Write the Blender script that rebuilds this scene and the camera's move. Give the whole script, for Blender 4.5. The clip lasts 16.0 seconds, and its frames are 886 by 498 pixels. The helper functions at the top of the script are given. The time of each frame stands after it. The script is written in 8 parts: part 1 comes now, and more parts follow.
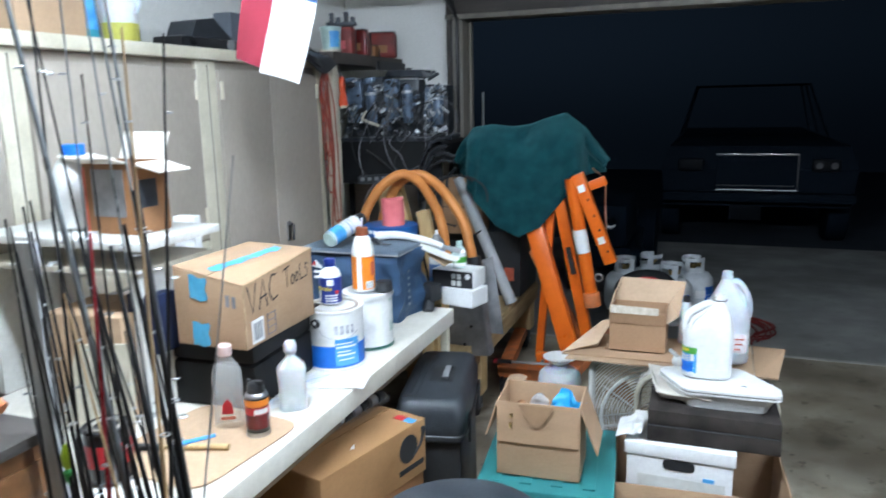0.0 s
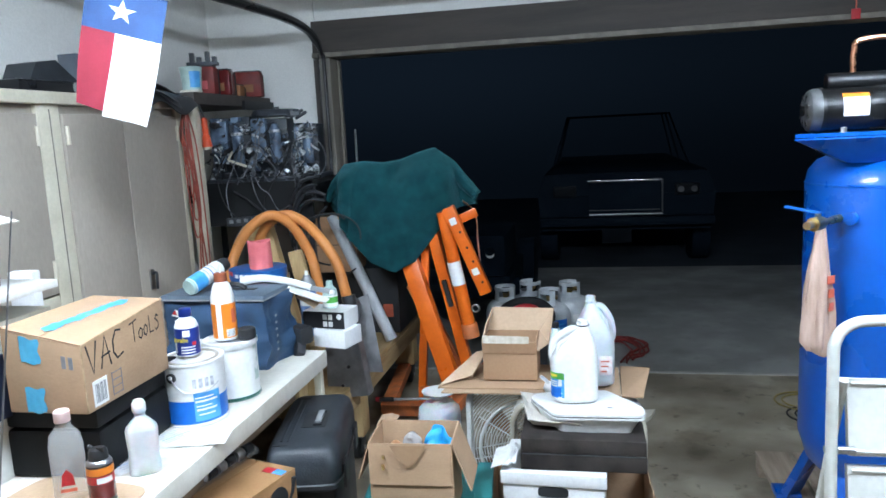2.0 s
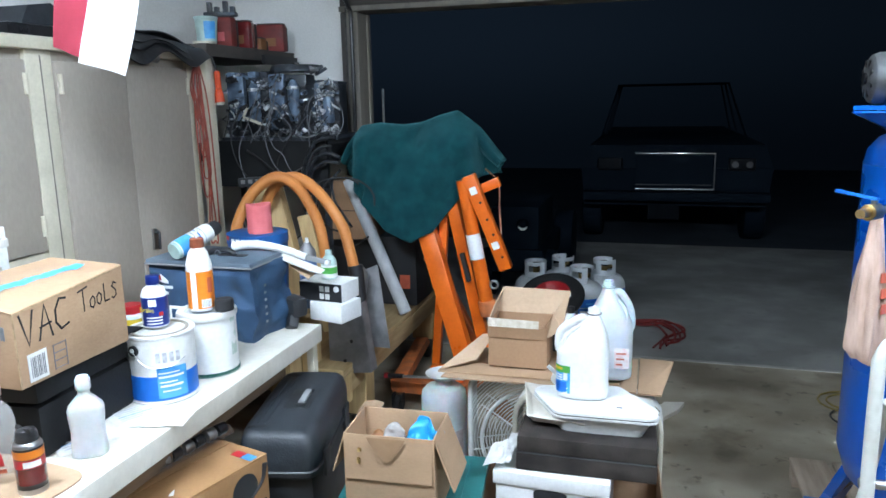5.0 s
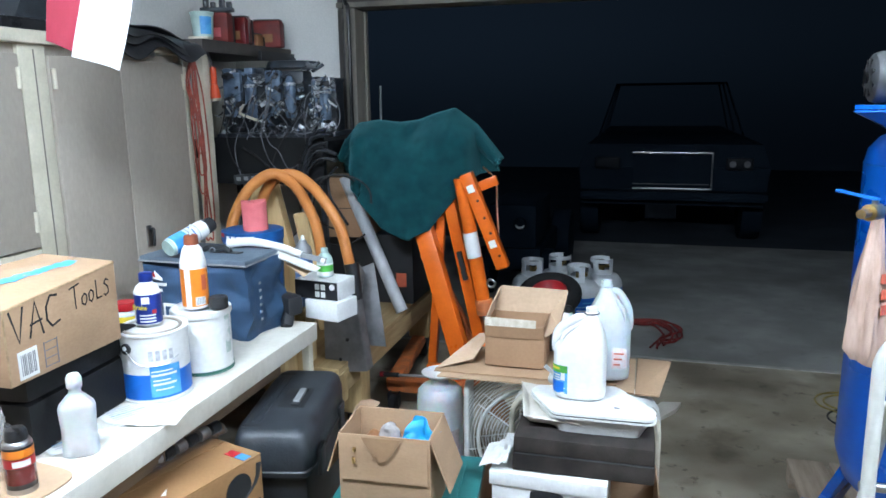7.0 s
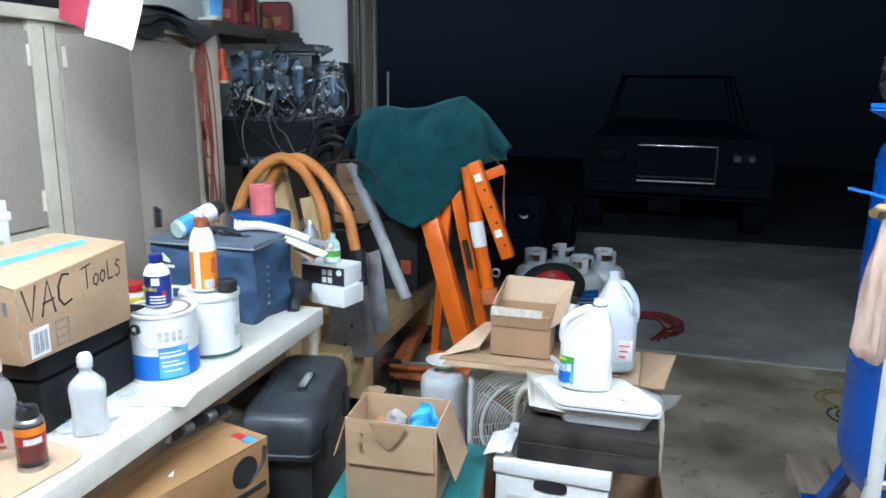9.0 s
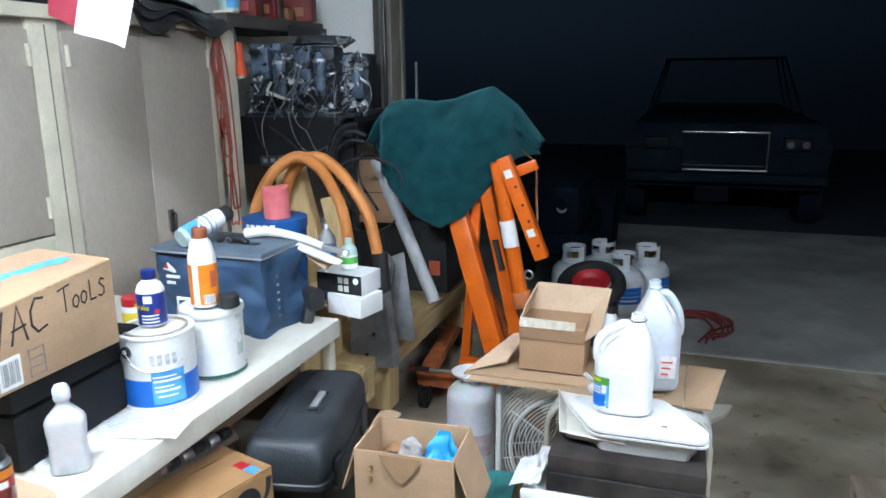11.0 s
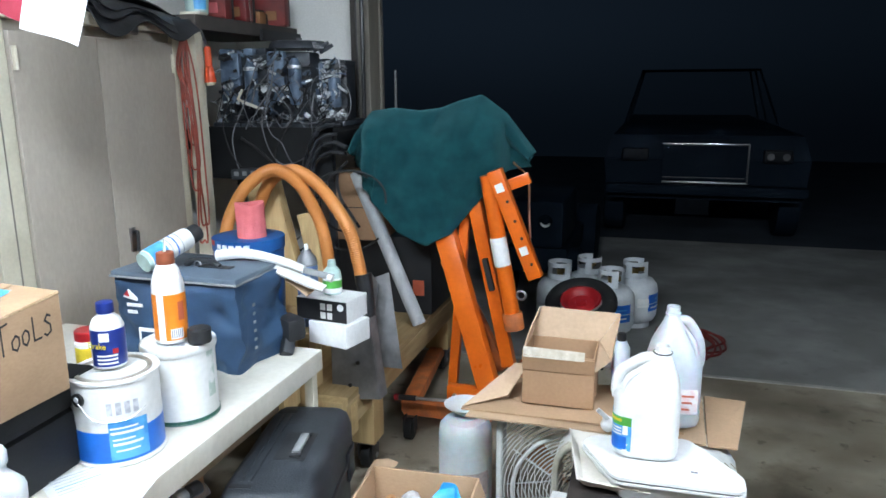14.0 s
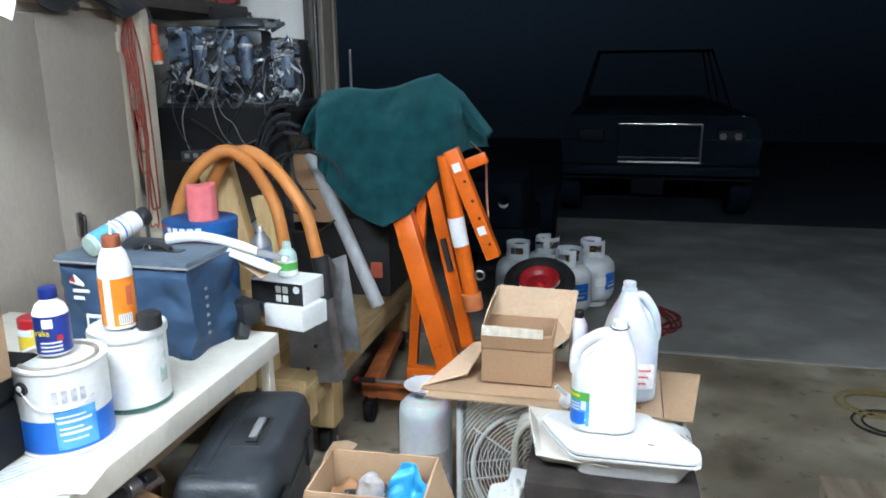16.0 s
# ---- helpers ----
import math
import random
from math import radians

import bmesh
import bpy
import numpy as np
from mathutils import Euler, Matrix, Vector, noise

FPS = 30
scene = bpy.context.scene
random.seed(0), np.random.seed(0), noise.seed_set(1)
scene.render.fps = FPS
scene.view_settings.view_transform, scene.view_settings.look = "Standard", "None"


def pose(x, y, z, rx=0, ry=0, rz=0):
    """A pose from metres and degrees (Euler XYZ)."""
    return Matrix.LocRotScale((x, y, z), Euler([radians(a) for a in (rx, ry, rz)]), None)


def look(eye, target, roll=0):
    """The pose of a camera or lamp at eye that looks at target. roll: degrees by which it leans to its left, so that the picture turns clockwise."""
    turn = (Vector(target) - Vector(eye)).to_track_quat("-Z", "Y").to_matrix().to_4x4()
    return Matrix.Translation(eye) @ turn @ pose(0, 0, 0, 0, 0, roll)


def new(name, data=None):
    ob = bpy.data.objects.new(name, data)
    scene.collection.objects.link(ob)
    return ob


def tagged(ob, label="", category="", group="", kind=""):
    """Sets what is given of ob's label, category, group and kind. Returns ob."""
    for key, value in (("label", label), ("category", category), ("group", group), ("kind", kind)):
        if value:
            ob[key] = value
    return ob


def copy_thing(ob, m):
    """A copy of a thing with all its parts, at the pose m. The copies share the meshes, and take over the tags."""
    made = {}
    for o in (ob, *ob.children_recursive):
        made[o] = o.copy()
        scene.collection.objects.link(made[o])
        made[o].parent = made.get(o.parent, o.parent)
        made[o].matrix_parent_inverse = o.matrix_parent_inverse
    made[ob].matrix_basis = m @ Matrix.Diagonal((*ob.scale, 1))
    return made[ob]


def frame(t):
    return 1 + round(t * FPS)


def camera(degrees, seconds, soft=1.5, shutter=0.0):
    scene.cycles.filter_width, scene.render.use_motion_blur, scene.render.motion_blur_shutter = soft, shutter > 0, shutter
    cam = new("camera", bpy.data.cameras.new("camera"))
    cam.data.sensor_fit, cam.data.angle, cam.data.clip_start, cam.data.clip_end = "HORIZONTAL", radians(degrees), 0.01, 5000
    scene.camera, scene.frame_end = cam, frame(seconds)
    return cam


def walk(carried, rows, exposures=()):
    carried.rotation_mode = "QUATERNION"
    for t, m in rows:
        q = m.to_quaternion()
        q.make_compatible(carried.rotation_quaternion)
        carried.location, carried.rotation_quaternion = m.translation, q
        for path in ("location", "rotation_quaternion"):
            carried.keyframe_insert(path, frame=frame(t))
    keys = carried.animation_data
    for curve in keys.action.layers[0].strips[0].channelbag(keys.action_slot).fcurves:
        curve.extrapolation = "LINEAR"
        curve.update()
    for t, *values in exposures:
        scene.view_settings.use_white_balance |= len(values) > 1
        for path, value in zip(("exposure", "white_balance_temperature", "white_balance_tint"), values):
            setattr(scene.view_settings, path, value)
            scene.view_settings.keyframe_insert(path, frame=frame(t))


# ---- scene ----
cam = camera(62.5, 16.0, 1.6, 0.5)
PATH = [
    (0, (0.073, 0.268, 1.641), (-0.606, 2.106, 1.245), -1.2),
    (0.5, (0.125, 0.279, 1.651), (-0.449, 2.167, 1.328), -2.5),
    (1, (0.165, 0.282, 1.654), (-0.31, 2.204, 1.365), -3.6),
    (1.5, (0.179, 0.301, 1.642), (-0.163, 2.244, 1.316), -3.5),
    (2, (0.164, 0.322, 1.646), (-0.238, 2.256, 1.331), -2.8),
    (2.5, (0.142, 0.373, 1.64), (-0.238, 2.31, 1.318), -3.3),
    (3, (0.141, 0.441, 1.639), (-0.289, 2.365, 1.302), -3.7),
    (3.5, (0.274, 0.516, 1.638), (-0.32, 2.389, 1.264), -2.0),
    (4, (0.31, 0.589, 1.631), (-0.218, 2.48, 1.249), -1.6),
    (4.2, (0.298, 0.595, 1.624), (-0.246, 2.479, 1.233), -1.1),
    (6.3, (0.27, 0.63, 1.621), (-0.253, 2.517, 1.214), -0.9),
    (6.5, (0.272, 0.625, 1.618), (-0.255, 2.512, 1.217), -0.9),
    (7, (0.27, 0.631, 1.618), (-0.258, 2.517, 1.212), -0.7),
    (7.5, (0.269, 0.62, 1.624), (-0.256, 2.509, 1.227), -0.6),
    (8, (0.261, 0.615, 1.621), (-0.256, 2.504, 1.217), -0.6),
    (8.5, (0.254, 0.615, 1.615), (-0.268, 2.499, 1.189), -0.6),
    (9, (0.237, 0.622, 1.62), (-0.286, 2.502, 1.181), 0.7),
    (9.2, (0.233, 0.62, 1.624), (-0.3, 2.496, 1.179), 0.9),
    (11.3, (0.243, 0.923, 1.633), (-0.395, 2.759, 1.163), -0.8),
    (11.5, (0.218, 0.964, 1.629), (-0.385, 2.816, 1.171), -0.3),
    (12, (0.142, 1.021, 1.628), (-0.456, 2.878, 1.189), 0.1),
    (12.5, (0.112, 1.065, 1.618), (-0.441, 2.933, 1.167), -0.4),
    (13, (0.09, 1.076, 1.608), (-0.439, 2.943, 1.123), 0.1),
    (13.5, (0.091, 1.068, 1.609), (-0.4, 2.952, 1.153), 1.0),
    (14, (0.085, 1.057, 1.613), (-0.467, 2.928, 1.173), -0.4),
    (14.5, (0.098, 1.044, 1.606), (-0.39, 2.933, 1.164), -0.7),
    (15, (0.094, 1.043, 1.61), (-0.307, 2.969, 1.251), 1.3),
    (15.5, (0.093, 1.051, 1.612), (-0.374, 2.951, 1.199), -0.2),
    (16, (0.088, 1.076, 1.596), (-0.355, 2.965, 1.111), -0.5),
]
walk(cam, [(t, look(eye, target, roll)) for t, eye, target, roll in PATH],
     [(0.0, -0.18, 6450, 9.0), (1.5, -0.11, 6350, 8.8), (4.0, -0.04, 6360, 8.4), (9.2, -0.04, 6380, 8.4), (11.5, -0.09, 6620, 9.0), (13.5, -0.02, 6720, 9.0), (16.0, 0.05, 6740, 9.0)])

# ---- light: a night outside, two fluorescent fixtures inside ----
world = bpy.data.worlds.new("night_sky")
scene.world = world
world.use_nodes = True
sky = world.node_tree.nodes["Background"]
sky.inputs[0].default_value = (0.24, 0.43, 0.74, 1)
sky.inputs[1].default_value = 0.014
scene.view_settings.exposure = 0.0


# ---- materials ----
def mat(name, c1, c2=None, rough=0.6, metal=0.0, scale=5.0, fine=60.0, bump=0.15, stretch=(1, 1, 1), coat=0.0,
        trans=0.0, sheen=0.0, alpha=1.0, contrast=0.5, random_tint=0.0, ior=1.45, sub=0.0, emit=0.0, spec=0.5):
    m = bpy.data.materials.new(name)
    m.use_nodes = True
    nt = m.node_tree
    nd, ln = nt.nodes, nt.links
    p = nd["Principled BSDF"]
    c2 = c2 or tuple(v * 0.72 for v in c1)
    tc = nd.new("ShaderNodeTexCoord")
    mp = nd.new("ShaderNodeMapping")
    mp.inputs["Scale"].default_value = stretch
    ln.new(tc.outputs["Object"], mp.inputs["Vector"])
    big = nd.new("ShaderNodeTexNoise")
    big.inputs["Scale"].default_value = scale
    big.inputs["Detail"].default_value = 6
    small = nd.new("ShaderNodeTexNoise")
    small.inputs["Scale"].default_value = fine
    small.inputs["Detail"].default_value = 3
    ln.new(mp.outputs[0], big.inputs["Vector"])
    ln.new(mp.outputs[0], small.inputs["Vector"])
    ramp = nd.new("ShaderNodeValToRGB")
    ramp.color_ramp.elements[0].position = 0.5 - 0.25 * (1.1 - contrast)
    ramp.color_ramp.elements[1].position = 0.5 + 0.25 * (1.1 - contrast)
    ramp.color_ramp.elements[0].color = (*c2, 1)
    ramp.color_ramp.elements[1].color = (*c1, 1)
    ln.new(big.outputs["Fac"], ramp.inputs[0])
    mix = nd.new("ShaderNodeMix")
    mix.data_type, mix.blend_type = "RGBA", "MULTIPLY"
    mix.inputs["Factor"].default_value = 0.22
    ln.new(ramp.outputs[0], mix.inputs["A"])
    ln.new(small.outputs["Fac"], mix.inputs["B"])
    col = mix.outputs["Result"]
    if random_tint:
        oi = nd.new("ShaderNodeObjectInfo")
        hs = nd.new("ShaderNodeHueSaturation")
        mr = nd.new("ShaderNodeMapRange")
        mr.inputs["To Min"].default_value, mr.inputs["To Max"].default_value = 1 - random_tint, 1 + random_tint
        ln.new(oi.outputs["Random"], mr.inputs["Value"])
        ln.new(mr.outputs[0], hs.inputs["Value"])
        ln.new(col, hs.inputs["Color"])
        col = hs.outputs[0]
    ln.new(col, p.inputs["Base Color"])
    rr = nd.new("ShaderNodeMapRange")
    rr.inputs["To Min"].default_value, rr.inputs["To Max"].default_value = max(0.03, rough - 0.12), min(1, rough + 0.12)
    ln.new(big.outputs["Fac"], rr.inputs["Value"])
    ln.new(rr.outputs[0], p.inputs["Roughness"])
    p.inputs["Metallic"].default_value = metal
    p.inputs["Coat Weight"].default_value = coat
    p.inputs["Coat Roughness"].default_value = 0.12
    p.inputs["Transmission Weight"].default_value = trans
    p.inputs["IOR"].default_value = ior
    p.inputs["Sheen Weight"].default_value = sheen
    p.inputs["Sheen Roughness"].default_value = 0.6
    p.inputs["Alpha"].default_value = alpha
    p.inputs["Specular IOR Level"].default_value = spec
    if sub:
        p.inputs["Subsurface Weight"].default_value = sub
        p.inputs["Subsurface Scale"].default_value = 0.02
    if emit:
        p.inputs["Emission Color"].default_value = (*c1, 1)
        p.inputs["Emission Strength"].default_value = emit
    if bump:
        bp = nd.new("ShaderNodeBump")
        bp.inputs["Strength"].default_value = bump
        bp.inputs["Distance"].default_value = 0.004
        ln.new(small.outputs["Fac"], bp.inputs["Height"])
        ln.new(bp.outputs[0], p.inputs["Normal"])
    return m


def concrete(name, c1, c2, stain, spotty=0.8):
    """Concrete with blotches, dark oil spots and fine grit."""
    m = mat(name, c1, c2, rough=0.75, scale=2.4, fine=220, bump=0.35, contrast=0.6)
    nd, ln = m.node_tree.nodes, m.node_tree.links
    p = nd["Principled BSDF"]
    src = p.inputs["Base Color"].links[0].from_socket
    tc = nd.new("ShaderNodeTexCoord")
    spots = nd.new("ShaderNodeTexNoise")
    spots.inputs["Scale"].default_value, spots.inputs["Detail"].default_value = 3.6, 7
    spots.inputs["Roughness"].default_value = 0.5
    ln.new(tc.outputs["Object"], spots.inputs["Vector"])
    r = nd.new("ShaderNodeValToRGB")
    r.color_ramp.elements[0].position, r.color_ramp.elements[1].position = 0.55, 0.70
    ln.new(spots.outputs["Fac"], r.inputs[0])
    mx = nd.new("ShaderNodeMix")
    mx.data_type = "RGBA"
    weak = nd.new("ShaderNodeMath")
    weak.operation = "MULTIPLY"
    weak.inputs[1].default_value = spotty
    ln.new(r.outputs[0], weak.inputs[0])
    ln.new(weak.outputs[0], mx.inputs["Factor"])
    ln.new(src, mx.inputs["A"])
    mx.inputs["B"].default_value = (*stain, 1)
    wide = nd.new("ShaderNodeTexNoise")
    wide.inputs["Scale"].default_value, wide.inputs["Detail"].default_value = 1.15, 3
    wide.inputs["Roughness"].default_value = 0.55
    ln.new(tc.outputs["Object"], wide.inputs["Vector"])
    r2 = nd.new("ShaderNodeValToRGB")
    r2.color_ramp.elements[0].position, r2.color_ramp.elements[1].position = 0.44, 0.66
    r2.color_ramp.elements[1].color = (0.88, 0.88, 0.88, 1)
    ln.new(wide.outputs["Fac"], r2.inputs[0])
    my = nd.new("ShaderNodeMix")
    my.data_type = "RGBA"
    ln.new(r2.outputs[0], my.inputs["Factor"])
    ln.new(mx.outputs["Result"], my.inputs["A"])
    my.inputs["B"].default_value = (*[v * 1.25 for v in stain], 1)
    drops = nd.new("ShaderNodeTexNoise")
    drops.inputs["Scale"].default_value, drops.inputs["Detail"].default_value = 11.0, 5
    drops.inputs["Roughness"].default_value = 0.62
    ln.new(tc.outputs["Object"], drops.inputs["Vector"])
    r3 = nd.new("ShaderNodeValToRGB")
    r3.color_ramp.elements[0].position, r3.color_ramp.elements[1].position = 0.60, 0.68
    r3.color_ramp.elements[1].color = (spotty * 0.8, spotty * 0.8, spotty * 0.8, 1)
    ln.new(drops.outputs["Fac"], r3.inputs[0])
    mz = nd.new("ShaderNodeMix")
    mz.data_type = "RGBA"
    ln.new(r3.outputs[0], mz.inputs["Factor"])
    ln.new(my.outputs["Result"], mz.inputs["A"])
    mz.inputs["B"].default_value = (*[v * 0.75 for v in stain], 1)
    ln.new(mz.outputs["Result"], p.inputs["Base Color"])
    return m


M = {}
M["concrete"] = concrete("garage_concrete", (0.50, 0.445, 0.35), (0.32, 0.275, 0.20), (0.13, 0.105, 0.075))
M["driveway"] = concrete("driveway_concrete", (0.37, 0.365, 0.35), (0.26, 0.257, 0.245), (0.13, 0.127, 0.12), 0.25)
# Near-black bluish ground colour imitates the garage light fading out.
M["unlit_ground"] = mat("unlit_far_ground", (0.060, 0.070, 0.085), (0.045, 0.053, 0.066), rough=0.9, scale=2, fine=160, bump=0.3, spec=0.1)
M["lip"] = mat("threshold_concrete", (0.50, 0.48, 0.44), rough=0.8, scale=9, fine=200, bump=0.3)
M["wall"] = mat("wall_paint", (0.84, 0.83, 0.80), (0.78, 0.77, 0.74), rough=0.7, scale=1.5, fine=90, bump=0.12)
# Dark brown for walls out of view, chosen to lower the bounced fill.
M["unseen_wall"] = mat("unseen_wall_brown", (0.26, 0.18, 0.11), (0.18, 0.12, 0.07), rough=0.75, scale=3, fine=60, stretch=(0.6, 0.6, 3), bump=0.2)
M["ceiling"] = mat("ceiling_paint", (0.80, 0.79, 0.76), (0.72, 0.71, 0.68), rough=0.8, scale=2, fine=120, bump=0.2)
M["doorpanel"] = mat("door_panel", (0.74, 0.73, 0.69), (0.66, 0.65, 0.61), rough=0.55, scale=2, fine=70, bump=0.05)
M["brownwood"] = mat("brown_header", (0.072, 0.060, 0.054), (0.046, 0.040, 0.036), rough=0.7, scale=4, fine=60, stretch=(0.3, 3, 3), bump=0.2)
M["jamb"] = mat("jamb_paint", (0.235, 0.212, 0.178), (0.16, 0.143, 0.12), rough=0.65, scale=4, fine=70, stretch=(3, 3, 0.5))
M["cream"] = mat("cream_paint", (0.74, 0.685, 0.55), (0.60, 0.55, 0.43), rough=0.5, scale=7, fine=80, bump=0.12, contrast=0.4)
M["taupe"] = mat("taupe_door", (0.48, 0.425, 0.36), (0.41, 0.362, 0.305), rough=0.5, scale=2.2, fine=70, bump=0.08, stretch=(1, 1, 0.5))
M["benchtop"] = mat("bench_top", (0.80, 0.77, 0.70), (0.64, 0.60, 0.52), rough=0.5, scale=5, fine=50, bump=0.15, contrast=0.45)
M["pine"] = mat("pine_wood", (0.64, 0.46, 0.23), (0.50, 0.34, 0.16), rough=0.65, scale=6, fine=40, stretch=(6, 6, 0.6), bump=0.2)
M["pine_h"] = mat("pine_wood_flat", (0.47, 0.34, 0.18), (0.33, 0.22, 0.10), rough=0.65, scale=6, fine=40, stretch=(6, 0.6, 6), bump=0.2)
M["card"] = mat("cardboard", (0.46, 0.295, 0.18), (0.37, 0.235, 0.14), rough=0.8, scale=4, fine=90, stretch=(1, 1, 2), bump=0.1)
M["card_l"] = mat("pale_cardboard", (0.53, 0.365, 0.235), (0.44, 0.295, 0.185), rough=0.8, scale=4, fine=90, bump=0.1)
M["card_d2"] = mat("brown_cardboard", (0.40, 0.235, 0.135), (0.33, 0.19, 0.105), rough=0.8, scale=4, fine=90, bump=0.1)
M["cleartape"] = mat("packing_tape", (0.62, 0.56, 0.47), (0.50, 0.43, 0.34), rough=0.25, scale=30, bump=0.1)
M["stain"] = mat("damp_cardboard", (0.33, 0.20, 0.11), (0.28, 0.165, 0.09), rough=0.85, scale=14, fine=90, bump=0.1)
# Dark brown wood that carries the shade under the bench top.
M["shadewood"] = mat("shaded_rail_wood", (0.25, 0.17, 0.105), (0.15, 0.10, 0.06), rough=0.75, scale=6, fine=40, stretch=(6, 0.6, 6), bump=0.25)
M["card_d"] = mat("orange_cardboard", (0.37, 0.195, 0.085), (0.29, 0.15, 0.06), rough=0.75, scale=4, fine=90, bump=0.1)
M["card_in"] = mat("cardboard_inner", (0.57, 0.40, 0.27), (0.48, 0.33, 0.215), rough=0.85, scale=4, fine=90, bump=0.1)
M["flapcream"] = mat("cream_board", (0.74, 0.70, 0.63), (0.66, 0.61, 0.54), rough=0.8, scale=8, fine=80)
M["flute"] = mat("cardboard_edge", (0.45, 0.31, 0.18), rough=0.9, scale=90, fine=300, bump=0.4)
M["white"] = mat("white_plastic", (0.80, 0.80, 0.79), (0.74, 0.74, 0.73), rough=0.35, scale=6, fine=60, bump=0.03)
M["milk"] = mat("milky_plastic", (0.86, 0.88, 0.90), (0.80, 0.82, 0.85), rough=0.35, scale=8, fine=50, bump=0.03, trans=0.15, sub=0.3)
M["paper"] = mat("white_paper", (0.82, 0.82, 0.81), (0.76, 0.76, 0.76), rough=0.8, scale=8, fine=80, bump=0.05)
M["faint"] = mat("faded_print", (0.56, 0.57, 0.60), (0.40, 0.41, 0.45), rough=0.7, scale=60, bump=0, contrast=0.8)
M["print"] = mat("grey_print", (0.22, 0.22, 0.24), rough=0.8, scale=40, fine=90, bump=0)
M["blacki"] = mat("black_ink", (0.02, 0.02, 0.022), rough=0.7, scale=20, bump=0)
M["black"] = mat("black_plastic", (0.022, 0.023, 0.026), (0.014, 0.014, 0.016), rough=0.5, scale=8, fine=120, bump=0.15)
M["blackg"] = mat("black_gloss", (0.02, 0.02, 0.022), (0.012, 0.012, 0.014), rough=0.3, scale=5, fine=60, bump=0.05)
M["matteblack"] = mat("matte_black", (0.014, 0.0145, 0.016), (0.009, 0.0095, 0.0105), rough=0.6, scale=8, fine=120, bump=0.15, spec=0.2)
M["charcoal"] = mat("charcoal_plastic", (0.036, 0.041, 0.048), (0.015, 0.018, 0.023), rough=0.5, scale=16, fine=150, bump=0.35, contrast=0.3)
M["grey"] = mat("grey_plastic", (0.28, 0.29, 0.30), rough=0.5, scale=7, fine=90)
M["bell"] = mat("cast_grey", (0.12, 0.123, 0.127), (0.055, 0.057, 0.060), rough=0.36, metal=0.35, spec=0.3, scale=14, fine=90)
M["motorblack"] = mat("oily_black_iron", (0.0055, 0.0058, 0.0065), (0.0035, 0.0037, 0.0042), rough=0.38, scale=12, fine=120, bump=0.15, spec=0.3)
M["hoseblack"] = mat("glossy_black_hose", (0.020, 0.022, 0.026), (0.012, 0.013, 0.016), rough=0.28, scale=10, fine=90, bump=0.05)
M["rubber"] = mat("rubber", (0.016, 0.016, 0.017), rough=0.75, scale=10, fine=90)
M["steel"] = mat("dull_steel", (0.52, 0.53, 0.54), (0.36, 0.36, 0.37), rough=0.38, metal=1, scale=9, fine=90, bump=0.08)
M["galv"] = mat("galvanised_sheet", (0.30, 0.30, 0.31), (0.20, 0.20, 0.21), rough=0.55, metal=0.6, scale=14, fine=60, bump=0.06)
M["chrome"] = mat("chrome", (0.85, 0.86, 0.88), (0.8, 0.8, 0.82), rough=0.1, metal=1, scale=3, bump=0)
# Pale half-metal finish that keeps the modelled glint bright.
M["chrome_s"] = mat("glint_chrome", (0.88, 0.89, 0.9), (0.82, 0.83, 0.85), rough=0.3, metal=0.5, scale=3, bump=0)
M["brass"] = mat("brass", (0.62, 0.45, 0.20), rough=0.3, metal=1, scale=20)
M["copper"] = mat("copper", (0.72, 0.36, 0.22), rough=0.3, metal=1, scale=20)
M["engine"] = mat("engine_blue_grey", (0.20, 0.27, 0.37), (0.07, 0.10, 0.15), rough=0.42, metal=0.25, scale=14, fine=80, bump=0.4)
M["engine_s"] = mat("engine_cast_alloy", (0.88, 0.90, 0.92), (0.30, 0.32, 0.34), rough=0.28, metal=0.3, scale=30, fine=90, bump=0.5)
M["engine_k"] = mat("engine_black", (0.040, 0.048, 0.060), (0.018, 0.021, 0.027), rough=0.4, scale=14, fine=80, bump=0.3)
M["orange"] = mat("orange_enamel", (0.80, 0.155, 0.012), (0.66, 0.115, 0.01), rough=0.32, scale=6, fine=60, bump=0.05, coat=0.3)
M["orange_w"] = mat("worn_orange", (0.68, 0.19, 0.055), (0.46, 0.145, 0.055), rough=0.6, scale=16, fine=70, bump=0.2, contrast=0.7)
M["hose"] = mat("orange_hose", (0.62, 0.24, 0.065), (0.52, 0.19, 0.05), rough=0.5, scale=10, fine=120, bump=0.1)
M["cord"] = mat("orange_cord", (0.42, 0.085, 0.05), (0.26, 0.05, 0.034), rough=0.5, scale=20, bump=0)
M["towel"] = mat("green_terry", (0.0060, 0.050, 0.056), (0.0022, 0.025, 0.031), spec=0.06, rough=0.95, scale=14, fine=210, bump=1.0, sheen=0.36, contrast=0.45)
M["towel"].node_tree.nodes["Principled BSDF"].inputs["Sheen Tint"].default_value = (0.16, 0.42, 0.45, 1)
M["blue"] = mat("blue_enamel", (0.003, 0.092, 0.47), (0.002, 0.078, 0.40), rough=0.28, scale=3, fine=60, bump=0.02, coat=0.5)
M["navy"] = mat("navy_nylon", (0.032, 0.076, 0.150), (0.018, 0.043, 0.090), rough=0.55, scale=9, fine=300, bump=0.3)
M["navy_l"] = mat("navy_lid", (0.125, 0.165, 0.21), (0.085, 0.115, 0.155), rough=0.5, scale=9, fine=300, bump=0.25)
M["bluelab"] = mat("blue_label", (0.012, 0.16, 0.62), (0.010, 0.13, 0.55), rough=0.4, scale=12, bump=0)
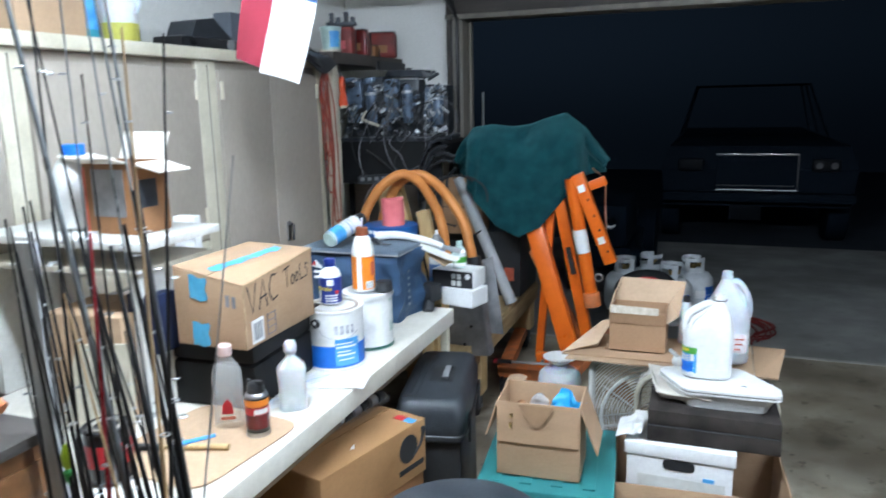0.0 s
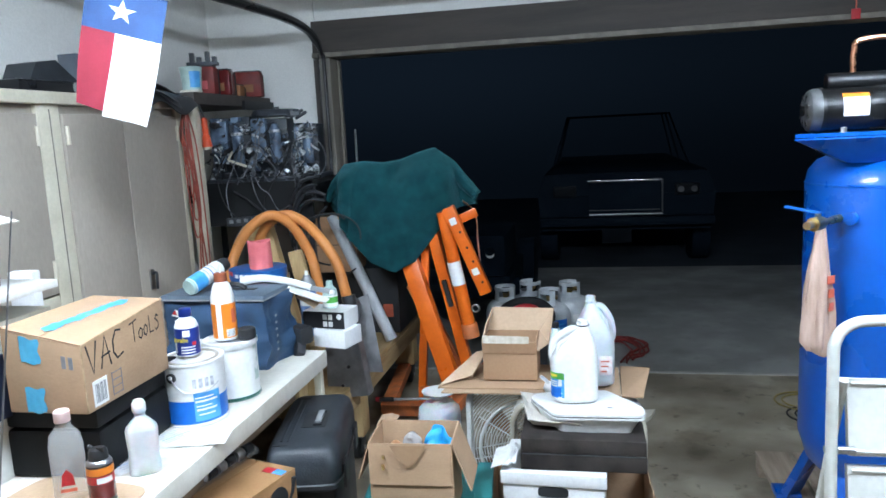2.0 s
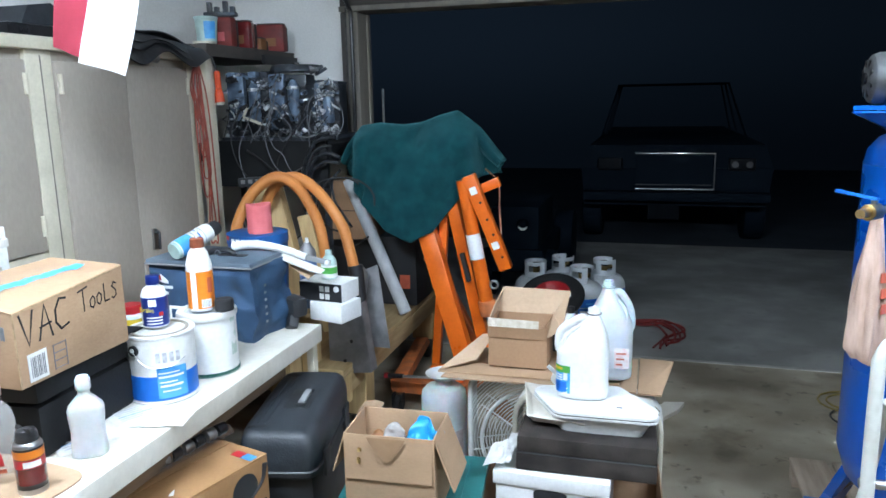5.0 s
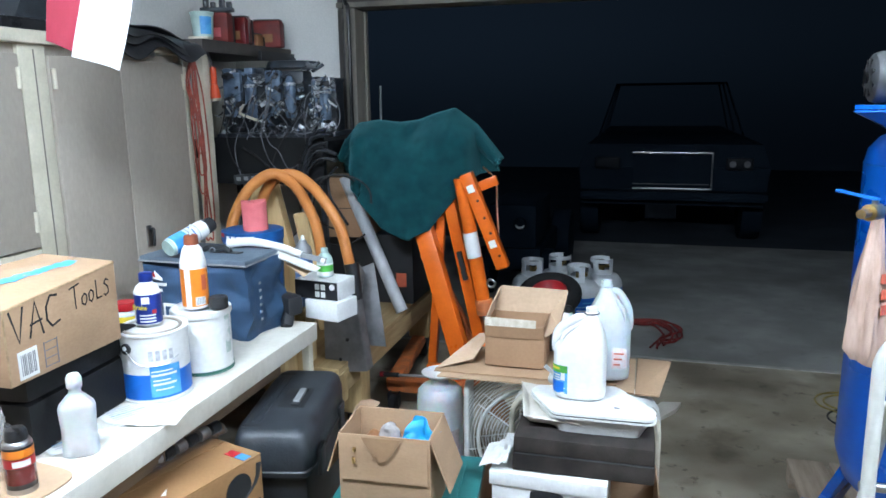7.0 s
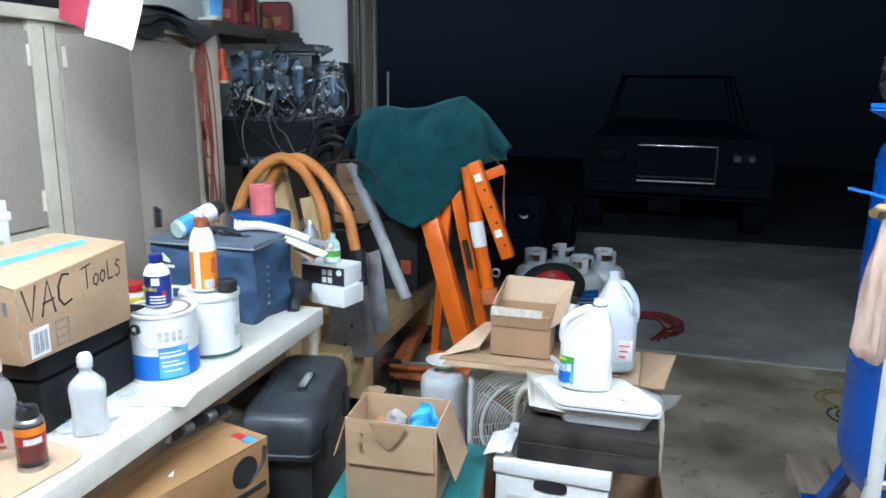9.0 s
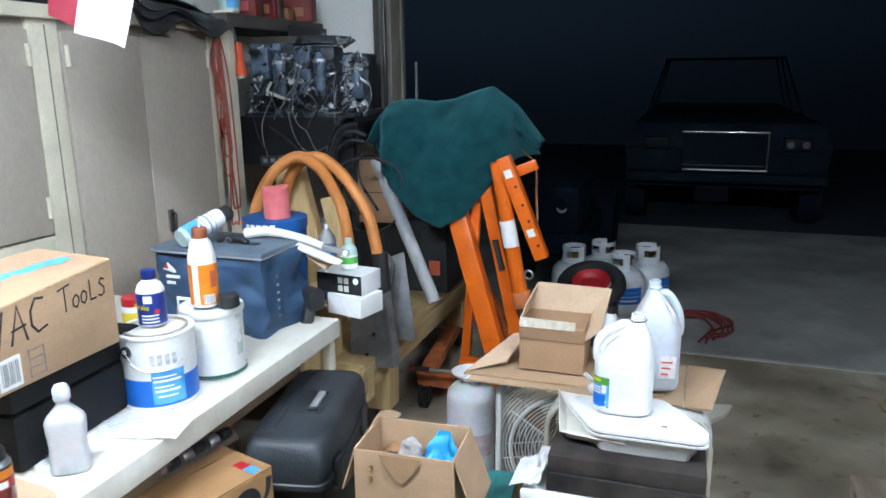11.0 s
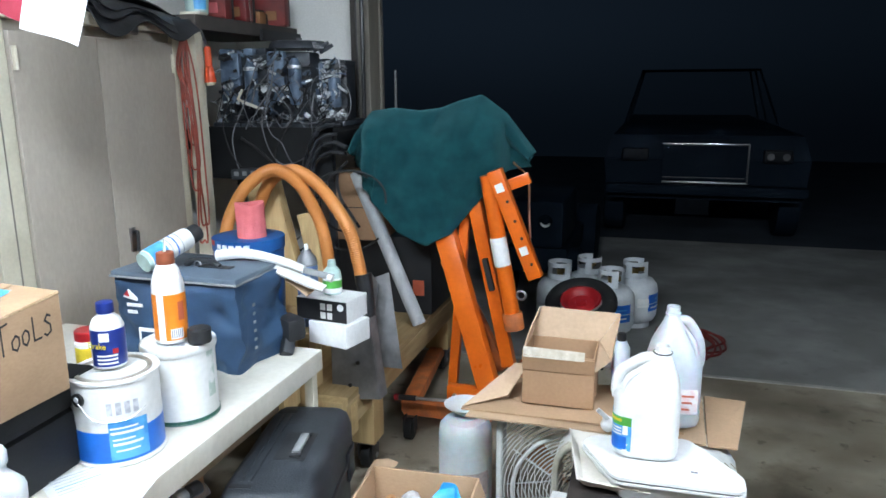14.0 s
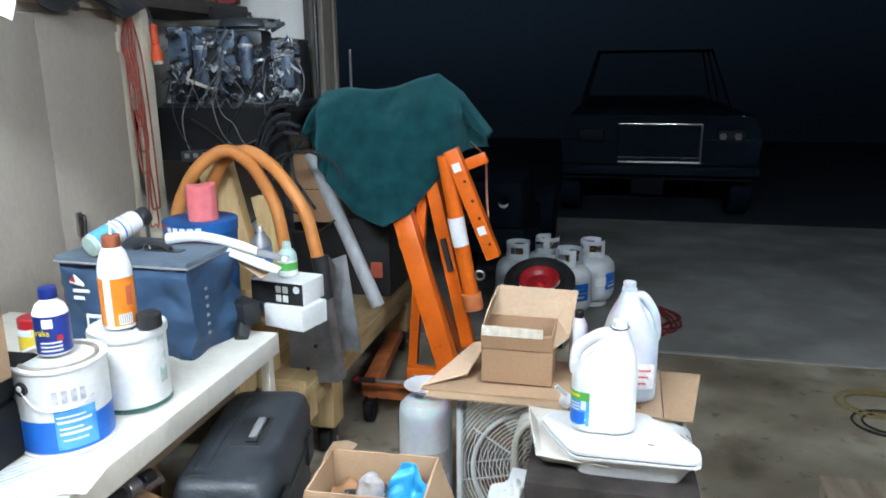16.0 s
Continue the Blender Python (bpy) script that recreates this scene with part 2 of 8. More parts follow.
M["bluelab_l"] = mat("pale_blue_label", (0.10, 0.42, 0.78), (0.06, 0.30, 0.68), rough=0.4, scale=18, bump=0, contrast=0.8)
M["brakelab"] = mat("deep_blue_label", (0.014, 0.035, 0.22), rough=0.35, scale=12, bump=0)
M["bluetub"] = mat("blue_tub", (0.01, 0.10, 0.33), rough=0.4, scale=8, bump=0.02)
M["darknavy"] = mat("dark_navy_print", (0.012, 0.022, 0.065), rough=0.5, scale=12, bump=0)
M["cyan"] = mat("cyan_tape", (0.10, 0.42, 0.62), (0.06, 0.34, 0.55), rough=0.45, scale=25, fine=90, bump=0.2)
M["yellow"] = mat("yellow_print", (0.85, 0.62, 0.05), rough=0.45, scale=12, bump=0)
M["dirtyyellow"] = mat("grimy_yellow", (0.34, 0.25, 0.07), (0.22, 0.17, 0.06), rough=0.6, scale=20)
M["red"] = mat("red_plastic", (0.50, 0.022, 0.03), (0.40, 0.016, 0.022), rough=0.4, scale=8, bump=0.03)
M["darkred"] = mat("dark_red_lens", (0.17, 0.017, 0.018), (0.10, 0.011, 0.012), rough=0.22, scale=8, bump=0.05, coat=0.4)
M["pink"] = mat("pink_rag", (0.72, 0.18, 0.19), (0.60, 0.13, 0.14), rough=0.9, scale=14, fine=200, bump=0.5)
M["olabel"] = mat("orange_label", (0.82, 0.24, 0.02), (0.75, 0.21, 0.02), rough=0.4, scale=12, bump=0)
M["rust"] = mat("rust_cap", (0.28, 0.075, 0.035), rough=0.5, scale=12, bump=0)
M["green"] = mat("green_label", (0.10, 0.45, 0.08), rough=0.4, scale=12, bump=0)
M["palegreen"] = mat("pale_green_plastic", (0.50, 0.66, 0.62), rough=0.4, scale=12, bump=0)
M["teal"] = mat("teal_tote", (0.03, 0.20, 0.20), (0.022, 0.155, 0.158), rough=0.45, scale=6, fine=90, bump=0.05)
M["fan"] = mat("fan_white", (0.70, 0.70, 0.67), (0.60, 0.60, 0.56), rough=0.4, scale=10, bump=0.02)
M["fan_d"] = mat("fan_cream", (0.58, 0.54, 0.44), (0.45, 0.41, 0.32), rough=0.45, scale=10, bump=0.03)
M["case"] = mat("brown_black_case", (0.046, 0.038, 0.034), (0.016, 0.013, 0.0125), spec=0.10, rough=0.75, scale=8, fine=120, bump=0.2)
M["propane"] = mat("propane_paint", (0.70, 0.73, 0.75), (0.54, 0.57, 0.60), rough=0.45, scale=7, fine=70, bump=0.08)
# Black lifted towards navy: night haze is put into the truck and tractor colour.
M["truckblack"] = mat("truck_black_hazed", (0.0072, 0.0125, 0.020), (0.0062, 0.011, 0.018), rough=0.6, scale=2, bump=0, spec=0.03)
M["bag"] = mat("thin_tan_plastic", (0.56, 0.40, 0.33), (0.42, 0.28, 0.22), rough=0.4, scale=14, fine=60, stretch=(3, 3, 0.6), bump=0.3)
M["redprint"] = mat("red_print", (0.62, 0.13, 0.07), rough=0.5, scale=12, bump=0)
M["flagred"] = mat("flag_red", (0.36, 0.034, 0.060), (0.29, 0.026, 0.046), rough=0.8, scale=10, fine=250, bump=0.2)
M["flagwhite"] = mat("flag_white", (0.82, 0.82, 0.82), (0.74, 0.74, 0.75), rough=0.8, scale=10, fine=250, bump=0.2)
M["flagblue"] = mat("flag_blue", (0.050, 0.110, 0.27), (0.038, 0.082, 0.21), rough=0.8, scale=10, fine=250, bump=0.2)
M["tarp"] = mat("black_sheeting", (0.03, 0.031, 0.036), (0.016, 0.017, 0.020), rough=0.36, scale=9, fine=60, bump=0.2)
M["clear"] = mat("clear_bottle", (0.84, 0.83, 0.81), (0.78, 0.77, 0.75), rough=0.12, alpha=0.30, scale=10, bump=0)
M["wrapfilm"] = mat("clear_wrap", (0.9, 0.91, 0.92), (0.85, 0.86, 0.87), rough=0.12, trans=0.93, scale=30, bump=0.3, ior=1.1)
M["film"] = mat("packing_film", (0.72, 0.73, 0.74), (0.50, 0.51, 0.53), rough=0.18, alpha=0.55, trans=0.2, scale=30, bump=0.2)
M["tin"] = mat("tin_lid", (0.62, 0.58, 0.50), (0.38, 0.33, 0.27), rough=0.45, metal=0.7, scale=18, fine=90, bump=0.15)
M["pvc"] = mat("grey_pipe", (0.50, 0.51, 0.52), (0.36, 0.37, 0.38), rough=0.5, scale=8, fine=60, stretch=(3, 3, 0.6), bump=0.08)
# Glowing backdrop: its navy and gradient imitate the sky and a veiling haze.
M["night"] = mat("backdrop_glow", (0.24, 0.43, 0.74), rough=1.0, scale=0.05, fine=0.2, bump=0, emit=0.0128, spec=0.0)
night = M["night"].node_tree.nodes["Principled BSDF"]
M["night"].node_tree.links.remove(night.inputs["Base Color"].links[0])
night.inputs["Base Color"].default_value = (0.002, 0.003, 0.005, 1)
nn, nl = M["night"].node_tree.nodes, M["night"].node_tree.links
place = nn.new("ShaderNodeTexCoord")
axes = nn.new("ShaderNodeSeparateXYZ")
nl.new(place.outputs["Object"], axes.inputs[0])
# Painted haze: the glow weakens to the right and towards the ground.
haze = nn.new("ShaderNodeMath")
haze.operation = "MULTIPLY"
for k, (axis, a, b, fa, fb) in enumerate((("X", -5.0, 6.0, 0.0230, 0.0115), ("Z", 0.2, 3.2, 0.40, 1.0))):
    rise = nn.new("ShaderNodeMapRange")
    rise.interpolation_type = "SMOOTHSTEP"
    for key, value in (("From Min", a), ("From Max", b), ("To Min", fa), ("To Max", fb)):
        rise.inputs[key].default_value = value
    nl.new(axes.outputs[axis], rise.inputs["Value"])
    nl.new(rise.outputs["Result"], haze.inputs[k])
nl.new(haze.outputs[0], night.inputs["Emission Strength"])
M["glow"] = mat("tube_glow", (0.72, 0.85, 1.0), rough=0.4, scale=3, bump=0, emit=350.0)
# Headlight glass near black: the darkness outside is put into its colour.
M["lens"] = mat("darkened_lamp_glass", (0.007, 0.009, 0.013), (0.004, 0.005, 0.007), rough=0.5, scale=14, bump=0, spec=0.08)
M["dimsteel"] = mat("grimy_steel", (0.10, 0.10, 0.105), (0.05, 0.05, 0.055), rough=0.5, metal=0.6, scale=9)
M["wire"] = mat("dusty_wire", (0.17, 0.175, 0.19), (0.09, 0.092, 0.10), rough=0.6, scale=20, bump=0)
M["milk_g"] = mat("frosted_plastic", (0.80, 0.82, 0.83), (0.73, 0.75, 0.77), rough=0.38, scale=9, fine=50, bump=0.04, trans=0.25, sub=0.2)
M["rodblack"] = mat("rod_black", (0.012, 0.0125, 0.014), (0.007, 0.0075, 0.0085), rough=0.4, scale=20, bump=0, spec=0.35)
M["greyplank"] = mat("pale_weathered_plank", (0.50, 0.40, 0.31), (0.36, 0.28, 0.21), rough=0.8, scale=6, fine=50, stretch=(6, 0.6, 6), bump=0.25)
M["milk_t"] = mat("translucent_plastic", (0.82, 0.86, 0.90), (0.74, 0.78, 0.84), rough=0.35, scale=8, fine=50, bump=0.03, trans=0.34, sub=0.2)
M["truckglass"] = mat("tinted_window_glass", (0.02, 0.03, 0.045), rough=0.08, scale=5, bump=0, alpha=0.06, spec=0.1)
# Plate coloured near black, so that it stays dim like its surroundings.
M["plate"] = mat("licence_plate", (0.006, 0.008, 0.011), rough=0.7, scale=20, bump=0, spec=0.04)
M["brownbox"] = mat("brown_carton", (0.30, 0.14, 0.06), (0.24, 0.11, 0.045), rough=0.7, scale=6, fine=70)
M["dresser"] = mat("brown_dresser", (0.20, 0.085, 0.03), (0.13, 0.055, 0.02), rough=0.5, scale=6, fine=50, stretch=(0.5, 4, 4))
M["redrod"] = mat("red_rod", (0.35, 0.02, 0.03), rough=0.3, scale=20, bump=0)
M["rodgrey"] = mat("grey_rod", (0.20, 0.215, 0.225), rough=0.3, metal=0.3, scale=20, bump=0)
M["cork"] = mat("cork_rod", (0.50, 0.33, 0.18), rough=0.8, scale=40)
M["dullred"] = mat("dusty_red", (0.22, 0.024, 0.020), (0.13, 0.018, 0.016), rough=0.6, scale=14, bump=0)
M["lime"] = mat("lime_lure", (0.55, 0.75, 0.04), rough=0.35, scale=12, bump=0)
M["greenlure"] = mat("green_lure", (0.05, 0.40, 0.08), rough=0.35, scale=12, bump=0)
M["yellowliq"] = mat("yellow_liquid", (0.75, 0.72, 0.15), rough=0.3, trans=0.3, scale=6, bump=0)
M["tealbottle"] = mat("teal_bottle", (0.05, 0.38, 0.36), (0.03, 0.25, 0.4), rough=0.35, scale=8, bump=0)


# ---- mesh helpers ----
def B():
    return bmesh.new()


def bx(bm, x0, x1, y0, y1, z0, z1, m=None):
    k = Matrix.Translation(((x0 + x1) / 2, (y0 + y1) / 2, (z0 + z1) / 2)) @ Matrix.Diagonal((x1 - x0, y1 - y0, z1 - z0, 1))
    bmesh.ops.create_cube(bm, size=1, matrix=(m @ k) if m else k)
    return bm


def beam(bm, p0, p1, w, d, up=(0, -1, 0)):
    """A square bar from p0 to p1; d is its depth towards up, w its width."""
    p0, p1 = Vector(p0), Vector(p1)
    zz = (p1 - p0).normalized()
    yy = (Vector(up) - zz * zz.dot(Vector(up))).normalized()
    xx = yy.cross(zz)
    m = Matrix((xx, yy, zz)).transposed().to_4x4()
    m.translation = (p0 + p1) / 2
    bmesh.ops.create_cube(bm, size=1, matrix=m @ Matrix.Diagonal((w, d, (p1 - p0).length, 1)))
    return bm


def cy(bm, p0, p1, r0, r1=None, seg=20, caps=True):
    p0, p1 = Vector(p0), Vector(p1)
    q = (p1 - p0).to_track_quat("Z", "Y").to_matrix().to_4x4()
    q.translation = (p0 + p1) / 2
    bmesh.ops.create_cone(bm, cap_ends=caps, segments=seg, radius1=r0, radius2=r0 if r1 is None else r1, depth=(p1 - p0).length, matrix=q)
    return bm


def lathe(bm, prof, seg=28, c=(0, 0), sx=1.0, sy=1.0, a0=0.0, a1=6.28318530718, m=None):
    """Turns a profile of (radius, height) about the upright axis at c."""
    closed = abs(a1 - a0 - 6.28318530718) < 1e-6
    n = seg if closed else seg + 1
    rings = []
    for r, z in prof:
        ring = []
        for k in range(n):
            a = a0 + (a1 - a0) * k / seg
            v = Vector((c[0] + r * math.cos(a) * sx, c[1] + r * math.sin(a) * sy, z))
            ring.append(bm.verts.new(m @ v if m else v))
        rings.append(ring)
    for a, b in zip(rings, rings[1:]):
        for k in range(seg):
            j = (k + 1) % n
            bm.faces.new((a[k], a[j], b[j], b[k]))
    return bm


def capped(bm, prof, **kw):
    """A lathe with its two ends closed by a tiny ring."""
    prof = [(0.0005, prof[0][1])] + list(prof) + [(0.0005, prof[-1][1])]
    return lathe(bm, prof, **kw)


def prism(bm, rings, seg=32):
    """A rounded-square body: rings of (height, half width, half depth, shift in x, squareness)."""
    rows = []
    for z, a, b, cx, e in [(rings[0][0], 0.0006, 0.0006, rings[0][3], 2)] + list(rings) + [(rings[-1][0], 0.0006, 0.0006, rings[-1][3], 2)]:
        row = []
        for k in range(seg):
            c, q = math.cos(2 * math.pi * k / seg), math.sin(2 * math.pi * k / seg)
            row.append(bm.verts.new((cx + a * math.copysign(abs(c) ** (2 / e), c), b * math.copysign(abs(q) ** (2 / e), q), z)))
        rows.append(row)
    for p, q in zip(rows, rows[1:]):
        for k in range(seg):
            bm.faces.new((p[k], p[(k + 1) % seg], q[(k + 1) % seg], q[k]))
    return bm


def smooth_step(a, b, x):
    t = min(1, max(0, (x - a) / (b - a)))
    return t * t * (3 - 2 * t)


def curve_pts(pts, n=40):
    """A smooth line through pts (Catmull-Rom)."""
    p = [Vector(q) for q in pts]
    p = [p[0] * 2 - p[1]] + p + [p[-1] * 2 - p[-2]]
    out = []
    seg = len(p) - 3
    for i in range(n + 1):
        u = i / n * seg
        k = min(int(u), seg - 1)
        t = u - k
        a, b, c, d = p[k:k + 4]
        out.append(0.5 * (2 * b + (c - a) * t + (2 * a - 5 * b + 4 * c - d) * t * t + (3 * b - a - 3 * c + d) * t ** 3))
    return out


def tube(bm, pts, r, seg=8, ribs=0.0):
    """A round tube along points; ribs makes every other ring thinner."""
    pts = [Vector(p) for p in pts]
    rings = []
    side = None
    for i, p in enumerate(pts):
        d = (pts[min(i + 1, len(pts) - 1)] - pts[max(i - 1, 0)]).normalized()
        if side is None:
            side = d.orthogonal().normalized()
        side = (side - d * side.dot(d)).normalized()
        up = d.cross(side)
        rad = (r(i / (len(pts) - 1)) if callable(r) else r) * (1 - ribs * (i % 2))
        rings.append([bm.verts.new(p + rad * (math.cos(6.2832 * k / seg) * side + math.sin(6.2832 * k / seg) * up)) for k in range(seg)])
    for a, b in zip(rings, rings[1:]):
        for k in range(seg):
            bm.faces.new((a[k], a[(k + 1) % seg], b[(k + 1) % seg], b[k]))
    bm.faces.new(rings[0][::-1])
    bm.faces.new(rings[-1])
    return bm


def slab(bm, corners, thick):
    """A flat board of that thickness on three or more corners."""
    c = [Vector(p) for p in corners]
    n = (c[1] - c[0]).cross(c[2] - c[0]).normalized() * thick
    a, b = [bm.verts.new(p) for p in c], [bm.verts.new(p + n) for p in c]
    bm.faces.new(a[::-1])
    bm.faces.new(b)
    for k in range(len(c)):
        j = (k + 1) % len(c)
        bm.faces.new((a[k], a[j], b[j], b[k]))
    return bm


def sheet(bm, f, nu, nv, thick=0.0):
    """A cloth or sheet: f(u, v) gives its points; thick gives it a back."""
    g = [[Vector(f(i / nu, j / nv)) for j in range(nv + 1)] for i in range(nu + 1)]
    layers = []
    for side in ((0, 1) if thick else (0,)):
        rows = []
        for i in range(nu + 1):
            row = []
            for j in range(nv + 1):
                p = g[i][j]
                if side:
                    du = g[min(i + 1, nu)][j] - g[max(i - 1, 0)][j]
                    dv = g[i][min(j + 1, nv)] - g[i][max(j - 1, 0)]
                    nn = du.cross(dv)
                    p = p + (nn.normalized() * thick if nn.length > 1e-9 else Vector((0, thick, 0)))
                row.append(bm.verts.new(p))
            rows.append(row)
        layers.append(rows)
    for side, rows in enumerate(layers):
        for i in range(nu):
            for j in range(nv):
                q = (rows[i][j], rows[i + 1][j], rows[i + 1][j + 1], rows[i][j + 1])
                bm.faces.new(q[::-1] if side == 0 and thick else q)
    if thick:
        a, b = layers
        rim = [(i, 0) for i in range(nu)] + [(nu, j) for j in range(nv)] + [(i, nv) for i in range(nu, 0, -1)] + [(0, j) for j in range(nv, 0, -1)]
        for k, (i, j) in enumerate(rim):
            i2, j2 = rim[(k + 1) % len(rim)]
            bm.faces.new((a[i][j], a[i2][j2], b[i2][j2], b[i][j]))
    return bm


def ribbon(bm, lines, w, place):
    """Flat strokes along lines of (u, v), laid into the world by place(u, v)."""
    for line in lines:
        pts = [Vector(p) for p in line]
        pairs = []
        for k, p in enumerate(pts):
            a = (p - pts[k - 1]).normalized() if k else (pts[1] - p).normalized()
            b = (pts[k + 1] - p).normalized() if k + 1 < len(pts) else a
            n = Vector((-(a + b).y, (a + b).x))
            n = n.normalized() if n.length > 0.3 else Vector((-a.y, a.x))
            q = p - a * w * 0.3 if k == 0 else (p + b * w * 0.3 if k + 1 == len(pts) else p)
            s = min(1.8, 1 / max(0.4, n.dot(Vector((-a.y, a.x)))))
            pairs.append((bm.verts.new(place(*(q + n * w / 2 * s))), bm.verts.new(place(*(q - n * w / 2 * s)))))
        for (a0, a1), (b0, b1) in zip(pairs, pairs[1:]):
            bm.faces.new((a0, a1, b1, b0))
    return bm


def mesh_of(name, bm, material, bevel=0.0, smooth=35):
    if bevel:
        edges = [e for e in bm.edges if len(e.link_faces) == 2 and e.calc_face_angle(0) > 0.5]
        bmesh.ops.bevel(bm, geom=edges, offset=bevel, segments=2, profile=0.6, affect="EDGES", clamp_overlap=True)
    bmesh.ops.recalc_face_normals(bm, faces=bm.faces)
    me = bpy.data.meshes.new(name)
    bm.to_mesh(me)
    bm.free()
    me.materials.append(material)
    if smooth:
        me.polygons.foreach_set("use_smooth", [True] * len(me.polygons))
        me.set_sharp_from_angle(angle=radians(smooth))
    return me


def part(name, bm, material, parent, label="", bevel=0.0, smooth=35):
    ob = new(name, mesh_of(name, bm, material, bevel, smooth))
    ob.parent = parent
    return tagged(ob, label)


def thing(name, label, category, m=None, group="", kind=""):
    ob = new(name)
    ob.empty_display_size = 0.05
    ob.matrix_basis = m or Matrix()
    return tagged(ob, label, category, group, kind)


def solo(name, bm, material, label, category, m=None, group="", kind="", bevel=0.0, smooth=35):
    ob = new(name, mesh_of(name, bm, material, bevel, smooth))
    ob.matrix_basis = m or Matrix()
    return tagged(ob, label, category, group, kind)


def lettering(text, size, material, parent, m, name="lettering", spread=0.0):
    """Printed words in the built-in font, as a flat mesh."""
    cu = bpy.data.curves.new(name, "FONT")
    cu.body, cu.size, cu.align_x, cu.align_y, cu.offset = text, size, "CENTER", "CENTER", spread
    tmp = bpy.data.objects.new(name, cu)
    me = bpy.data.meshes.new_from_object(tmp)
    bpy.data.objects.remove(tmp)
    me.materials.append(material)
    ob = new(name, me)
    ob.parent = parent
    ob.matrix_basis = m
    return ob


def arc_label(bm, r, z0, z1, a0, a1, seg=14, c=(0, 0)):
    """A label bent round an upright cylinder, between two angles in degrees."""
    return lathe(bm, [(r, z0), (r, z1)], seg=seg, c=c, a0=radians(a0), a1=radians(a1))


def structure(name, bm, material, label, category, bevel=0.0):
    return solo(name, bm, material, label, category, kind="structure", bevel=bevel)


# ---- the garage ----
# The dark street is made up, to let the driveway fade into night.
structure("ground", bx(B(), -60, 60, 9.0, 120, -0.30, -0.022), M["unlit_ground"], "ground past the apron, coloured dark where the light fades", "street")
backdrop = structure("backdrop", bx(B(), -60, 60, 18.0, 18.2, -0.02, 30), M["night"], "glowing navy backdrop with a painted haze gradient", "backdrop")
structure("driveway", bx(B(), -60, 60, 5.19, 9.0, -0.30, -0.015), M["driveway"], "grey stained concrete driveway apron", "driveway")
floor = structure("floor", bx(B(), -2.45, 4.4, -2.6, 5.15, -0.15, 0.0), M["concrete"], "stained grey-brown concrete garage floor", "floor")
part("threshold", bx(B(), -1.6, 3.6, 5.15, 5.19, -0.15, 0.004), M["lip"], floor, "pale worn edge of the slab", bevel=0.004)
structure("wall_west", bx(B(), -2.57, -2.45, -2.6, 5.18, -0.1, 2.95), M["wall"], "white painted garage wall", "wall")
# East and south walls are unseen, darkened to deepen the shade indoors.
structure("wall_east", bx(B(), 4.4, 4.52, -2.6, 5.18, -0.1, 2.95), M["unseen_wall"], "unseen garage wall, coloured dark to cut bounced light", "wall")
structure("wall_south", bx(B(), -2.57, 4.52, -2.72, -2.6, -0.1, 2.95), M["unseen_wall"], "unseen wall behind the walk, coloured dark to cut bounced light", "wall")
structure("wall_north_corner", bx(B(), -2.57, -1.665, 5.18, 5.32, -0.1, 2.95), M["wall"], "white painted wall beside the door opening", "wall")
structure("wall_north_far", bx(B(), 3.62, 4.52, 5.18, 5.32, -0.1, 2.95), M["wall"], "white painted wall beside the door opening", "wall")
structure("ceiling", bx(B(), -2.57, 4.52, -2.72, 5.32, 2.95, 3.05), M["ceiling"], "off-white plasterboard ceiling", "ceiling")
structure("wall_north_top", bx(B(), -1.665, 3.62, 5.20, 5.32, 2.42, 2.95), M["wall"], "white painted wall over the door opening", "wall")

frame_ob = thing("garage_door_frame", "weathered tan and brown timber frame of the wide garage opening", "door frame", kind="structure")
part("jamb", bx(B(), -1.665, -1.555, 5.14, 5.33, 0.0, 2.18), M["jamb"], frame_ob, bevel=0.004)
part("jamb", bx(B(), 3.51, 3.62, 5.14, 5.33, 0.0, 2.18), M["jamb"], frame_ob, bevel=0.004)
part("stop_strip", bx(B(), -1.552, -1.538, 5.28, 5.32, 0.0, 2.175), M["jamb"], frame_ob)
part("side_casing", bx(B(), -1.662, -1.632, 5.118, 5.138, 0.0, 2.175), M["brownwood"], frame_ob, "dark narrow casing strip", bevel=0.003)
part("lintel", bx(B(), -1.665, 3.62, 5.12, 5.20, 2.215, 2.42), M["brownwood"], frame_ob, "dark brown lintel board", bevel=0.004)
part("lintel_trim", bx(B(), -1.665, 3.62, 5.10, 5.33, 2.18, 2.212), M["jamb"], frame_ob, "paler trim strip under the lintel", bevel=0.004)

door = thing("overhead_door", "open off-white sectional garage door lying under the ceiling", "garage door", kind="structure")
for k in range(4):
    y1 = 4.86 - 0.54 * k
    bm = bx(B(), -1.50, 3.5, y1 - 0.53, y1, 2.50, 2.54)
    for j in range(4):
        bx(bm, -1.35 + 1.22 * j, -0.25 + 1.22 * j, y1 - 0.46, y1 - 0.07, 2.488, 2.502)
    part("panel", bm, M["doorpanel"], door, bevel=0.005)
track = thing("door_track", "black steel garage door track curving up to the ceiling", "door track", kind="structure")
path = [(-1.568, 5.06, 0.02), (-1.568, 5.06, 1.0), (-1.566, 5.06, 2.06), (-1.567, 5.02, 2.20), (-1.572, 4.92, 2.285), (-1.58, 4.77, 2.335), (-1.60, 4.50, 2.362), (-1.64, 4.05, 2.372), (-1.685, 3.6, 2.385), (-1.70, 2.65, 2.45), (-1.70, 1.4, 2.50)]
part("rail", tube(B(), curve_pts(path, 80), lambda u: 0.013 + 0.014 * smooth_step(0.30, 0.40, u), 8), M["blackg"], track)
for y in (1.6, 3.2):
    part("hanger", bx(B(), -1.72, -1.69, y, y + 0.03, 2.44, 2.95), M["steel"], track)
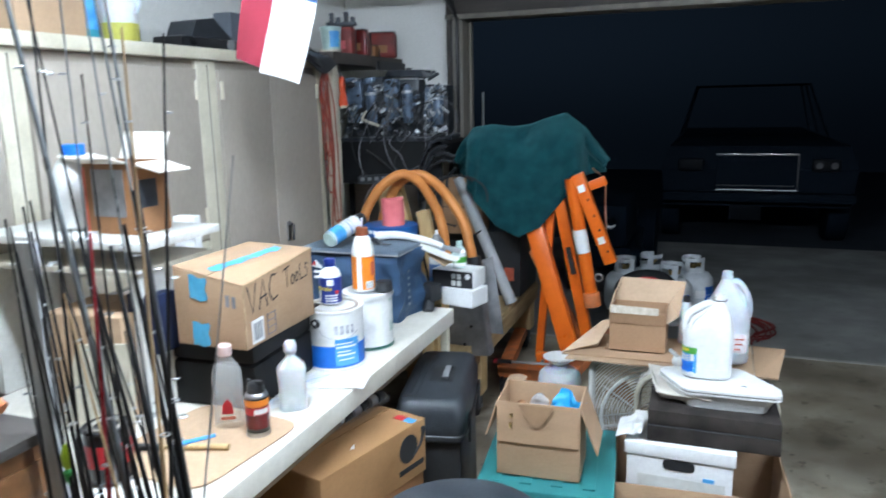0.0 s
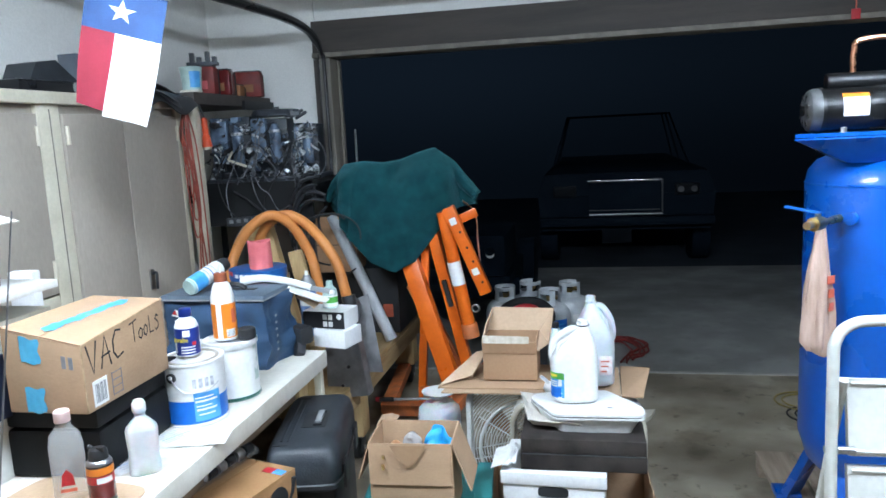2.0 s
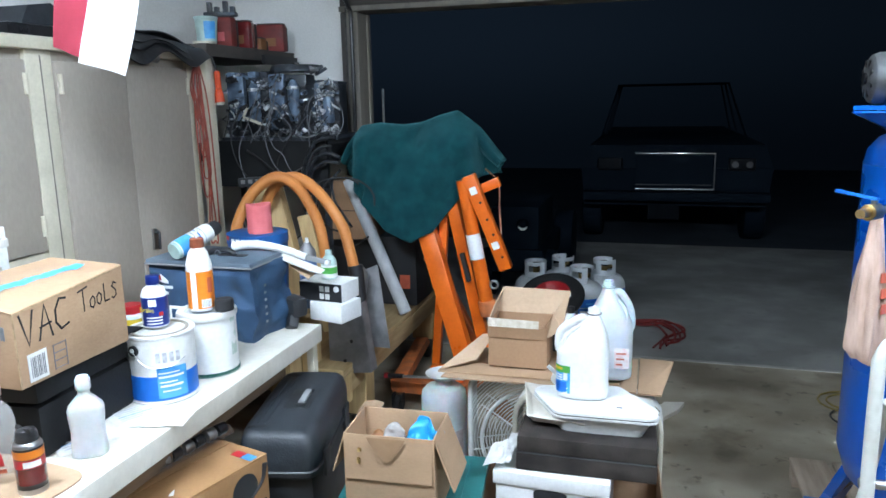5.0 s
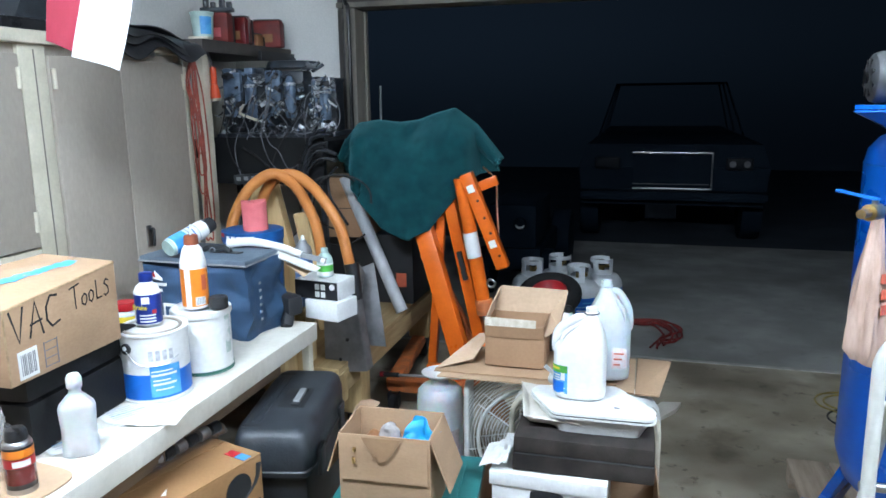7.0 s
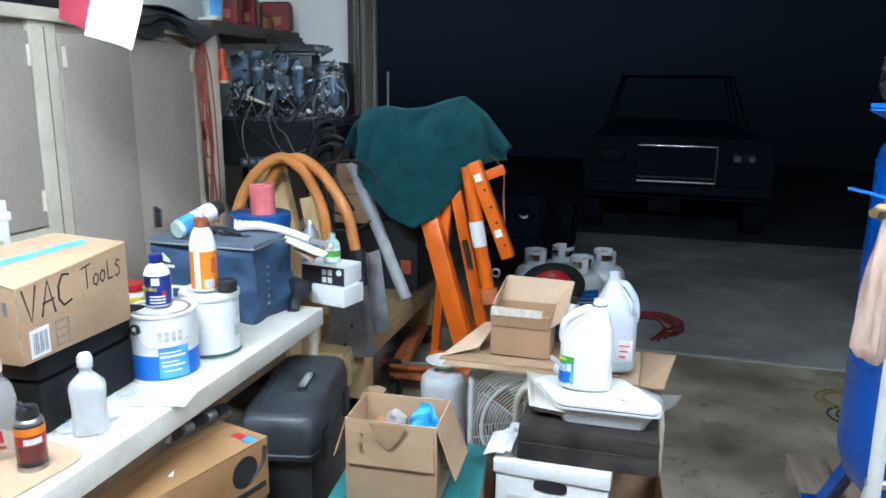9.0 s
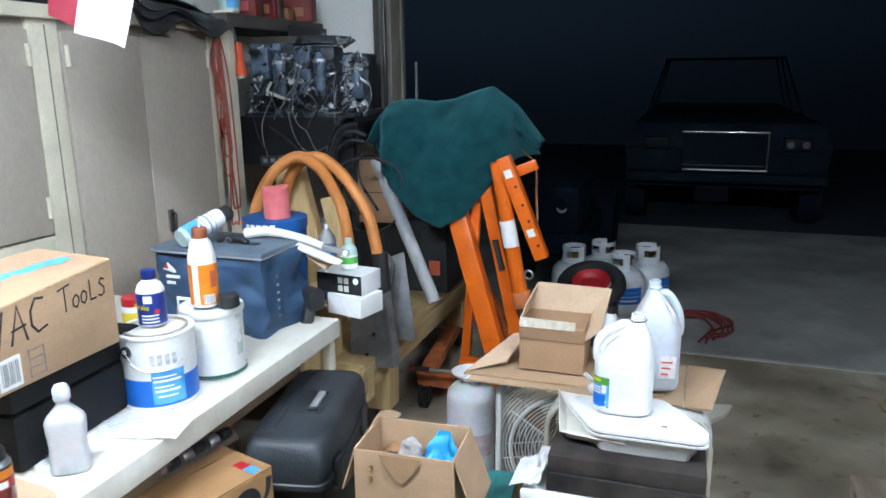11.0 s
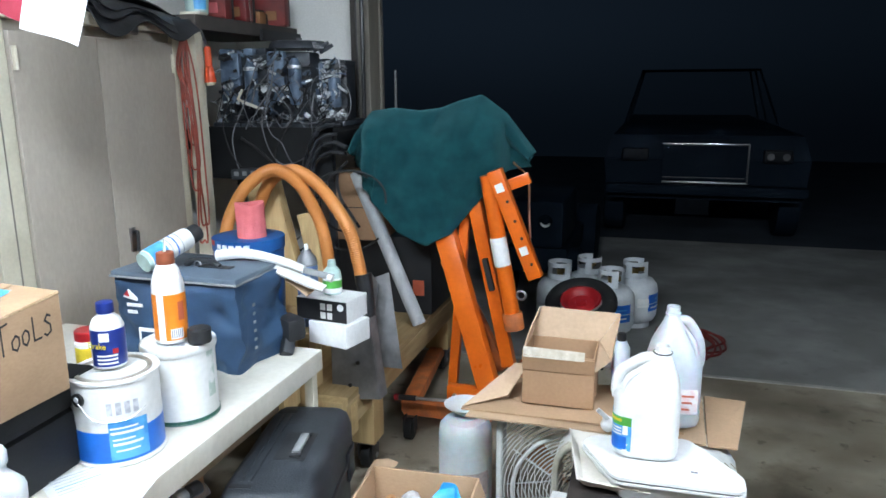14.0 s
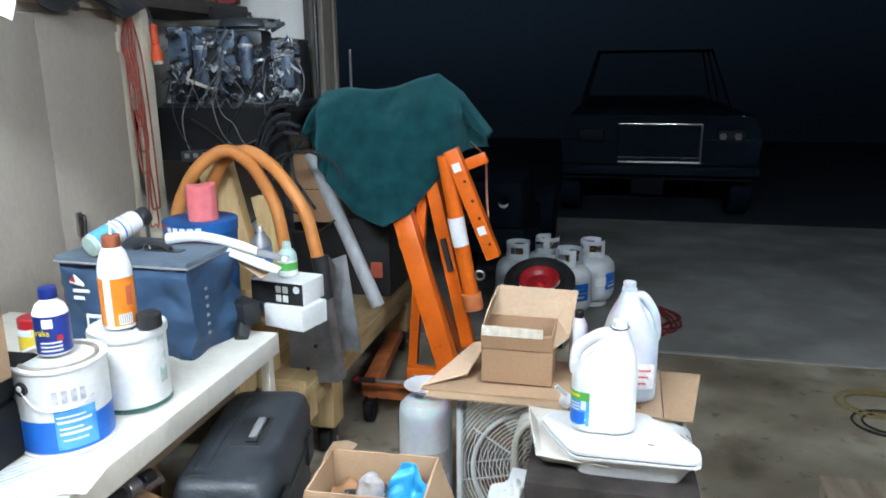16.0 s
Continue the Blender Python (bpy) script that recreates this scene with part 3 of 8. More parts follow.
part("cable", tube(B(), [(-1.60, 5.08, 0.05), (-1.61, 5.08, 2.2)], 0.004, 5), M["blackg"], track)
rail = thing("door_opener_rail", "dark steel opener rail hung from the ceiling", "opener rail")
part("rail", beam(B(), (0.75, 5.1, 2.62), (0.75, 1.9, 2.70), 0.05, 0.04), M["blackg"], rail)
part("bracket", beam(B(), (0.60, 4.86, 2.46), (0.75, 4.55, 2.66), 0.07, 0.03), M["blackg"], rail)
part("strap", bx(B(), 0.735, 0.765, 1.9, 1.93, 2.69, 2.95), M["steel"], rail)

for x, y in ((-0.75, 1.45), (1.5, 1.75)):
    fx = thing("ceiling_light", "white fluorescent ceiling fixture with glowing tubes", "ceiling light", group="ceiling lights")
    part("housing", bx(B(), x - 0.62, x + 0.62, y - 0.10, y + 0.10, 2.50, 2.55), M["white"], fx, bevel=0.01)
    part("hanging_rod", bx(B(), x - 0.01, x + 0.01, y - 0.01, y + 0.01, 2.55, 2.95), M["steel"], fx)
    for s in (-0.05, 0.05):
        part("tube", cy(B(), (x - 0.6, y + s, 2.465), (x + 0.6, y + s, 2.465), 0.017, seg=12), M["glow"], fx, "glowing white tube")

# tall cupboards along the west wall
cup = thing("wall_cupboard", "tall built-in cupboard with taupe doors and cream frame", "cupboard", kind="structure")
part("carcass", bx(B(), -2.45, -2.05, 0.2, 4.0, 0.0, 1.84), M["taupe"], cup)
part("top_ledge", bx(B(), -2.45, -2.00, 0.18, 4.03, 1.84, 1.89), M["cream"], cup, "cream painted top ledge", bevel=0.006)
for y0, y1 in ((0.95, 1.08), (1.98, 2.08), (2.94, 3.07), (3.965, 4.01)):
    part("stile", bx(B(), -2.05, -2.028, y0, y1, 0.0, 1.84), M["cream"], cup, "cream painted stile", bevel=0.003)
for y in (2.028, 3.012):
    part("stile_groove", bx(B(), -2.0285, -2.0268, y - 0.003, y + 0.003, 0.02, 1.82), M["jamb"], cup, "dark groove between two stiles")
part("rail", bx(B(), -2.05, -2.03, 2.08, 2.94, 0.96, 1.05), M["cream"], cup, bevel=0.003)
for y0, y1, z0, z1 in ((2.09, 2.93, 1.06, 1.80), (3.08, 3.488, 0.1, 1.80), (3.492, 3.955, 0.1, 1.80), (1.09, 1.97, 1.06, 1.80), (2.09, 2.93, 0.1, 0.95), (1.09, 1.97, 0.1, 0.95)):
    d = part("door", bx(B(), -2.05, -2.022, y0, y1, z0, z1), M["taupe"], cup, bevel=0.004)
    hy = y1 - 0.012 if abs(y1 - 2.93) < 0.01 or y0 > 3.4 else y0 + 0.012
    for hz in (z0 + 0.1, z1 - 0.09):
        part("hinge", cy(B(), (-2.015, hy, hz - 0.04), (-2.015, hy, hz + 0.04), 0.009, seg=8), M["cream"], d)
lat = part("latch", bx(B(), -2.024, -2.012, 3.56, 3.592, 0.935, 1.035), M["steel"], cup, "dull steel latch", bevel=0.004)
part("lever", tube(B(), curve_pts([(-2.012, 3.578, 1.015), (-1.99, 3.572, 1.020), (-1.982, 3.565, 1.005), (-1.982, 3.56, 0.94)], 10), 0.007, 8), M["black"], lat)

# ---- the workbench ----
bench = thing("workbench", "long workbench with a worn white painted top", "workbench", kind="")
part("top", bx(B(), -1.95, -0.93, 1.36, 3.10, 0.708, 0.775), M["benchtop"], bench, bevel=0.004)
part("front_leg", bx(B(), -0.975, -0.945, 3.05, 3.085, 0.0, 0.707), M["cream"], bench, "thin cream end leg", bevel=0.003)
for x, y in ((-1.0, 1.44), (-1.88, 1.44), (-1.06, 3.03), (-1.88, 3.03)):
    part("leg", bx(B(), x - 0.045, x + 0.045, y - 0.045, y + 0.045, 0.0, 0.707), M["pine"], bench, bevel=0.004)
# Front rail coloured darker than the pine, imitating shade below the bench edge.
part("rail", bx(B(), -1.07, -1.03, 1.50, 2.98, 0.60, 0.707), M["shadewood"], bench, bevel=0.004)
part("rail", bx(B(), -1.84, -1.05, 3.02, 3.06, 0.55, 0.70), M["pine"], bench, bevel=0.004)
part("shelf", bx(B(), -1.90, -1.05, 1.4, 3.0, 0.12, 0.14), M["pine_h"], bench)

# ---- wooden cart beyond the bench, with the heavy things on it ----
cart = thing("timber_cart", "rough pine timber cart on swivel casters", "cart")
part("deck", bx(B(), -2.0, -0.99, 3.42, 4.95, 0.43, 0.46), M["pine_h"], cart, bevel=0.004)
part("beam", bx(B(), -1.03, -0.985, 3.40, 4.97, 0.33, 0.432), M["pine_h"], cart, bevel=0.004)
part("beam", bx(B(), -2.0, -0.99, 3.36, 3.42, 0.36, 0.46), M["pine"], cart, bevel=0.004)
for x, y in ((-1.045, 3.70), (-1.06, 4.85), (-1.9, 3.55), (-1.9, 4.85)):
    part("post", bx(B(), x - 0.065, x + 0.065, y - 0.055, y + 0.055, 0.150, 0.428), M["pine"], cart, bevel=0.004)
    ca = part("caster", cy(B(), (x - 0.022, y + 0.035, 0.058), (x + 0.022, y + 0.035, 0.058), 0.058, seg=24), M["rubber"], cart, "black rubber caster", bevel=0.01)
    part("fork", bx(B(), x - 0.036, x - 0.029, y - 0.005, y + 0.062, 0.045, 0.138), M["dimsteel"], ca, bevel=0.002)
    part("fork", bx(B(), x + 0.029, x + 0.036, y - 0.005, y + 0.062, 0.045, 0.138), M["dimsteel"], ca, bevel=0.002)
    part("top_plate", bx(B(), x - 0.05, x + 0.05, y - 0.04, y + 0.08, 0.138, 0.149), M["dimsteel"], ca)
    part("axle", cy(B(), (x - 0.040, y + 0.035, 0.058), (x + 0.040, y + 0.035, 0.058), 0.012, seg=10), M["steel"], ca)
part("corner_block", bx(B(), -1.115, -0.985, 3.425, 3.50, 0.29, 0.428), M["pine"], cart, "short pine block under the deck", bevel=0.005)

# ---- engine hoist with its towel ----
hoist = thing("engine_hoist", "folded orange steel engine hoist on casters", "engine hoist")
part("mast", beam(B(), (-0.880, 4.27, 1.04), (-0.605, 4.13, 0.25), 0.095, 0.075), M["orange"], hoist, bevel=0.006)
part("post", beam(B(), (-0.755, 4.27, 1.30), (-0.545, 4.30, 0.30), 0.062, 0.06), M["orange"], hoist, bevel=0.005)
part("back_brace", beam(B(), (-0.755, 4.30, 1.1), (-0.82, 4.28, 0.16), 0.045, 0.04), M["orange"], hoist, bevel=0.004)
part("folded_leg", beam(B(), (-0.88, 4.40, 0.78), (-0.60, 4.38, 0.24), 0.07, 0.05), M["orange_w"], hoist, bevel=0.004)
jack = part("jack_cylinder", cy(B(), (-0.635, 4.20, 1.22), (-0.515, 4.22, 0.56), 0.036, seg=20), M["orange"], hoist)
part("label", cy(B(), (-0.586, 4.196, 0.945), (-0.562, 4.20, 0.815), 0.0375, seg=20, caps=False), M["paper"], jack, "scuffed white label")
part("jack_foot", cy(B(), (-0.520, 4.22, 0.59), (-0.505, 4.22, 0.51), 0.047, seg=16), M["orange_w"], jack, bevel=0.006)
boom = part("boom", beam(B(), (-0.602, 4.19, 1.245), (-0.412, 4.21, 0.765), 0.066, 0.06), M["orange"], hoist, bevel=0.006)
for k, u in enumerate((0.28, 0.46, 0.62, 0.86)):
    p = Vector((-0.602, 4.19, 1.245)).lerp(Vector((-0.412, 4.21, 0.765)), u)
    part("pin_hole", cy(B(), p + Vector((0.012, -0.033, 0)), p + Vector((0.012, -0.029, 0)), 0.007, seg=10), M["blacki"], boom)
for u, w in ((0.12, 0.05), (0.70, 0.05)):
    p = Vector((-0.602, 4.19, 1.245)).lerp(Vector((-0.412, 4.21, 0.765)), u)
    q = Vector((-0.602, 4.19, 1.245)).lerp(Vector((-0.412, 4.21, 0.765)), u + 0.075)
    part("sticker", beam(B(), p + Vector((0, -0.0315, 0)), q + Vector((0, -0.0315, 0)), 0.036, 0.004), M["paper"], boom, "white warning sticker")
part("cross_bar", beam(B(), (-0.60, 4.25, 1.15), (-0.455, 4.25, 1.21), 0.05, 0.03), M["orange"], hoist, bevel=0.004)
part("cable", tube(B(), curve_pts([(-0.535, 4.28, 1.27), (-0.465, 4.26, 1.20), (-0.455, 4.25, 1.05), (-0.435, 4.22, 0.83)], 16), 0.0055, 6), M["copper"], hoist)
part("slot", beam(B(), (-0.655, 4.245, 0.83), (-0.62, 4.25, 0.68), 0.024, 0.03), M["blacki"], hoist)
part("hook_ring", tube(B(), [(-0.475 + 0.02 * math.cos(a * 0.524), 4.2, 0.68 + 0.02 * math.sin(a * 0.524)) for a in range(13)], 0.006, 8), M["steel"], hoist)
base = part("base_frame", bx(B(), -1.00, -0.60, 4.05, 4.13, 0.10, 0.165), M["orange_w"], hoist, "scuffed orange base frame", bevel=0.004)
part("base_leg", beam(B(), (-0.98, 4.08, 0.13), (-1.08, 4.95, 0.13), 0.075, 0.06, up=(0, 0, 1)), M["orange_w"], hoist, bevel=0.004)
part("base_leg", beam(B(), (-0.62, 4.08, 0.13), (-0.50, 4.95, 0.13), 0.075, 0.06, up=(0, 0, 1)), M["orange_w"], hoist, bevel=0.004)
part("upright_plate", bx(B(), -0.80, -0.62, 4.10, 4.15, 0.166, 0.245), M["orange"], hoist, bevel=0.004)
for x in (-0.76, -0.68):
    part("bolt", cy(B(), (x, 4.098, 0.205), (x, 4.085, 0.205), 0.012, seg=6), M["steel"], hoist)
for x, y in ((-0.955, 4.02), (-0.62, 4.02), (-1.08, 4.92), (-0.50, 4.92)):
    part("caster", cy(B(), (x - 0.018, y, 0.05), (x + 0.018, y, 0.05), 0.05, seg=20), M["rubber"], hoist, "black caster", bevel=0.005)
    part("fork", bx(B(), x - 0.028, x - 0.022, y - 0.025, y + 0.025, 0.04, 0.11), M["black"], hoist)
    part("fork", bx(B(), x + 0.022, x + 0.028, y - 0.025, y + 0.025, 0.04, 0.11), M["black"], hoist)
part("pump_handle", tube(B(), [(-0.965, 3.95, 0.235), (-0.58, 3.95, 0.25)], 0.008, 8), M["steel"], hoist, "steel pump handle")
part("grip", tube(B(), [(-0.985, 3.95, 0.234), (-0.90, 3.95, 0.238)], 0.013, 8), M["black"], hoist)
part("grip_cap", tube(B(), [(-1.0, 3.95, 0.234), (-0.98, 3.95, 0.235)], 0.015, 8), M["redrod"], hoist)

TOP = [(-1.305, 1.30), (-1.268, 1.40), (-1.205, 1.478), (-1.11, 1.492), (-0.985, 1.480), (-0.885, 1.492), (-0.787, 1.528), (-0.70, 1.55), (-0.60, 1.475), (-0.478, 1.29)]
LOW = [(-1.308, 1.265), (-1.28, 1.215), (-1.215, 1.195), (-1.185, 1.10), (-1.05, 0.955), (-0.915, 0.892), (-0.815, 0.945), (-0.70, 1.085), (-0.595, 1.225), (-0.485, 1.25)]


def along(line, u):
    k = min(int(u * (len(line) - 1)), len(line) - 2)
    t = u * (len(line) - 1) - k
    t = t * t * (3 - 2 * t) * 0.5 + t * 0.5
    return line[k][0] * (1 - t) + line[k + 1][0] * t, line[k][1] * (1 - t) + line[k + 1][1] * t


def drape(front):
    def f(u, v):
        (tx, tz), (lx, lz) = along(TOP, u), along(LOW, u)
        if not front:
            lz = tz - (tz - lz) * 0.55
        x, z = tx + (lx - tx) * v, tz + (lz - tz) * v
        round_over = 0.16 * math.sin(min(v * 2.6, 1) * math.pi / 2)
        fold = 0.014 * math.sin(13 * u + 1.5 * v) * v + 0.016 * noise.noise((u * 6, v * 4, 3.1)) + 0.004 * noise.noise((u * 15, v * 11, 1.7))
        fold = (fold - 0.03 * math.exp(-((u - 0.55 + 0.25 * v) / 0.06) ** 2) * (1 - v)) * smooth_step(0.0, 0.16, v)
        y = 4.33 + 0.10 * (u - 0.5) + (-1 if front else 1) * (round_over - 0.10 * v) - fold * (1 if front else -1)
        if front:
            y -= 0.09 * v * math.sin(math.pi * u)
            y += 0.13 * (1 - smooth_step(0.18, 0.26, u)) * smooth_step(0.0, 0.4, v) + 0.15 * smooth_step(0.85, 0.91, u) * smooth_step(0.0, 0.4, v)
            y -= 0.034 * math.exp(-((u - 0.285) / 0.035) ** 2) * smooth_step(0.0, 0.3, v) + 0.02 * math.exp(-((u - 0.62 - 0.16 * v) / 0.05) ** 2) * smooth_step(0.05, 0.2, v) * (1 - v)
        z += 0.006 * noise.noise((u * 9, v * 4, 0.4)) * smooth_step(0.0, 0.16, v)
        return x, y, z
    return f


bm = sheet(B(), drape(True), 90, 50)
sheet(bm, drape(False), 90, 24)
bmesh.ops.remove_doubles(bm, verts=bm.verts, dist=0.0012)
bmesh.ops.smooth_vert(bm, verts=bm.verts, factor=0.3, use_axis_x=True, use_axis_y=True, use_axis_z=True)
tow = solo("towel", bm, M["towel"], "dark green terry towel draped over the engine hoist", "towel", smooth=80)
sol = tow.modifiers.new("thickness", "SOLIDIFY")
sol.thickness, sol.offset = 0.018, 1

# ---- blue air compressor on its pallet ----
pal = thing("pallet", "small rough timber pallet under the compressor", "pallet")
for y in (2.82, 3.24, 3.70):
    part("runner", bx(B(), 0.90, 1.70, y, y + 0.07, 0.0, 0.07), M["greyplank"], pal)
for k in range(5):
    part("plank", bx(B(), 0.90 + 0.165 * k, 1.04 + 0.165 * k, 2.80, 3.79, 0.072, 0.092), M["greyplank"], pal, bevel=0.003)
comp = thing("air_compressor", "tall bright blue upright air compressor with a black motor", "air compressor", m=pose(1.18, 3.10, 0.0))
prof = [(0.02, 0.28), (0.11, 0.295), (0.19, 0.33), (0.245, 0.39), (0.272, 0.48), (0.272, 1.405), (0.264, 1.45), (0.235, 1.487), (0.18, 1.512), (0.10, 1.526), (0.02, 1.53)]
tank = part("tank", capped(B(), prof, seg=56), M["blue"], comp, "glossy blue tank")
part("weld_seam", lathe(B(), [(0.271, 1.403), (0.2745, 1.408), (0.271, 1.413)], seg=56), M["blue"], tank)
for a in (50, 132, 222, 318):
    ca, sa = math.cos(radians(a)), math.sin(radians(a))
    bm = beam(B(), (0.20 * ca, 0.20 * sa, 0.44), (0.345 * ca, 0.345 * sa, 0.115), 0.10, 0.035, up=(ca, sa, 0))
    bx(bm, 0.365 * ca - 0.05, 0.365 * ca + 0.05, 0.365 * sa - 0.05, 0.365 * sa + 0.05, 0.093, 0.118)
    part("foot", bm, M["blue"], comp, bevel=0.006)
bm = slab(B(), [(-0.39, -0.30, 1.575), (0.34, -0.30, 1.575), (0.34, -0.09, 1.575), (-0.25, -0.09, 1.575)], 0.011)
slab(bm, [(-0.388, -0.298, 1.572), (0.34, -0.298, 1.572), (0.34, -0.20, 1.49), (-0.20, -0.20, 1.49)], -0.006)
slab(bm, [(-0.388, -0.296, 1.572), (-0.252, -0.094, 1.572), (-0.20, -0.12, 1.49), (-0.20, -0.20, 1.49)], 0.006)
part("saddle", bm, M["blue"], comp, "blue steel saddle plate", bevel=0.003)
MX, MZ = 0.028, 1.657
mot = part("motor", cy(B(), (-0.322 + MX, -0.20, MZ), (-0.10 + MX, -0.20, MZ), 0.068, seg=36), M["motorblack"], comp, "black electric motor", bevel=0.008)
for k in range(10):
    a = radians(-80 + 36 * k)
    part("cooling_rib", beam(B(), (-0.185 + MX, -0.20 + 0.0675 * math.cos(a), MZ + 0.0675 * math.sin(a)), (-0.11 + MX, -0.20 + 0.0675 * math.cos(a), MZ + 0.0675 * math.sin(a)), 0.006, 0.006), M["motorblack"], mot)
bell = part("end_bell", capped(B(), [(0.070, 0.0), (0.070, 0.020), (0.064, 0.036), (0.050, 0.045), (0.020, 0.048)], seg=36), M["bell"], mot, "grey cast end bell")
bell.matrix_basis = Matrix.Translation((-0.323 + MX, -0.20, MZ)) @ Matrix.Rotation(radians(-90), 4, "Y")
for k in range(8):
    a = radians(22 + 45 * k)
    part("vent_slot", bx(B(), -0.0045, 0.0045, 0.030, 0.052, 0.0405, 0.0475), M["motorblack"], bell).matrix_basis = Matrix.Rotation(a, 4, "Z")
part("end_ring", cy(B(), (-0.330 + MX, -0.20, MZ), (-0.320 + MX, -0.20, MZ), 0.0715, 0.072, seg=36), M["motorblack"], mot, "black seam ring")
part("shaft_cap", cy(B(), (-0.378 + MX, -0.20, MZ), (-0.369 + MX, -0.20, MZ), 0.016, seg=12), M["motorblack"], mot)
for nm, x0, x1, mm in (("nameplate", -0.272 + MX, -0.198 + MX, M["paper"]), ("nameplate_band", -0.273 + MX, -0.197 + MX, M["olabel"])):
    a0, a1 = ((238, 288) if nm == "nameplate" else (225, 238))
    part(nm, arc_label(B(), 0.0692, x0, x1, a0, a1), mm, mot).matrix_basis = Matrix.Translation((0, -0.20, MZ)) @ Matrix.Rotation(radians(90), 4, "Y")
part("capacitor", cy(B(), (-0.30 + MX, -0.17, 1.745), (-0.12 + MX, -0.17, 1.745), 0.028, seg=16), M["motorblack"], mot, bevel=0.006)
for x in (-0.25, -0.12):
    part("bolt", cy(B(), (x, -0.29, 1.585), (x, -0.29, 1.602), 0.010, seg=6), M["steel"], comp)
pump = part("pump", bx(B(), 0.00, 0.20, -0.24, -0.02, 1.59, 1.82), M["motorblack"], comp, "black finned pump", bevel=0.01)
for k in range(7):
    part("fin", bx(B(), -0.02, 0.22, -0.26, 0.0, 1.83 + 0.022 * k, 1.838 + 0.022 * k), M["motorblack"], pump)
part("head", bx(B(), -0.01, 0.21, -0.25, -0.01, 1.985, 2.05), M["motorblack"], pump, bevel=0.012)
part("air_filter", cy(B(), (-0.055, -0.28, 1.69), (-0.055, -0.33, 1.69), 0.052, seg=20), M["motorblack"], comp, "dark round air filter", bevel=0.008)
part("filter_cap", cy(B(), (-0.04, -0.27, 1.725), (-0.04, -0.325, 1.73), 0.026, seg=16), M["charcoal"], comp, bevel=0.004)
part("flywheel", tube(B(), [(0.26, -0.13 + 0.19 * math.cos(a * 0.2618), 1.79 + 0.19 * math.sin(a * 0.2618)) for a in range(25)], 0.016, 8), M["motorblack"], comp)
part("copper_pipe", tube(B(), curve_pts([(-0.185, -0.15, 1.76), (-0.185, -0.15, 1.84), (-0.16, -0.15, 1.875), (0.0, -0.15, 1.88)], 16), 0.009, 8), M["copper"], comp)
part("pressure_switch", bx(B(), -0.10, -0.02, -0.295, -0.24, 1.587, 1.64), M["bluelab"], comp, bevel=0.006)
val = part("outlet_valve", cy(B(), (-0.20, -0.15, 1.303), (-0.36, -0.34, 1.303), 0.013, seg=14), M["brass"], comp, "brass ball valve")
part("valve_body", cy(B(), (-0.30, -0.27, 1.303), (-0.335, -0.31, 1.303), 0.023, seg=14), M["brass"], val, bevel=0.004)
part("stem", cy(B(), (-0.315, -0.29, 1.31), (-0.315, -0.29, 1.335), 0.009, seg=10), M["steel"], val)
part("handle", beam(B(), (-0.305, -0.285, 1.336), (-0.395, -0.22, 1.352), 0.02, 0.006, up=(0, 0, 1)), M["bluelab"], val, "small blue lever")
part("boss", cy(B(), (-0.18, -0.19, 1.305), (-0.20, -0.22, 1.305), 0.022, seg=16), M["blue"], tank, bevel=0.006)


def grocery_bag(u, v):
    a = u * 2 * math.pi
    w = 0.010 + 0.034 * math.sin(min(1, v * 1.25) * math.pi / 2) ** 1.3
    if v > 0.93:
        w *= 1 - (v - 0.93) * 6
    k = 1 + 0.22 * math.sin(5 * a + 3 * v) + 0.12 * math.sin(9 * a - 5 * v)
    return 0.890 - 0.004 * v + w * k * math.cos(a), 2.862 + 0.62 * w * k * math.sin(a), 1.314 - 0.455 * v - 0.012 * math.cos(a) * v


bag = thing("plastic_bag", "thin tan plastic grocery bag hanging from the compressor valve", "plastic bag")
part("film", sheet(B(), grocery_bag, 40, 30), M["bag"], bag, smooth=70)
for k, z in enumerate((1.10, 1.055, 1.01)):
    part("print_bar", slab(B(), [(0.905 + 0.004 * k, 2.832, z), (0.932, 2.85, z), (0.932, 2.85, z + 0.028), (0.905 + 0.004 * k, 2.832, z + 0.028)], 0.002), M["redprint"], bag, "red unreadable print")

# ---- white folding step ladder ----
lad = thing("step_ladder", "white folding step ladder with flat folded treads", "step ladder", m=pose(0.0, 0.0, 0.0))
LX0, LX1 = 0.745, 1.21
hoop = [(LX0 - 0.015, 2.10, 0.0), (LX0, 2.2, 0.62), (LX0 + 0.005, 2.235, 1.0), (LX0 + 0.012, 2.245, 1.085), (LX0 + 0.05, 2.25, 1.125), (LX0 + 0.12, 2.25, 1.135), (LX1 - 0.12, 2.25, 1.135), (LX1 - 0.05, 2.25, 1.125), (LX1 - 0.012, 2.245, 1.085), (LX1, 2.235, 1.0), (LX1, 2.2, 0.62), (LX1 + 0.015, 2.10, 0.0)]
part("front_hoop", tube(B(), curve_pts(hoop, 90), 0.0145, 12), M["fan"], lad, "white bent tube frame")
for x in (LX0 + 0.035, LX1 - 0.035):
    part("rear_leg", tube(B(), [(x, 2.25, 0.98), (x, 2.62, 0.0)], 0.012, 10), M["fan"], lad)
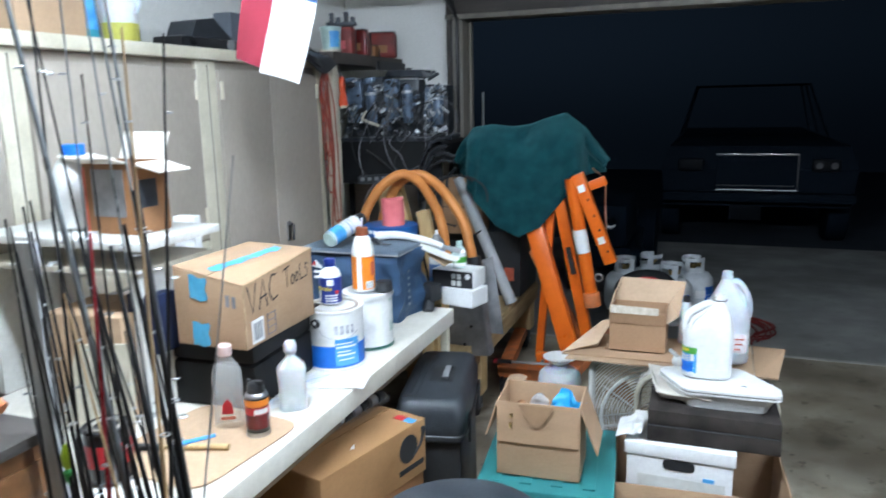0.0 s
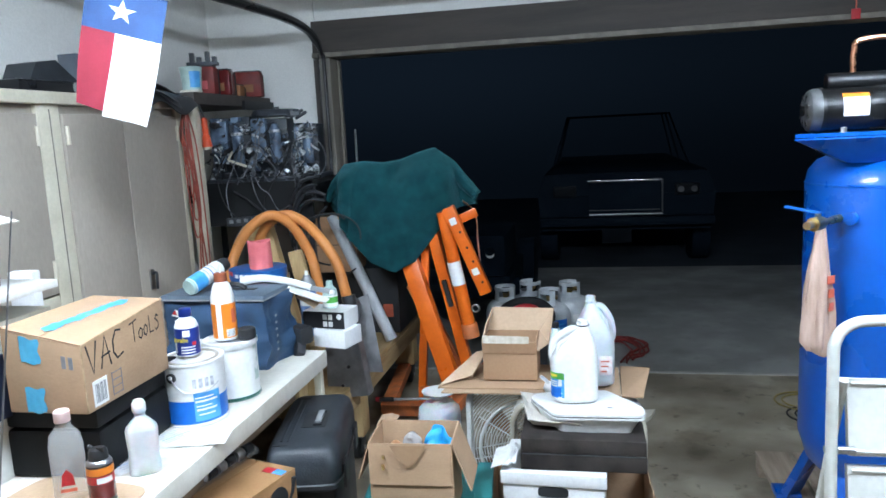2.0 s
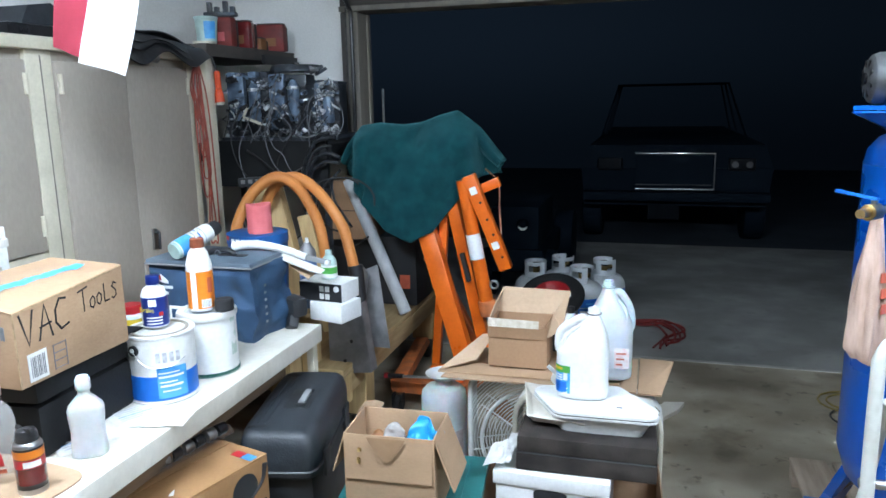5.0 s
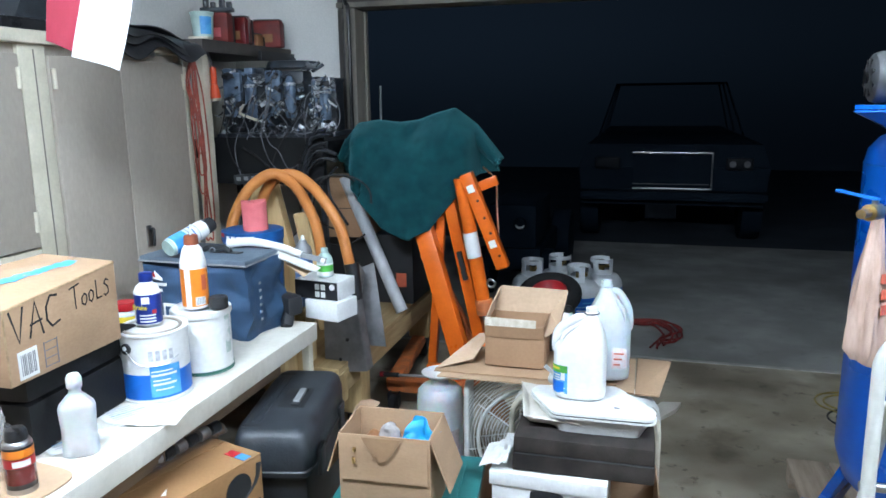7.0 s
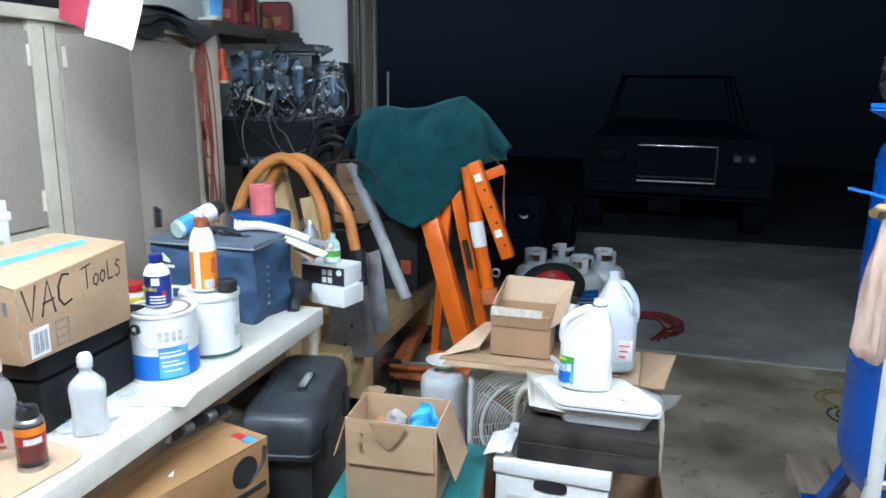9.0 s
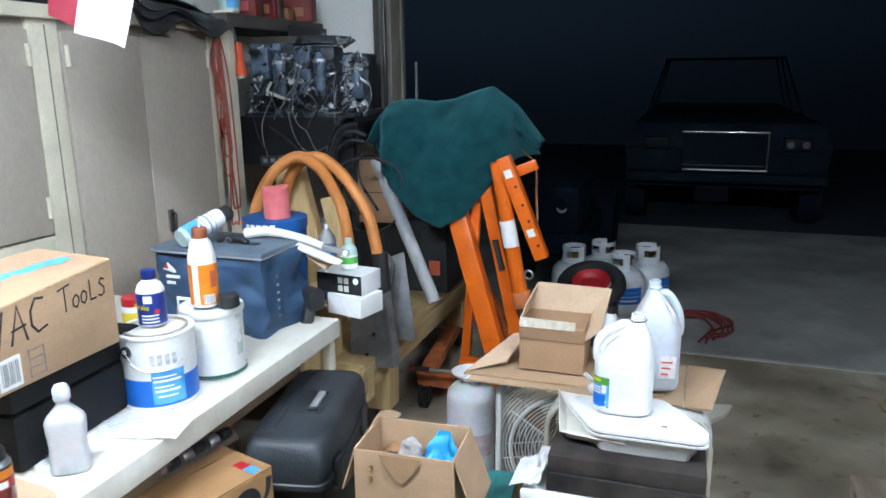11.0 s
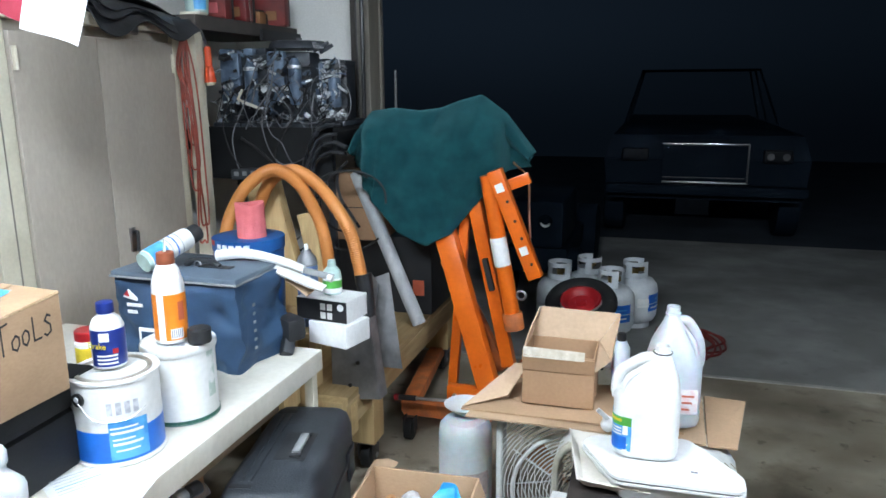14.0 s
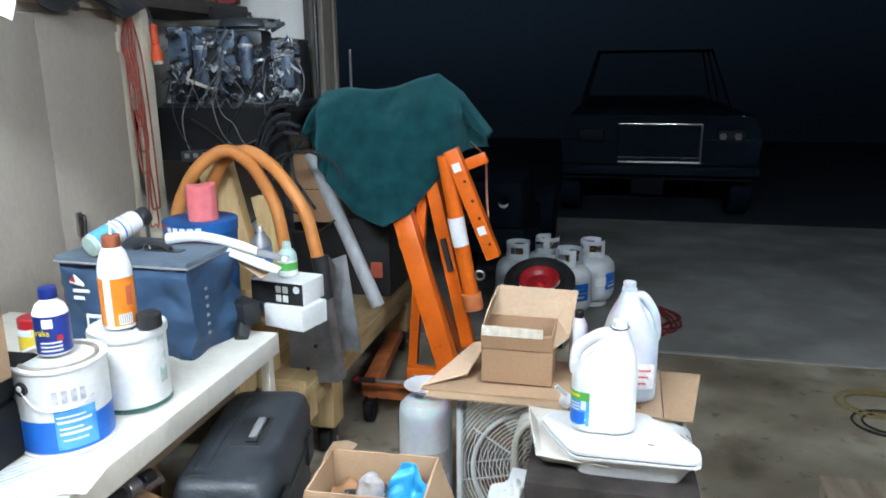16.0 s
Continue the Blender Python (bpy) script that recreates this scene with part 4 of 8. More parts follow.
for z0, y0 in ((0.79, 2.222), (0.57, 2.19), (0.345, 2.16)):
    st = part("tread", slab(B(), [(LX0 + 0.045, y0, z0), (LX1 - 0.045, y0, z0), (LX1 - 0.045, y0 + 0.040, z0 + 0.19), (LX0 + 0.045, y0 + 0.040, z0 + 0.19)], -0.022), M["fan"], lad, "white enamelled folded tread", bevel=0.008)
    for u in (0.06, 0.94):
        part("folded_lip", beam(B(), (LX0 + 0.055, y0 + 0.040 * u - 0.001, z0 + 0.19 * u), (LX1 - 0.055, y0 + 0.040 * u - 0.001, z0 + 0.19 * u), 0.006, 0.010), M["fan"], st, bevel=0.002)
    for x in (LX0, LX1):
        part("pivot", cy(B(), (x - 0.012, y0 + 0.005, z0 + 0.012), (x + 0.06 if x == LX0 else x - 0.06, y0 + 0.005, z0 + 0.012), 0.010, seg=12), M["steel"], lad)

# ---- the dark pickup outside ----
truck = thing("pickup_truck", "black pickup truck parked in the dark, its chrome trim glinting", "pickup truck")
GX = 0.53


def hull(bm, lower, upper):
    """Closed hull between two four-cornered outlines (x half width, y front, y rear, z)."""
    vs = []
    for hw, y0, y1, z in (lower, upper):
        vs.append([bm.verts.new(p) for p in ((GX - hw, y0, z), (GX + hw, y0, z), (GX + hw, y1, z), (GX - hw, y1, z))])
    bm.faces.new(vs[0][::-1])
    bm.faces.new(vs[1])
    for k in range(4):
        bm.faces.new((vs[0][k], vs[0][(k + 1) % 4], vs[1][(k + 1) % 4], vs[1][k]))
    return bm


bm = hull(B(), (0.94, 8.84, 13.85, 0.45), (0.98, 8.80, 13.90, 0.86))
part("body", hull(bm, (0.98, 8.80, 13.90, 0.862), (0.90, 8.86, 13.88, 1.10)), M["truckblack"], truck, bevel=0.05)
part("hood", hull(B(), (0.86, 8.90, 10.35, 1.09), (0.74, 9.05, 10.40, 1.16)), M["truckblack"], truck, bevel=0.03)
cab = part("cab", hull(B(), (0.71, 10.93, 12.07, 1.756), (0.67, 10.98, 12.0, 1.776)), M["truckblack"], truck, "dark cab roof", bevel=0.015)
for side in (-1, 1):
    for (hx, hy), (kx, ky) in (((0.87, 10.27), (0.69, 10.95)), ((0.87, 11.35), (0.69, 11.45)), ((0.87, 12.28), (0.69, 12.05))):
        part("pillar", beam(B(), (GX + side * hx, hy, 1.09), (GX + side * kx, ky, 1.765), 0.022, 0.03), M["truckblack"], cab)
    part("side_window", slab(B(), [(GX + side * 0.865, 10.30, 1.11), (GX + side * 0.865, 12.26, 1.11), (GX + side * 0.69, 12.04, 1.75), (GX + side * 0.69, 10.97, 1.75)], 0.006), M["truckglass"], cab)
part("windscreen", slab(B(), [(GX - 0.85, 10.27, 1.11), (GX + 0.85, 10.27, 1.11), (GX + 0.67, 10.94, 1.75), (GX - 0.67, 10.94, 1.75)], 0.006), M["truckglass"], cab)
part("rear_window", slab(B(), [(GX - 0.85, 12.28, 1.11), (GX + 0.85, 12.28, 1.11), (GX + 0.67, 12.05, 1.75), (GX - 0.67, 12.05, 1.75)], 0.006), M["truckglass"], cab)
part("grille_opening", bx(B(), GX - 0.40, GX + 0.40, 8.77, 8.81, 0.66, 1.0), M["truckblack"], truck)
part("grille_bar", bx(B(), GX - 0.41, GX + 0.40, 8.73, 8.78, 1.014, 1.027), M["chrome"], truck, "thin chrome bar", bevel=0.005)
part("grille_bar", bx(B(), GX - 0.40, GX + 0.41, 8.74, 8.78, 0.63, 0.645), M["steel"], truck, bevel=0.004)
part("grille_bar", bx(B(), GX - 0.40, GX + 0.38, 8.76, 8.78, 0.68, 0.688), M["dimsteel"], truck)
part("grille_side", bx(B(), GX + 0.395, GX + 0.41, 8.74, 8.78, 0.63, 1.02), M["dimsteel"], truck, bevel=0.004)
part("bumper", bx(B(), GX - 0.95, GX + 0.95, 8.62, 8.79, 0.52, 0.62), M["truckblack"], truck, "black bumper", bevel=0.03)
part("licence_plate", bx(B(), GX - 0.26, GX + 0.06, 8.60, 8.615, 0.335, 0.49), M["plate"], truck, "licence plate coloured near black, its number left plain", bevel=0.004)
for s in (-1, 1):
    hd = part("headlight", bx(B(), GX + s * 0.67 - 0.13, GX + s * 0.67 + 0.13, 8.735, 8.80, 0.84, 0.97), M["lens"], truck, "headlight with its glass coloured near black", bevel=0.02)
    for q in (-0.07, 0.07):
        # Left reflectors near black, right ones steel: the one-sided glint is painted in.
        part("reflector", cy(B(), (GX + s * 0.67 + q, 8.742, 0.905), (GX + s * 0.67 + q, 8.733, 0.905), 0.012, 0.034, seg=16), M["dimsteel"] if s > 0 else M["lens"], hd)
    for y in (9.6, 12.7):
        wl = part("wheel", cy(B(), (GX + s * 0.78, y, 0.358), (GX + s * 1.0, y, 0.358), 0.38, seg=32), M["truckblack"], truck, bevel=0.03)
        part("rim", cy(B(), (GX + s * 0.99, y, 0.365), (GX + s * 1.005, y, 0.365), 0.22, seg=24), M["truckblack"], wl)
# Only a lamp glint is known here; the tractor body is added behind it.
mow = thing("garden_tractor", "dark garden tractor body added round a lone lamp glint", "garden tractor")
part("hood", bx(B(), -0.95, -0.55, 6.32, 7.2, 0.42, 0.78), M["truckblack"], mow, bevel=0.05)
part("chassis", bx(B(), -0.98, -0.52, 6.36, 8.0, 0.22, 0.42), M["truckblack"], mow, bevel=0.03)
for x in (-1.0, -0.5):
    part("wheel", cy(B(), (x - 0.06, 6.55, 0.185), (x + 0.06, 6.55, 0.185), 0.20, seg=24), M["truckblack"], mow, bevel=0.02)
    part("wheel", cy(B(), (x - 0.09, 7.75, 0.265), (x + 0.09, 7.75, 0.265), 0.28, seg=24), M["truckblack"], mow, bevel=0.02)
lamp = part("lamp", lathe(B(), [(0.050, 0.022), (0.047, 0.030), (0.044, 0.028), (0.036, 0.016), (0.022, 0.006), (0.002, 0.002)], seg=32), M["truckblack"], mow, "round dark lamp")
lamp.matrix_basis = pose(-0.678, 6.318, 0.635, 90, 0, 0)
# The highlight in the lamp is built as a bright crescent.
part("rim_glint", tube(B(), [(0.036 * math.cos(radians(195 + 15 * k)), 0.036 * math.sin(radians(195 + 15 * k)), 0.034) for k in range(11)], lambda u: 0.002 + 0.009 * math.sin(math.pi * u), 8), M["chrome_s"], lamp, "chrome crescent shaped as the glint on the lamp")

tg = thing("pull_tag", "small red pull tag on a cord at the lintel", "pull tag")
part("tag", bx(B(), 1.645, 1.695, 5.070, 5.078, 2.175, 2.235), M["red"], tg, bevel=0.004)
part("cord", tube(B(), [(1.670, 5.074, 2.236), (1.670, 5.074, 2.50)], 0.004, 6), M["redprint"], tg)


# ---- cartons ----
def closed_carton(name, label, m, w, d, h, material, tape=None, group=""):
    """A shut cardboard box: body, two top flaps with a seam, and tape over it."""
    ob = thing(name, label, "cardboard box", m, group)
    part("body", bx(B(), -w / 2, w / 2, -d / 2, d / 2, 0, h - 0.004), material, ob, bevel=0.004)
    for s in (-1, 1):
        x0, x1 = sorted((s * 0.0015, s * (w / 2 - 0.001)))
        part("flap", slab(B(), [(x0, -d / 2, h - 0.003), (x1, -d / 2, h - 0.003), (x1, d / 2, h - 0.003), (x0, d / 2, h - 0.003)], 0.004), material, ob, bevel=0.001)
    if tape:
        part("tape", sheet(B(), lambda u, v: (-0.030 + 0.035 * u + (0.030 + 0.006 * math.sin(23 * u)) * v + 0.006 * noise.noise((u * 9, v * 2, 0.3)), -d / 2 + d * (0.10 + 0.80 * u) + 0.008 * noise.noise((u * 3, v * 9, 4.4)), h + 0.0026 + 0.0022 * abs(math.sin(31 * u + 5 * v))), 34, 6), tape, ob, "crinkled blue tape")
    return ob


def open_carton(name, label, m, w, d, h, material, inner, flaps, group="", base=0.0):
    """An open box: four walls and a floor; flaps are (side, reach, tilt in degrees from flat)."""
    ob = thing(name, label, "cardboard box", m, group)
    t = 0.005
    for nm, a in (("wall", (-w / 2, w / 2, -d / 2, -d / 2 + t)), ("wall", (-w / 2, w / 2, d / 2 - t, d / 2)),
                  ("wall", (-w / 2, -w / 2 + t, -d / 2 + t, d / 2 - t)), ("wall", (w / 2 - t, w / 2, -d / 2 + t, d / 2 - t))):
        part(nm, bx(B(), *a, base, h), material, ob, bevel=0.0012)
    part("bottom", bx(B(), -w / 2 + t, w / 2 - t, -d / 2 + t, d / 2 - t, base, base + t), inner, ob)
    for side, reach, tilt in flaps:
        c, s = math.cos(radians(tilt)) * reach, math.sin(radians(tilt)) * reach
        e = 0.006
        if side == "-y":
            q = [(-w / 2 + e, -d / 2, h), (w / 2 - e, -d / 2, h), (w / 2 - e, -d / 2 - c, h + s), (-w / 2 + e, -d / 2 - c, h + s)]
        elif side == "+y":
            q = [(w / 2 - e, d / 2, h), (-w / 2 + e, d / 2, h), (-w / 2 + e, d / 2 + c, h + s), (w / 2 - e, d / 2 + c, h + s)]
        elif side == "-x":
            q = [(-w / 2, d / 2 - e, h), (-w / 2, -d / 2 + e, h), (-w / 2 - c, -d / 2 + e, h + s), (-w / 2 - c, d / 2 - e, h + s)]
        else:
            q = [(w / 2, -d / 2 + e, h), (w / 2, d / 2 - e, h), (w / 2 + c, d / 2 - e, h + s), (w / 2 + c, -d / 2 + e, h + s)]
        part("flap", slab(B(), q, 0.0045), inner if tilt > -30 else material, ob, bevel=0.001)
    return ob


# ---- on the bench: the marked carton on a black case ----
case = thing("equipment_case", "plain black hard case lying on the bench", "case", pose(-1.27, 2.14, 0.776, 0, 0, 3))
part("base", bx(B(), -0.14, 0.14, -0.22, 0.22, 0, 0.135), M["matteblack"], case, bevel=0.014)
part("lid", bx(B(), -0.138, 0.138, -0.218, 0.218, 0.139, 0.207), M["matteblack"], case, bevel=0.014)
vac = closed_carton("marked_carton", "brown carton hand-marked in black, sealed with blue tape", pose(-1.205, 2.045, 0.985, 0, 0, 0.5), 0.228, 0.368, 0.215, M["card"], M["cyan"])
WORDS = [
    [(0.00, 1.0), (0.22, 0.0), (0.42, 1.0)],
    [(0.55, 0.02), (0.80, 1.0), (0.98, 0.0)], [(0.60, 0.38), (0.97, 0.42)],
    [(1.52, 0.92), (1.30, 0.98), (1.14, 0.70), (1.13, 0.32), (1.28, 0.08), (1.55, 0.16)],
    [(2.05, 0.95), (2.60, 1.02)], [(2.33, 0.98), (2.33, 0.12)],
    [(2.86, 0.55), (2.70, 0.42), (2.70, 0.20), (2.86, 0.10), (2.98, 0.26), (2.98, 0.46), (2.86, 0.55)],
    [(3.26, 0.58), (3.12, 0.46), (3.12, 0.22), (3.26, 0.12), (3.38, 0.28), (3.38, 0.48), (3.26, 0.58)],
    [(3.58, 0.85), (3.58, 0.14), (3.88, 0.14)],
    [(4.34, 0.66), (4.20, 0.74), (4.08, 0.60), (4.30, 0.40), (4.30, 0.20), (4.12, 0.12), (4.02, 0.20)],
]
HW, HD, HH = 0.114, 0.184, 0.215


def on_side(y, z, off=0.0012):
    """A place on the side of the marked carton that faces the aisle."""
    return Vector((HW + off, y, z))


for k, word in enumerate((WORDS[:4], WORDS[4:])):
    for stroke in word:
        part("marker_stroke", ribbon(B(), [stroke], 0.065, lambda u, v: on_side(-0.168 + u * 0.094 if k == 0 else 0.016 + (u - 2.05) * 0.060, 0.112 + v * (0.092 if k == 0 else 0.070) + (0.0 if k == 0 else 0.016))), M["blacki"], vac, "VAC written by hand in black marker" if k == 0 else "TOOLS written by hand in black marker")
part("barcode_label", bx(B(), HW, HW + 0.0017, -0.158, -0.102, 0.010, 0.088), M["paper"], vac, "white barcode label")
for k in range(9):
    part("barcode_line", bx(B(), HW + 0.0018, HW + 0.0022, -0.151 + 0.0049 * k, -0.151 + 0.0049 * k + (0.003 if k % 3 else 0.0018), 0.020, 0.078), M["print"], vac)
for k in range(4):
    part("print_rule", bx(B(), HW, HW + 0.0014, -0.080, -0.040, 0.016 + 0.022 * k, 0.018 + 0.022 * k), M["print"], vac)
for y in (-0.081, -0.041):
    part("print_rule", bx(B(), HW, HW + 0.0014, y, y + 0.002, 0.014, 0.086), M["print"], vac)
for x, z in ((-0.060, 0.135), (-0.060, 0.0)):
    part("tape_patch", sheet(B(), lambda u, v: (x + (0.055 + 0.004 * math.sin(9 * v)) * u, -HD - 0.0012 - 0.001 * abs(math.sin(7 * u + 4 * v)), z + 0.002 + 0.068 * v + 0.003 * math.sin(8 * u)), 8, 8), M["cyan"], vac, "blue tape patch")
for k in range(2):
    part("printed_mark", bx(B(), 0.055 + 0.02 * k, 0.067 + 0.02 * k, -HD - 0.0014, -HD - 0.0006, 0.135, 0.172), M["print"], vac)
part("top_label", bx(B(), 0.055, 0.10, 0.10, 0.15, HH + 0.0006, HH + 0.0016), M["cleartape"], vac, "small torn paper label")
part("worn_edge", tube(B(), [(HW - 0.002, -HD, HH - 0.003), (HW - 0.002, HD, HH - 0.003)], 0.0028, 6), M["flute"], vac, "scuffed upper edge")
part("worn_edge", tube(B(), [(HW - 0.002, -HD + 0.002, 0.004), (HW - 0.002, -HD + 0.002, HH - 0.004)], 0.0026, 6), M["flute"], vac, "scuffed corner")
for ob in vac.children:
    # the carton sags towards its loaded corner
    for v in ob.data.vertices:
        u, w = min(1, max(0, v.co.x / (2 * HW) + 0.5)), min(1, max(0, 0.5 - v.co.y / (2 * HD)))
        v.co.z -= 0.034 * u * w * max(0, v.co.z / HH) - 0.010 * (1 - u) * v.co.z / HH


# ---- cans and bottles ----
def paint_can(name, label, m, r, h, wall, lidmat):
    ob = thing(name, label, "paint can", m, group="paint cans on the bench")
    part("body", capped(B(), [(r - 0.004, 0.0), (r, 0.002), (r, 0.006), (r - 0.003, 0.008), (r - 0.003, h - 0.01), (r, h - 0.008), (r, h - 0.002), (r - 0.004, h), (r - 0.012, h - 0.004)], seg=48), wall, ob)
    part("lid", capped(B(), [(r - 0.016, h - 0.006), (r - 0.015, h - 0.001), (r - 0.024, h - 0.001), (r - 0.027, h - 0.005)], seg=40), lidmat, ob, "paint-crusted lid")
    return ob


can = paint_can("paint_can", "gallon paint can, white above a blue band, wire handle", pose(-1.098, 2.364, 0.776) @ Matrix.Diagonal((1.08, 1.08, 1.05, 1)), 0.093, 0.195, M["white"], M["tin"])
part("blue_band", lathe(B(), [(0.0908, 0.012), (0.0908, 0.082)], seg=48), M["bluelab"], can, "blue wrap band")
part("label_panel", arc_label(B(), 0.0913, 0.018, 0.105, -62, -12), M["bluelab_l"], can, "pale blue printed panel")
for k, (z, a0, a1) in enumerate(((0.088, -60, -25), (0.076, -60, -18), (0.062, -58, -30), (0.050, -58, -20), (0.036, -55, -25))):
    part("print_line", arc_label(B(), 0.0917, z, z + (0.006 if k % 2 else 0.004), a0, a1), M["paper"], can)
for k in range(4):
    part("print_block", arc_label(B(), 0.0913, 0.120, 0.148, -62 + 11 * k, -55 + 11 * k, seg=3), M["faint"], can, "faded print block")
ear = part("handle_ear", cy(B(), (-0.014, -0.088, 0.155), (-0.015, -0.0945, 0.155), 0.015, seg=20), M["black"], can, "round black ear of the handle")
part("ear_boss", cy(B(), (-0.015, -0.0945, 0.157), (-0.0152, -0.0965, 0.157), 0.006, seg=14), M["paper"], ear)
part("handle_wire", tube(B(), curve_pts([(-0.012, -0.096, 0.150), (0.015, -0.096, 0.120), (0.045, -0.083, 0.108), (0.078, -0.055, 0.110), (0.091, -0.02, 0.125)], 20), 0.0012, 5), M["steel"], can)
drip = part("paint_drip", arc_label(B(), 0.0918, 0.10, 0.193, -128, -112), M["faint"], can, "dried paint drip")

can2 = paint_can("paint_can", "plain white gallon paint can with a dark green foot", pose(-1.074, 2.572, 0.776), 0.092, 0.205, M["white"], M["white"])
part("foot_band", lathe(B(), [(0.0925, 0.003), (0.0912, 0.010), (0.0905, 0.014)], seg=48), mat("dark_green_paint", (0.02, 0.11, 0.08), rough=0.4, scale=20), can2, "dark green rim")
part("drip", lathe(B(), [(0.094, 0.20), (0.0945, 0.188), (0.0925, 0.183)], seg=48), M["white"], can2)
part("green_smudge", arc_label(B(), 0.0905, 0.06, 0.19, -8, 10), mat("green_smudge", (0.45, 0.55, 0.50), (0.75, 0.76, 0.75), rough=0.5, scale=40, contrast=0.9), can2)


def round_bottle(name, label, m, prof, material, cap, capprof, lab=None, labmat=None, seg=28, sy=1.0, category="bottle", group=""):
    ob = thing(name, label, category, m, group)
    part("bottle", capped(B(), prof, seg=seg, sy=sy), material, ob)
    part("cap", capped(B(), capprof, seg=20), cap, ob)
    if lab:
        part("label", lathe(B(), [(lab[0], lab[1]), (lab[0], lab[2])], seg=seg, sy=sy), labmat, ob)
    return ob


brk = round_bottle("fluid_bottle", "small white brake fluid bottle with a deep blue label", pose(-1.110, 2.372, 0.984, 0, 0, -18), [(0.034, 0), (0.037, 0.004), (0.037, 0.095), (0.030, 0.112), (0.018, 0.122), (0.016, 0.128)], M["white"], M["brakelab"], [(0.019, 0.126), (0.020, 0.128), (0.019, 0.150), (0.017, 0.151)], (0.0375, 0.006, 0.092), M["brakelab"])
for k in range(3):
    part("print_line", arc_label(B(), 0.0378, 0.012 + 0.009 * k, 0.016 + 0.009 * k, -75, -5), M["paper"], brk)
part("badge", arc_label(B(), 0.0378, 0.066, 0.086, -62, -28, seg=6), M["paper"], brk)
part("data_panel", arc_label(B(), 0.0379, 0.012, 0.046, -128, -100, seg=6), M["paper"], brk)
part("red_dot", arc_label(B(), 0.0379, 0.036, 0.048, -20, 0, seg=4), M["red"], brk)
lettering("Brake", 0.020, M["yellow"], brk, Matrix.Translation((0.0135, -0.0367, 0.056)) @ Matrix.Rotation(radians(20), 4, "Z") @ Matrix.Rotation(radians(90), 4, "X"), spread=0.0003)

jar = round_bottle("small_jar", "small pale jar with a red screw lid", pose(-1.40, 2.62, 0.776), [(0.036, 0), (0.038, 0.004), (0.038, 0.15), (0.030, 0.16)], M["milk"], M["red"], [(0.036, 0.158), (0.037, 0.16), (0.037, 0.182), (0.034, 0.185)])
part("yellow_label", lathe(B(), [(0.0385, 0.04), (0.0385, 0.14)], seg=28), M["yellow"], jar)

ob = round_bottle("glue_bottle", "tall white bottle with an orange label and brown cap", pose(-1.075, 2.552, 0.984, 0, 0, 20), [(0.036, 0), (0.040, 0.005), (0.040, 0.125), (0.039, 0.15), (0.030, 0.185), (0.022, 0.198), (0.020, 0.202)], M["white"], M["rust"], [(0.0215, 0.20), (0.0225, 0.204), (0.021, 0.228), (0.018, 0.230)], (0.0406, 0.010, 0.128), M["olabel"])
part("white_stripe", arc_label(B(), 0.0409, 0.010, 0.128, -118, -92), M["paper"], ob)
part("nozzle", tube(B(), [(0, 0, 0.23), (0.002, 0.0, 0.262)], 0.0035, 6), M["milk"], ob)
part("barcode", arc_label(B(), 0.0410, 0.014, 0.040, -75, -30, seg=8), M["paper"], ob)
for k in range(6):
    part("barcode_line", arc_label(B(), 0.0413, 0.016, 0.038, -72 + 7 * k, -69 + 7 * k, seg=2), M["print"], ob)
part("print_line", arc_label(B(), 0.0410, 0.060, 0.108, -45, -20, seg=6), M["redprint"], ob)

solo("bottle_cap", capped(B(), [(0.028, 0), (0.030, 0.003), (0.029, 0.034), (0.025, 0.037)], seg=24), M["black"], "loose black cap lying on the white paint can", "bottle cap", pose(-1.0, 2.56, 0.984))

pb = thing("squeeze_bottle", "blank frosted white plastic bottle with a screw cap", "bottle", pose(-1.035, 1.985, 0.776, 0, 0, 35))
part("bottle", prism(B(), [(0.0, 0.036, 0.026, 0, 3), (0.004, 0.041, 0.030, 0, 3.4), (0.035, 0.040, 0.029, 0, 3.4), (0.066, 0.0388, 0.0285, 0, 3), (0.098, 0.041, 0.030, 0, 3.2), (0.120, 0.042, 0.030, 0, 3), (0.130, 0.039, 0.029, 0, 2.8), (0.150, 0.022, 0.019, 0, 2.2), (0.157, 0.0145, 0.0145, 0, 2), (0.174, 0.013, 0.013, 0, 2)]), M["milk_g"], pb, smooth=50)
part("cap", capped(B(), [(0.0165, 0.170), (0.018, 0.174), (0.018, 0.194), (0.013, 0.204)], seg=18), M["milk"], pb)

sp = thing("spray_can", "small contact cleaner spray can with a black cap", "spray can", pose(-1.03, 1.802, 0.776) @ Matrix.Diagonal((1, 1, 0.93, 1)))
part("can", capped(B(), [(0.028, 0), (0.031, 0.003), (0.031, 0.12), (0.026, 0.13)], seg=28), M["blackg"], sp)
part("dark_band", lathe(B(), [(0.0314, 0.03), (0.0314, 0.07)], seg=28), M["darkred"], sp)
part("red_band", lathe(B(), [(0.0315, 0.072), (0.0315, 0.094)], seg=28), M["red"], sp)
part("yellow_band", lathe(B(), [(0.0315, 0.096), (0.0315, 0.116)], seg=28), M["olabel"], sp)
part("name_bar", arc_label(B(), 0.0318, 0.075, 0.09, -70, 0, seg=8), M["paper"], sp)
part("silver_band", lathe(B(), [(0.0315, 0.004), (0.0315, 0.018)], seg=28), M["steel"], sp)
part("shoulder", capped(B(), [(0.0305, 0.1185), (0.0305, 0.124), (0.027, 0.131), (0.022, 0.134)], seg=28), M["steel"], sp, "bare metal shoulder")
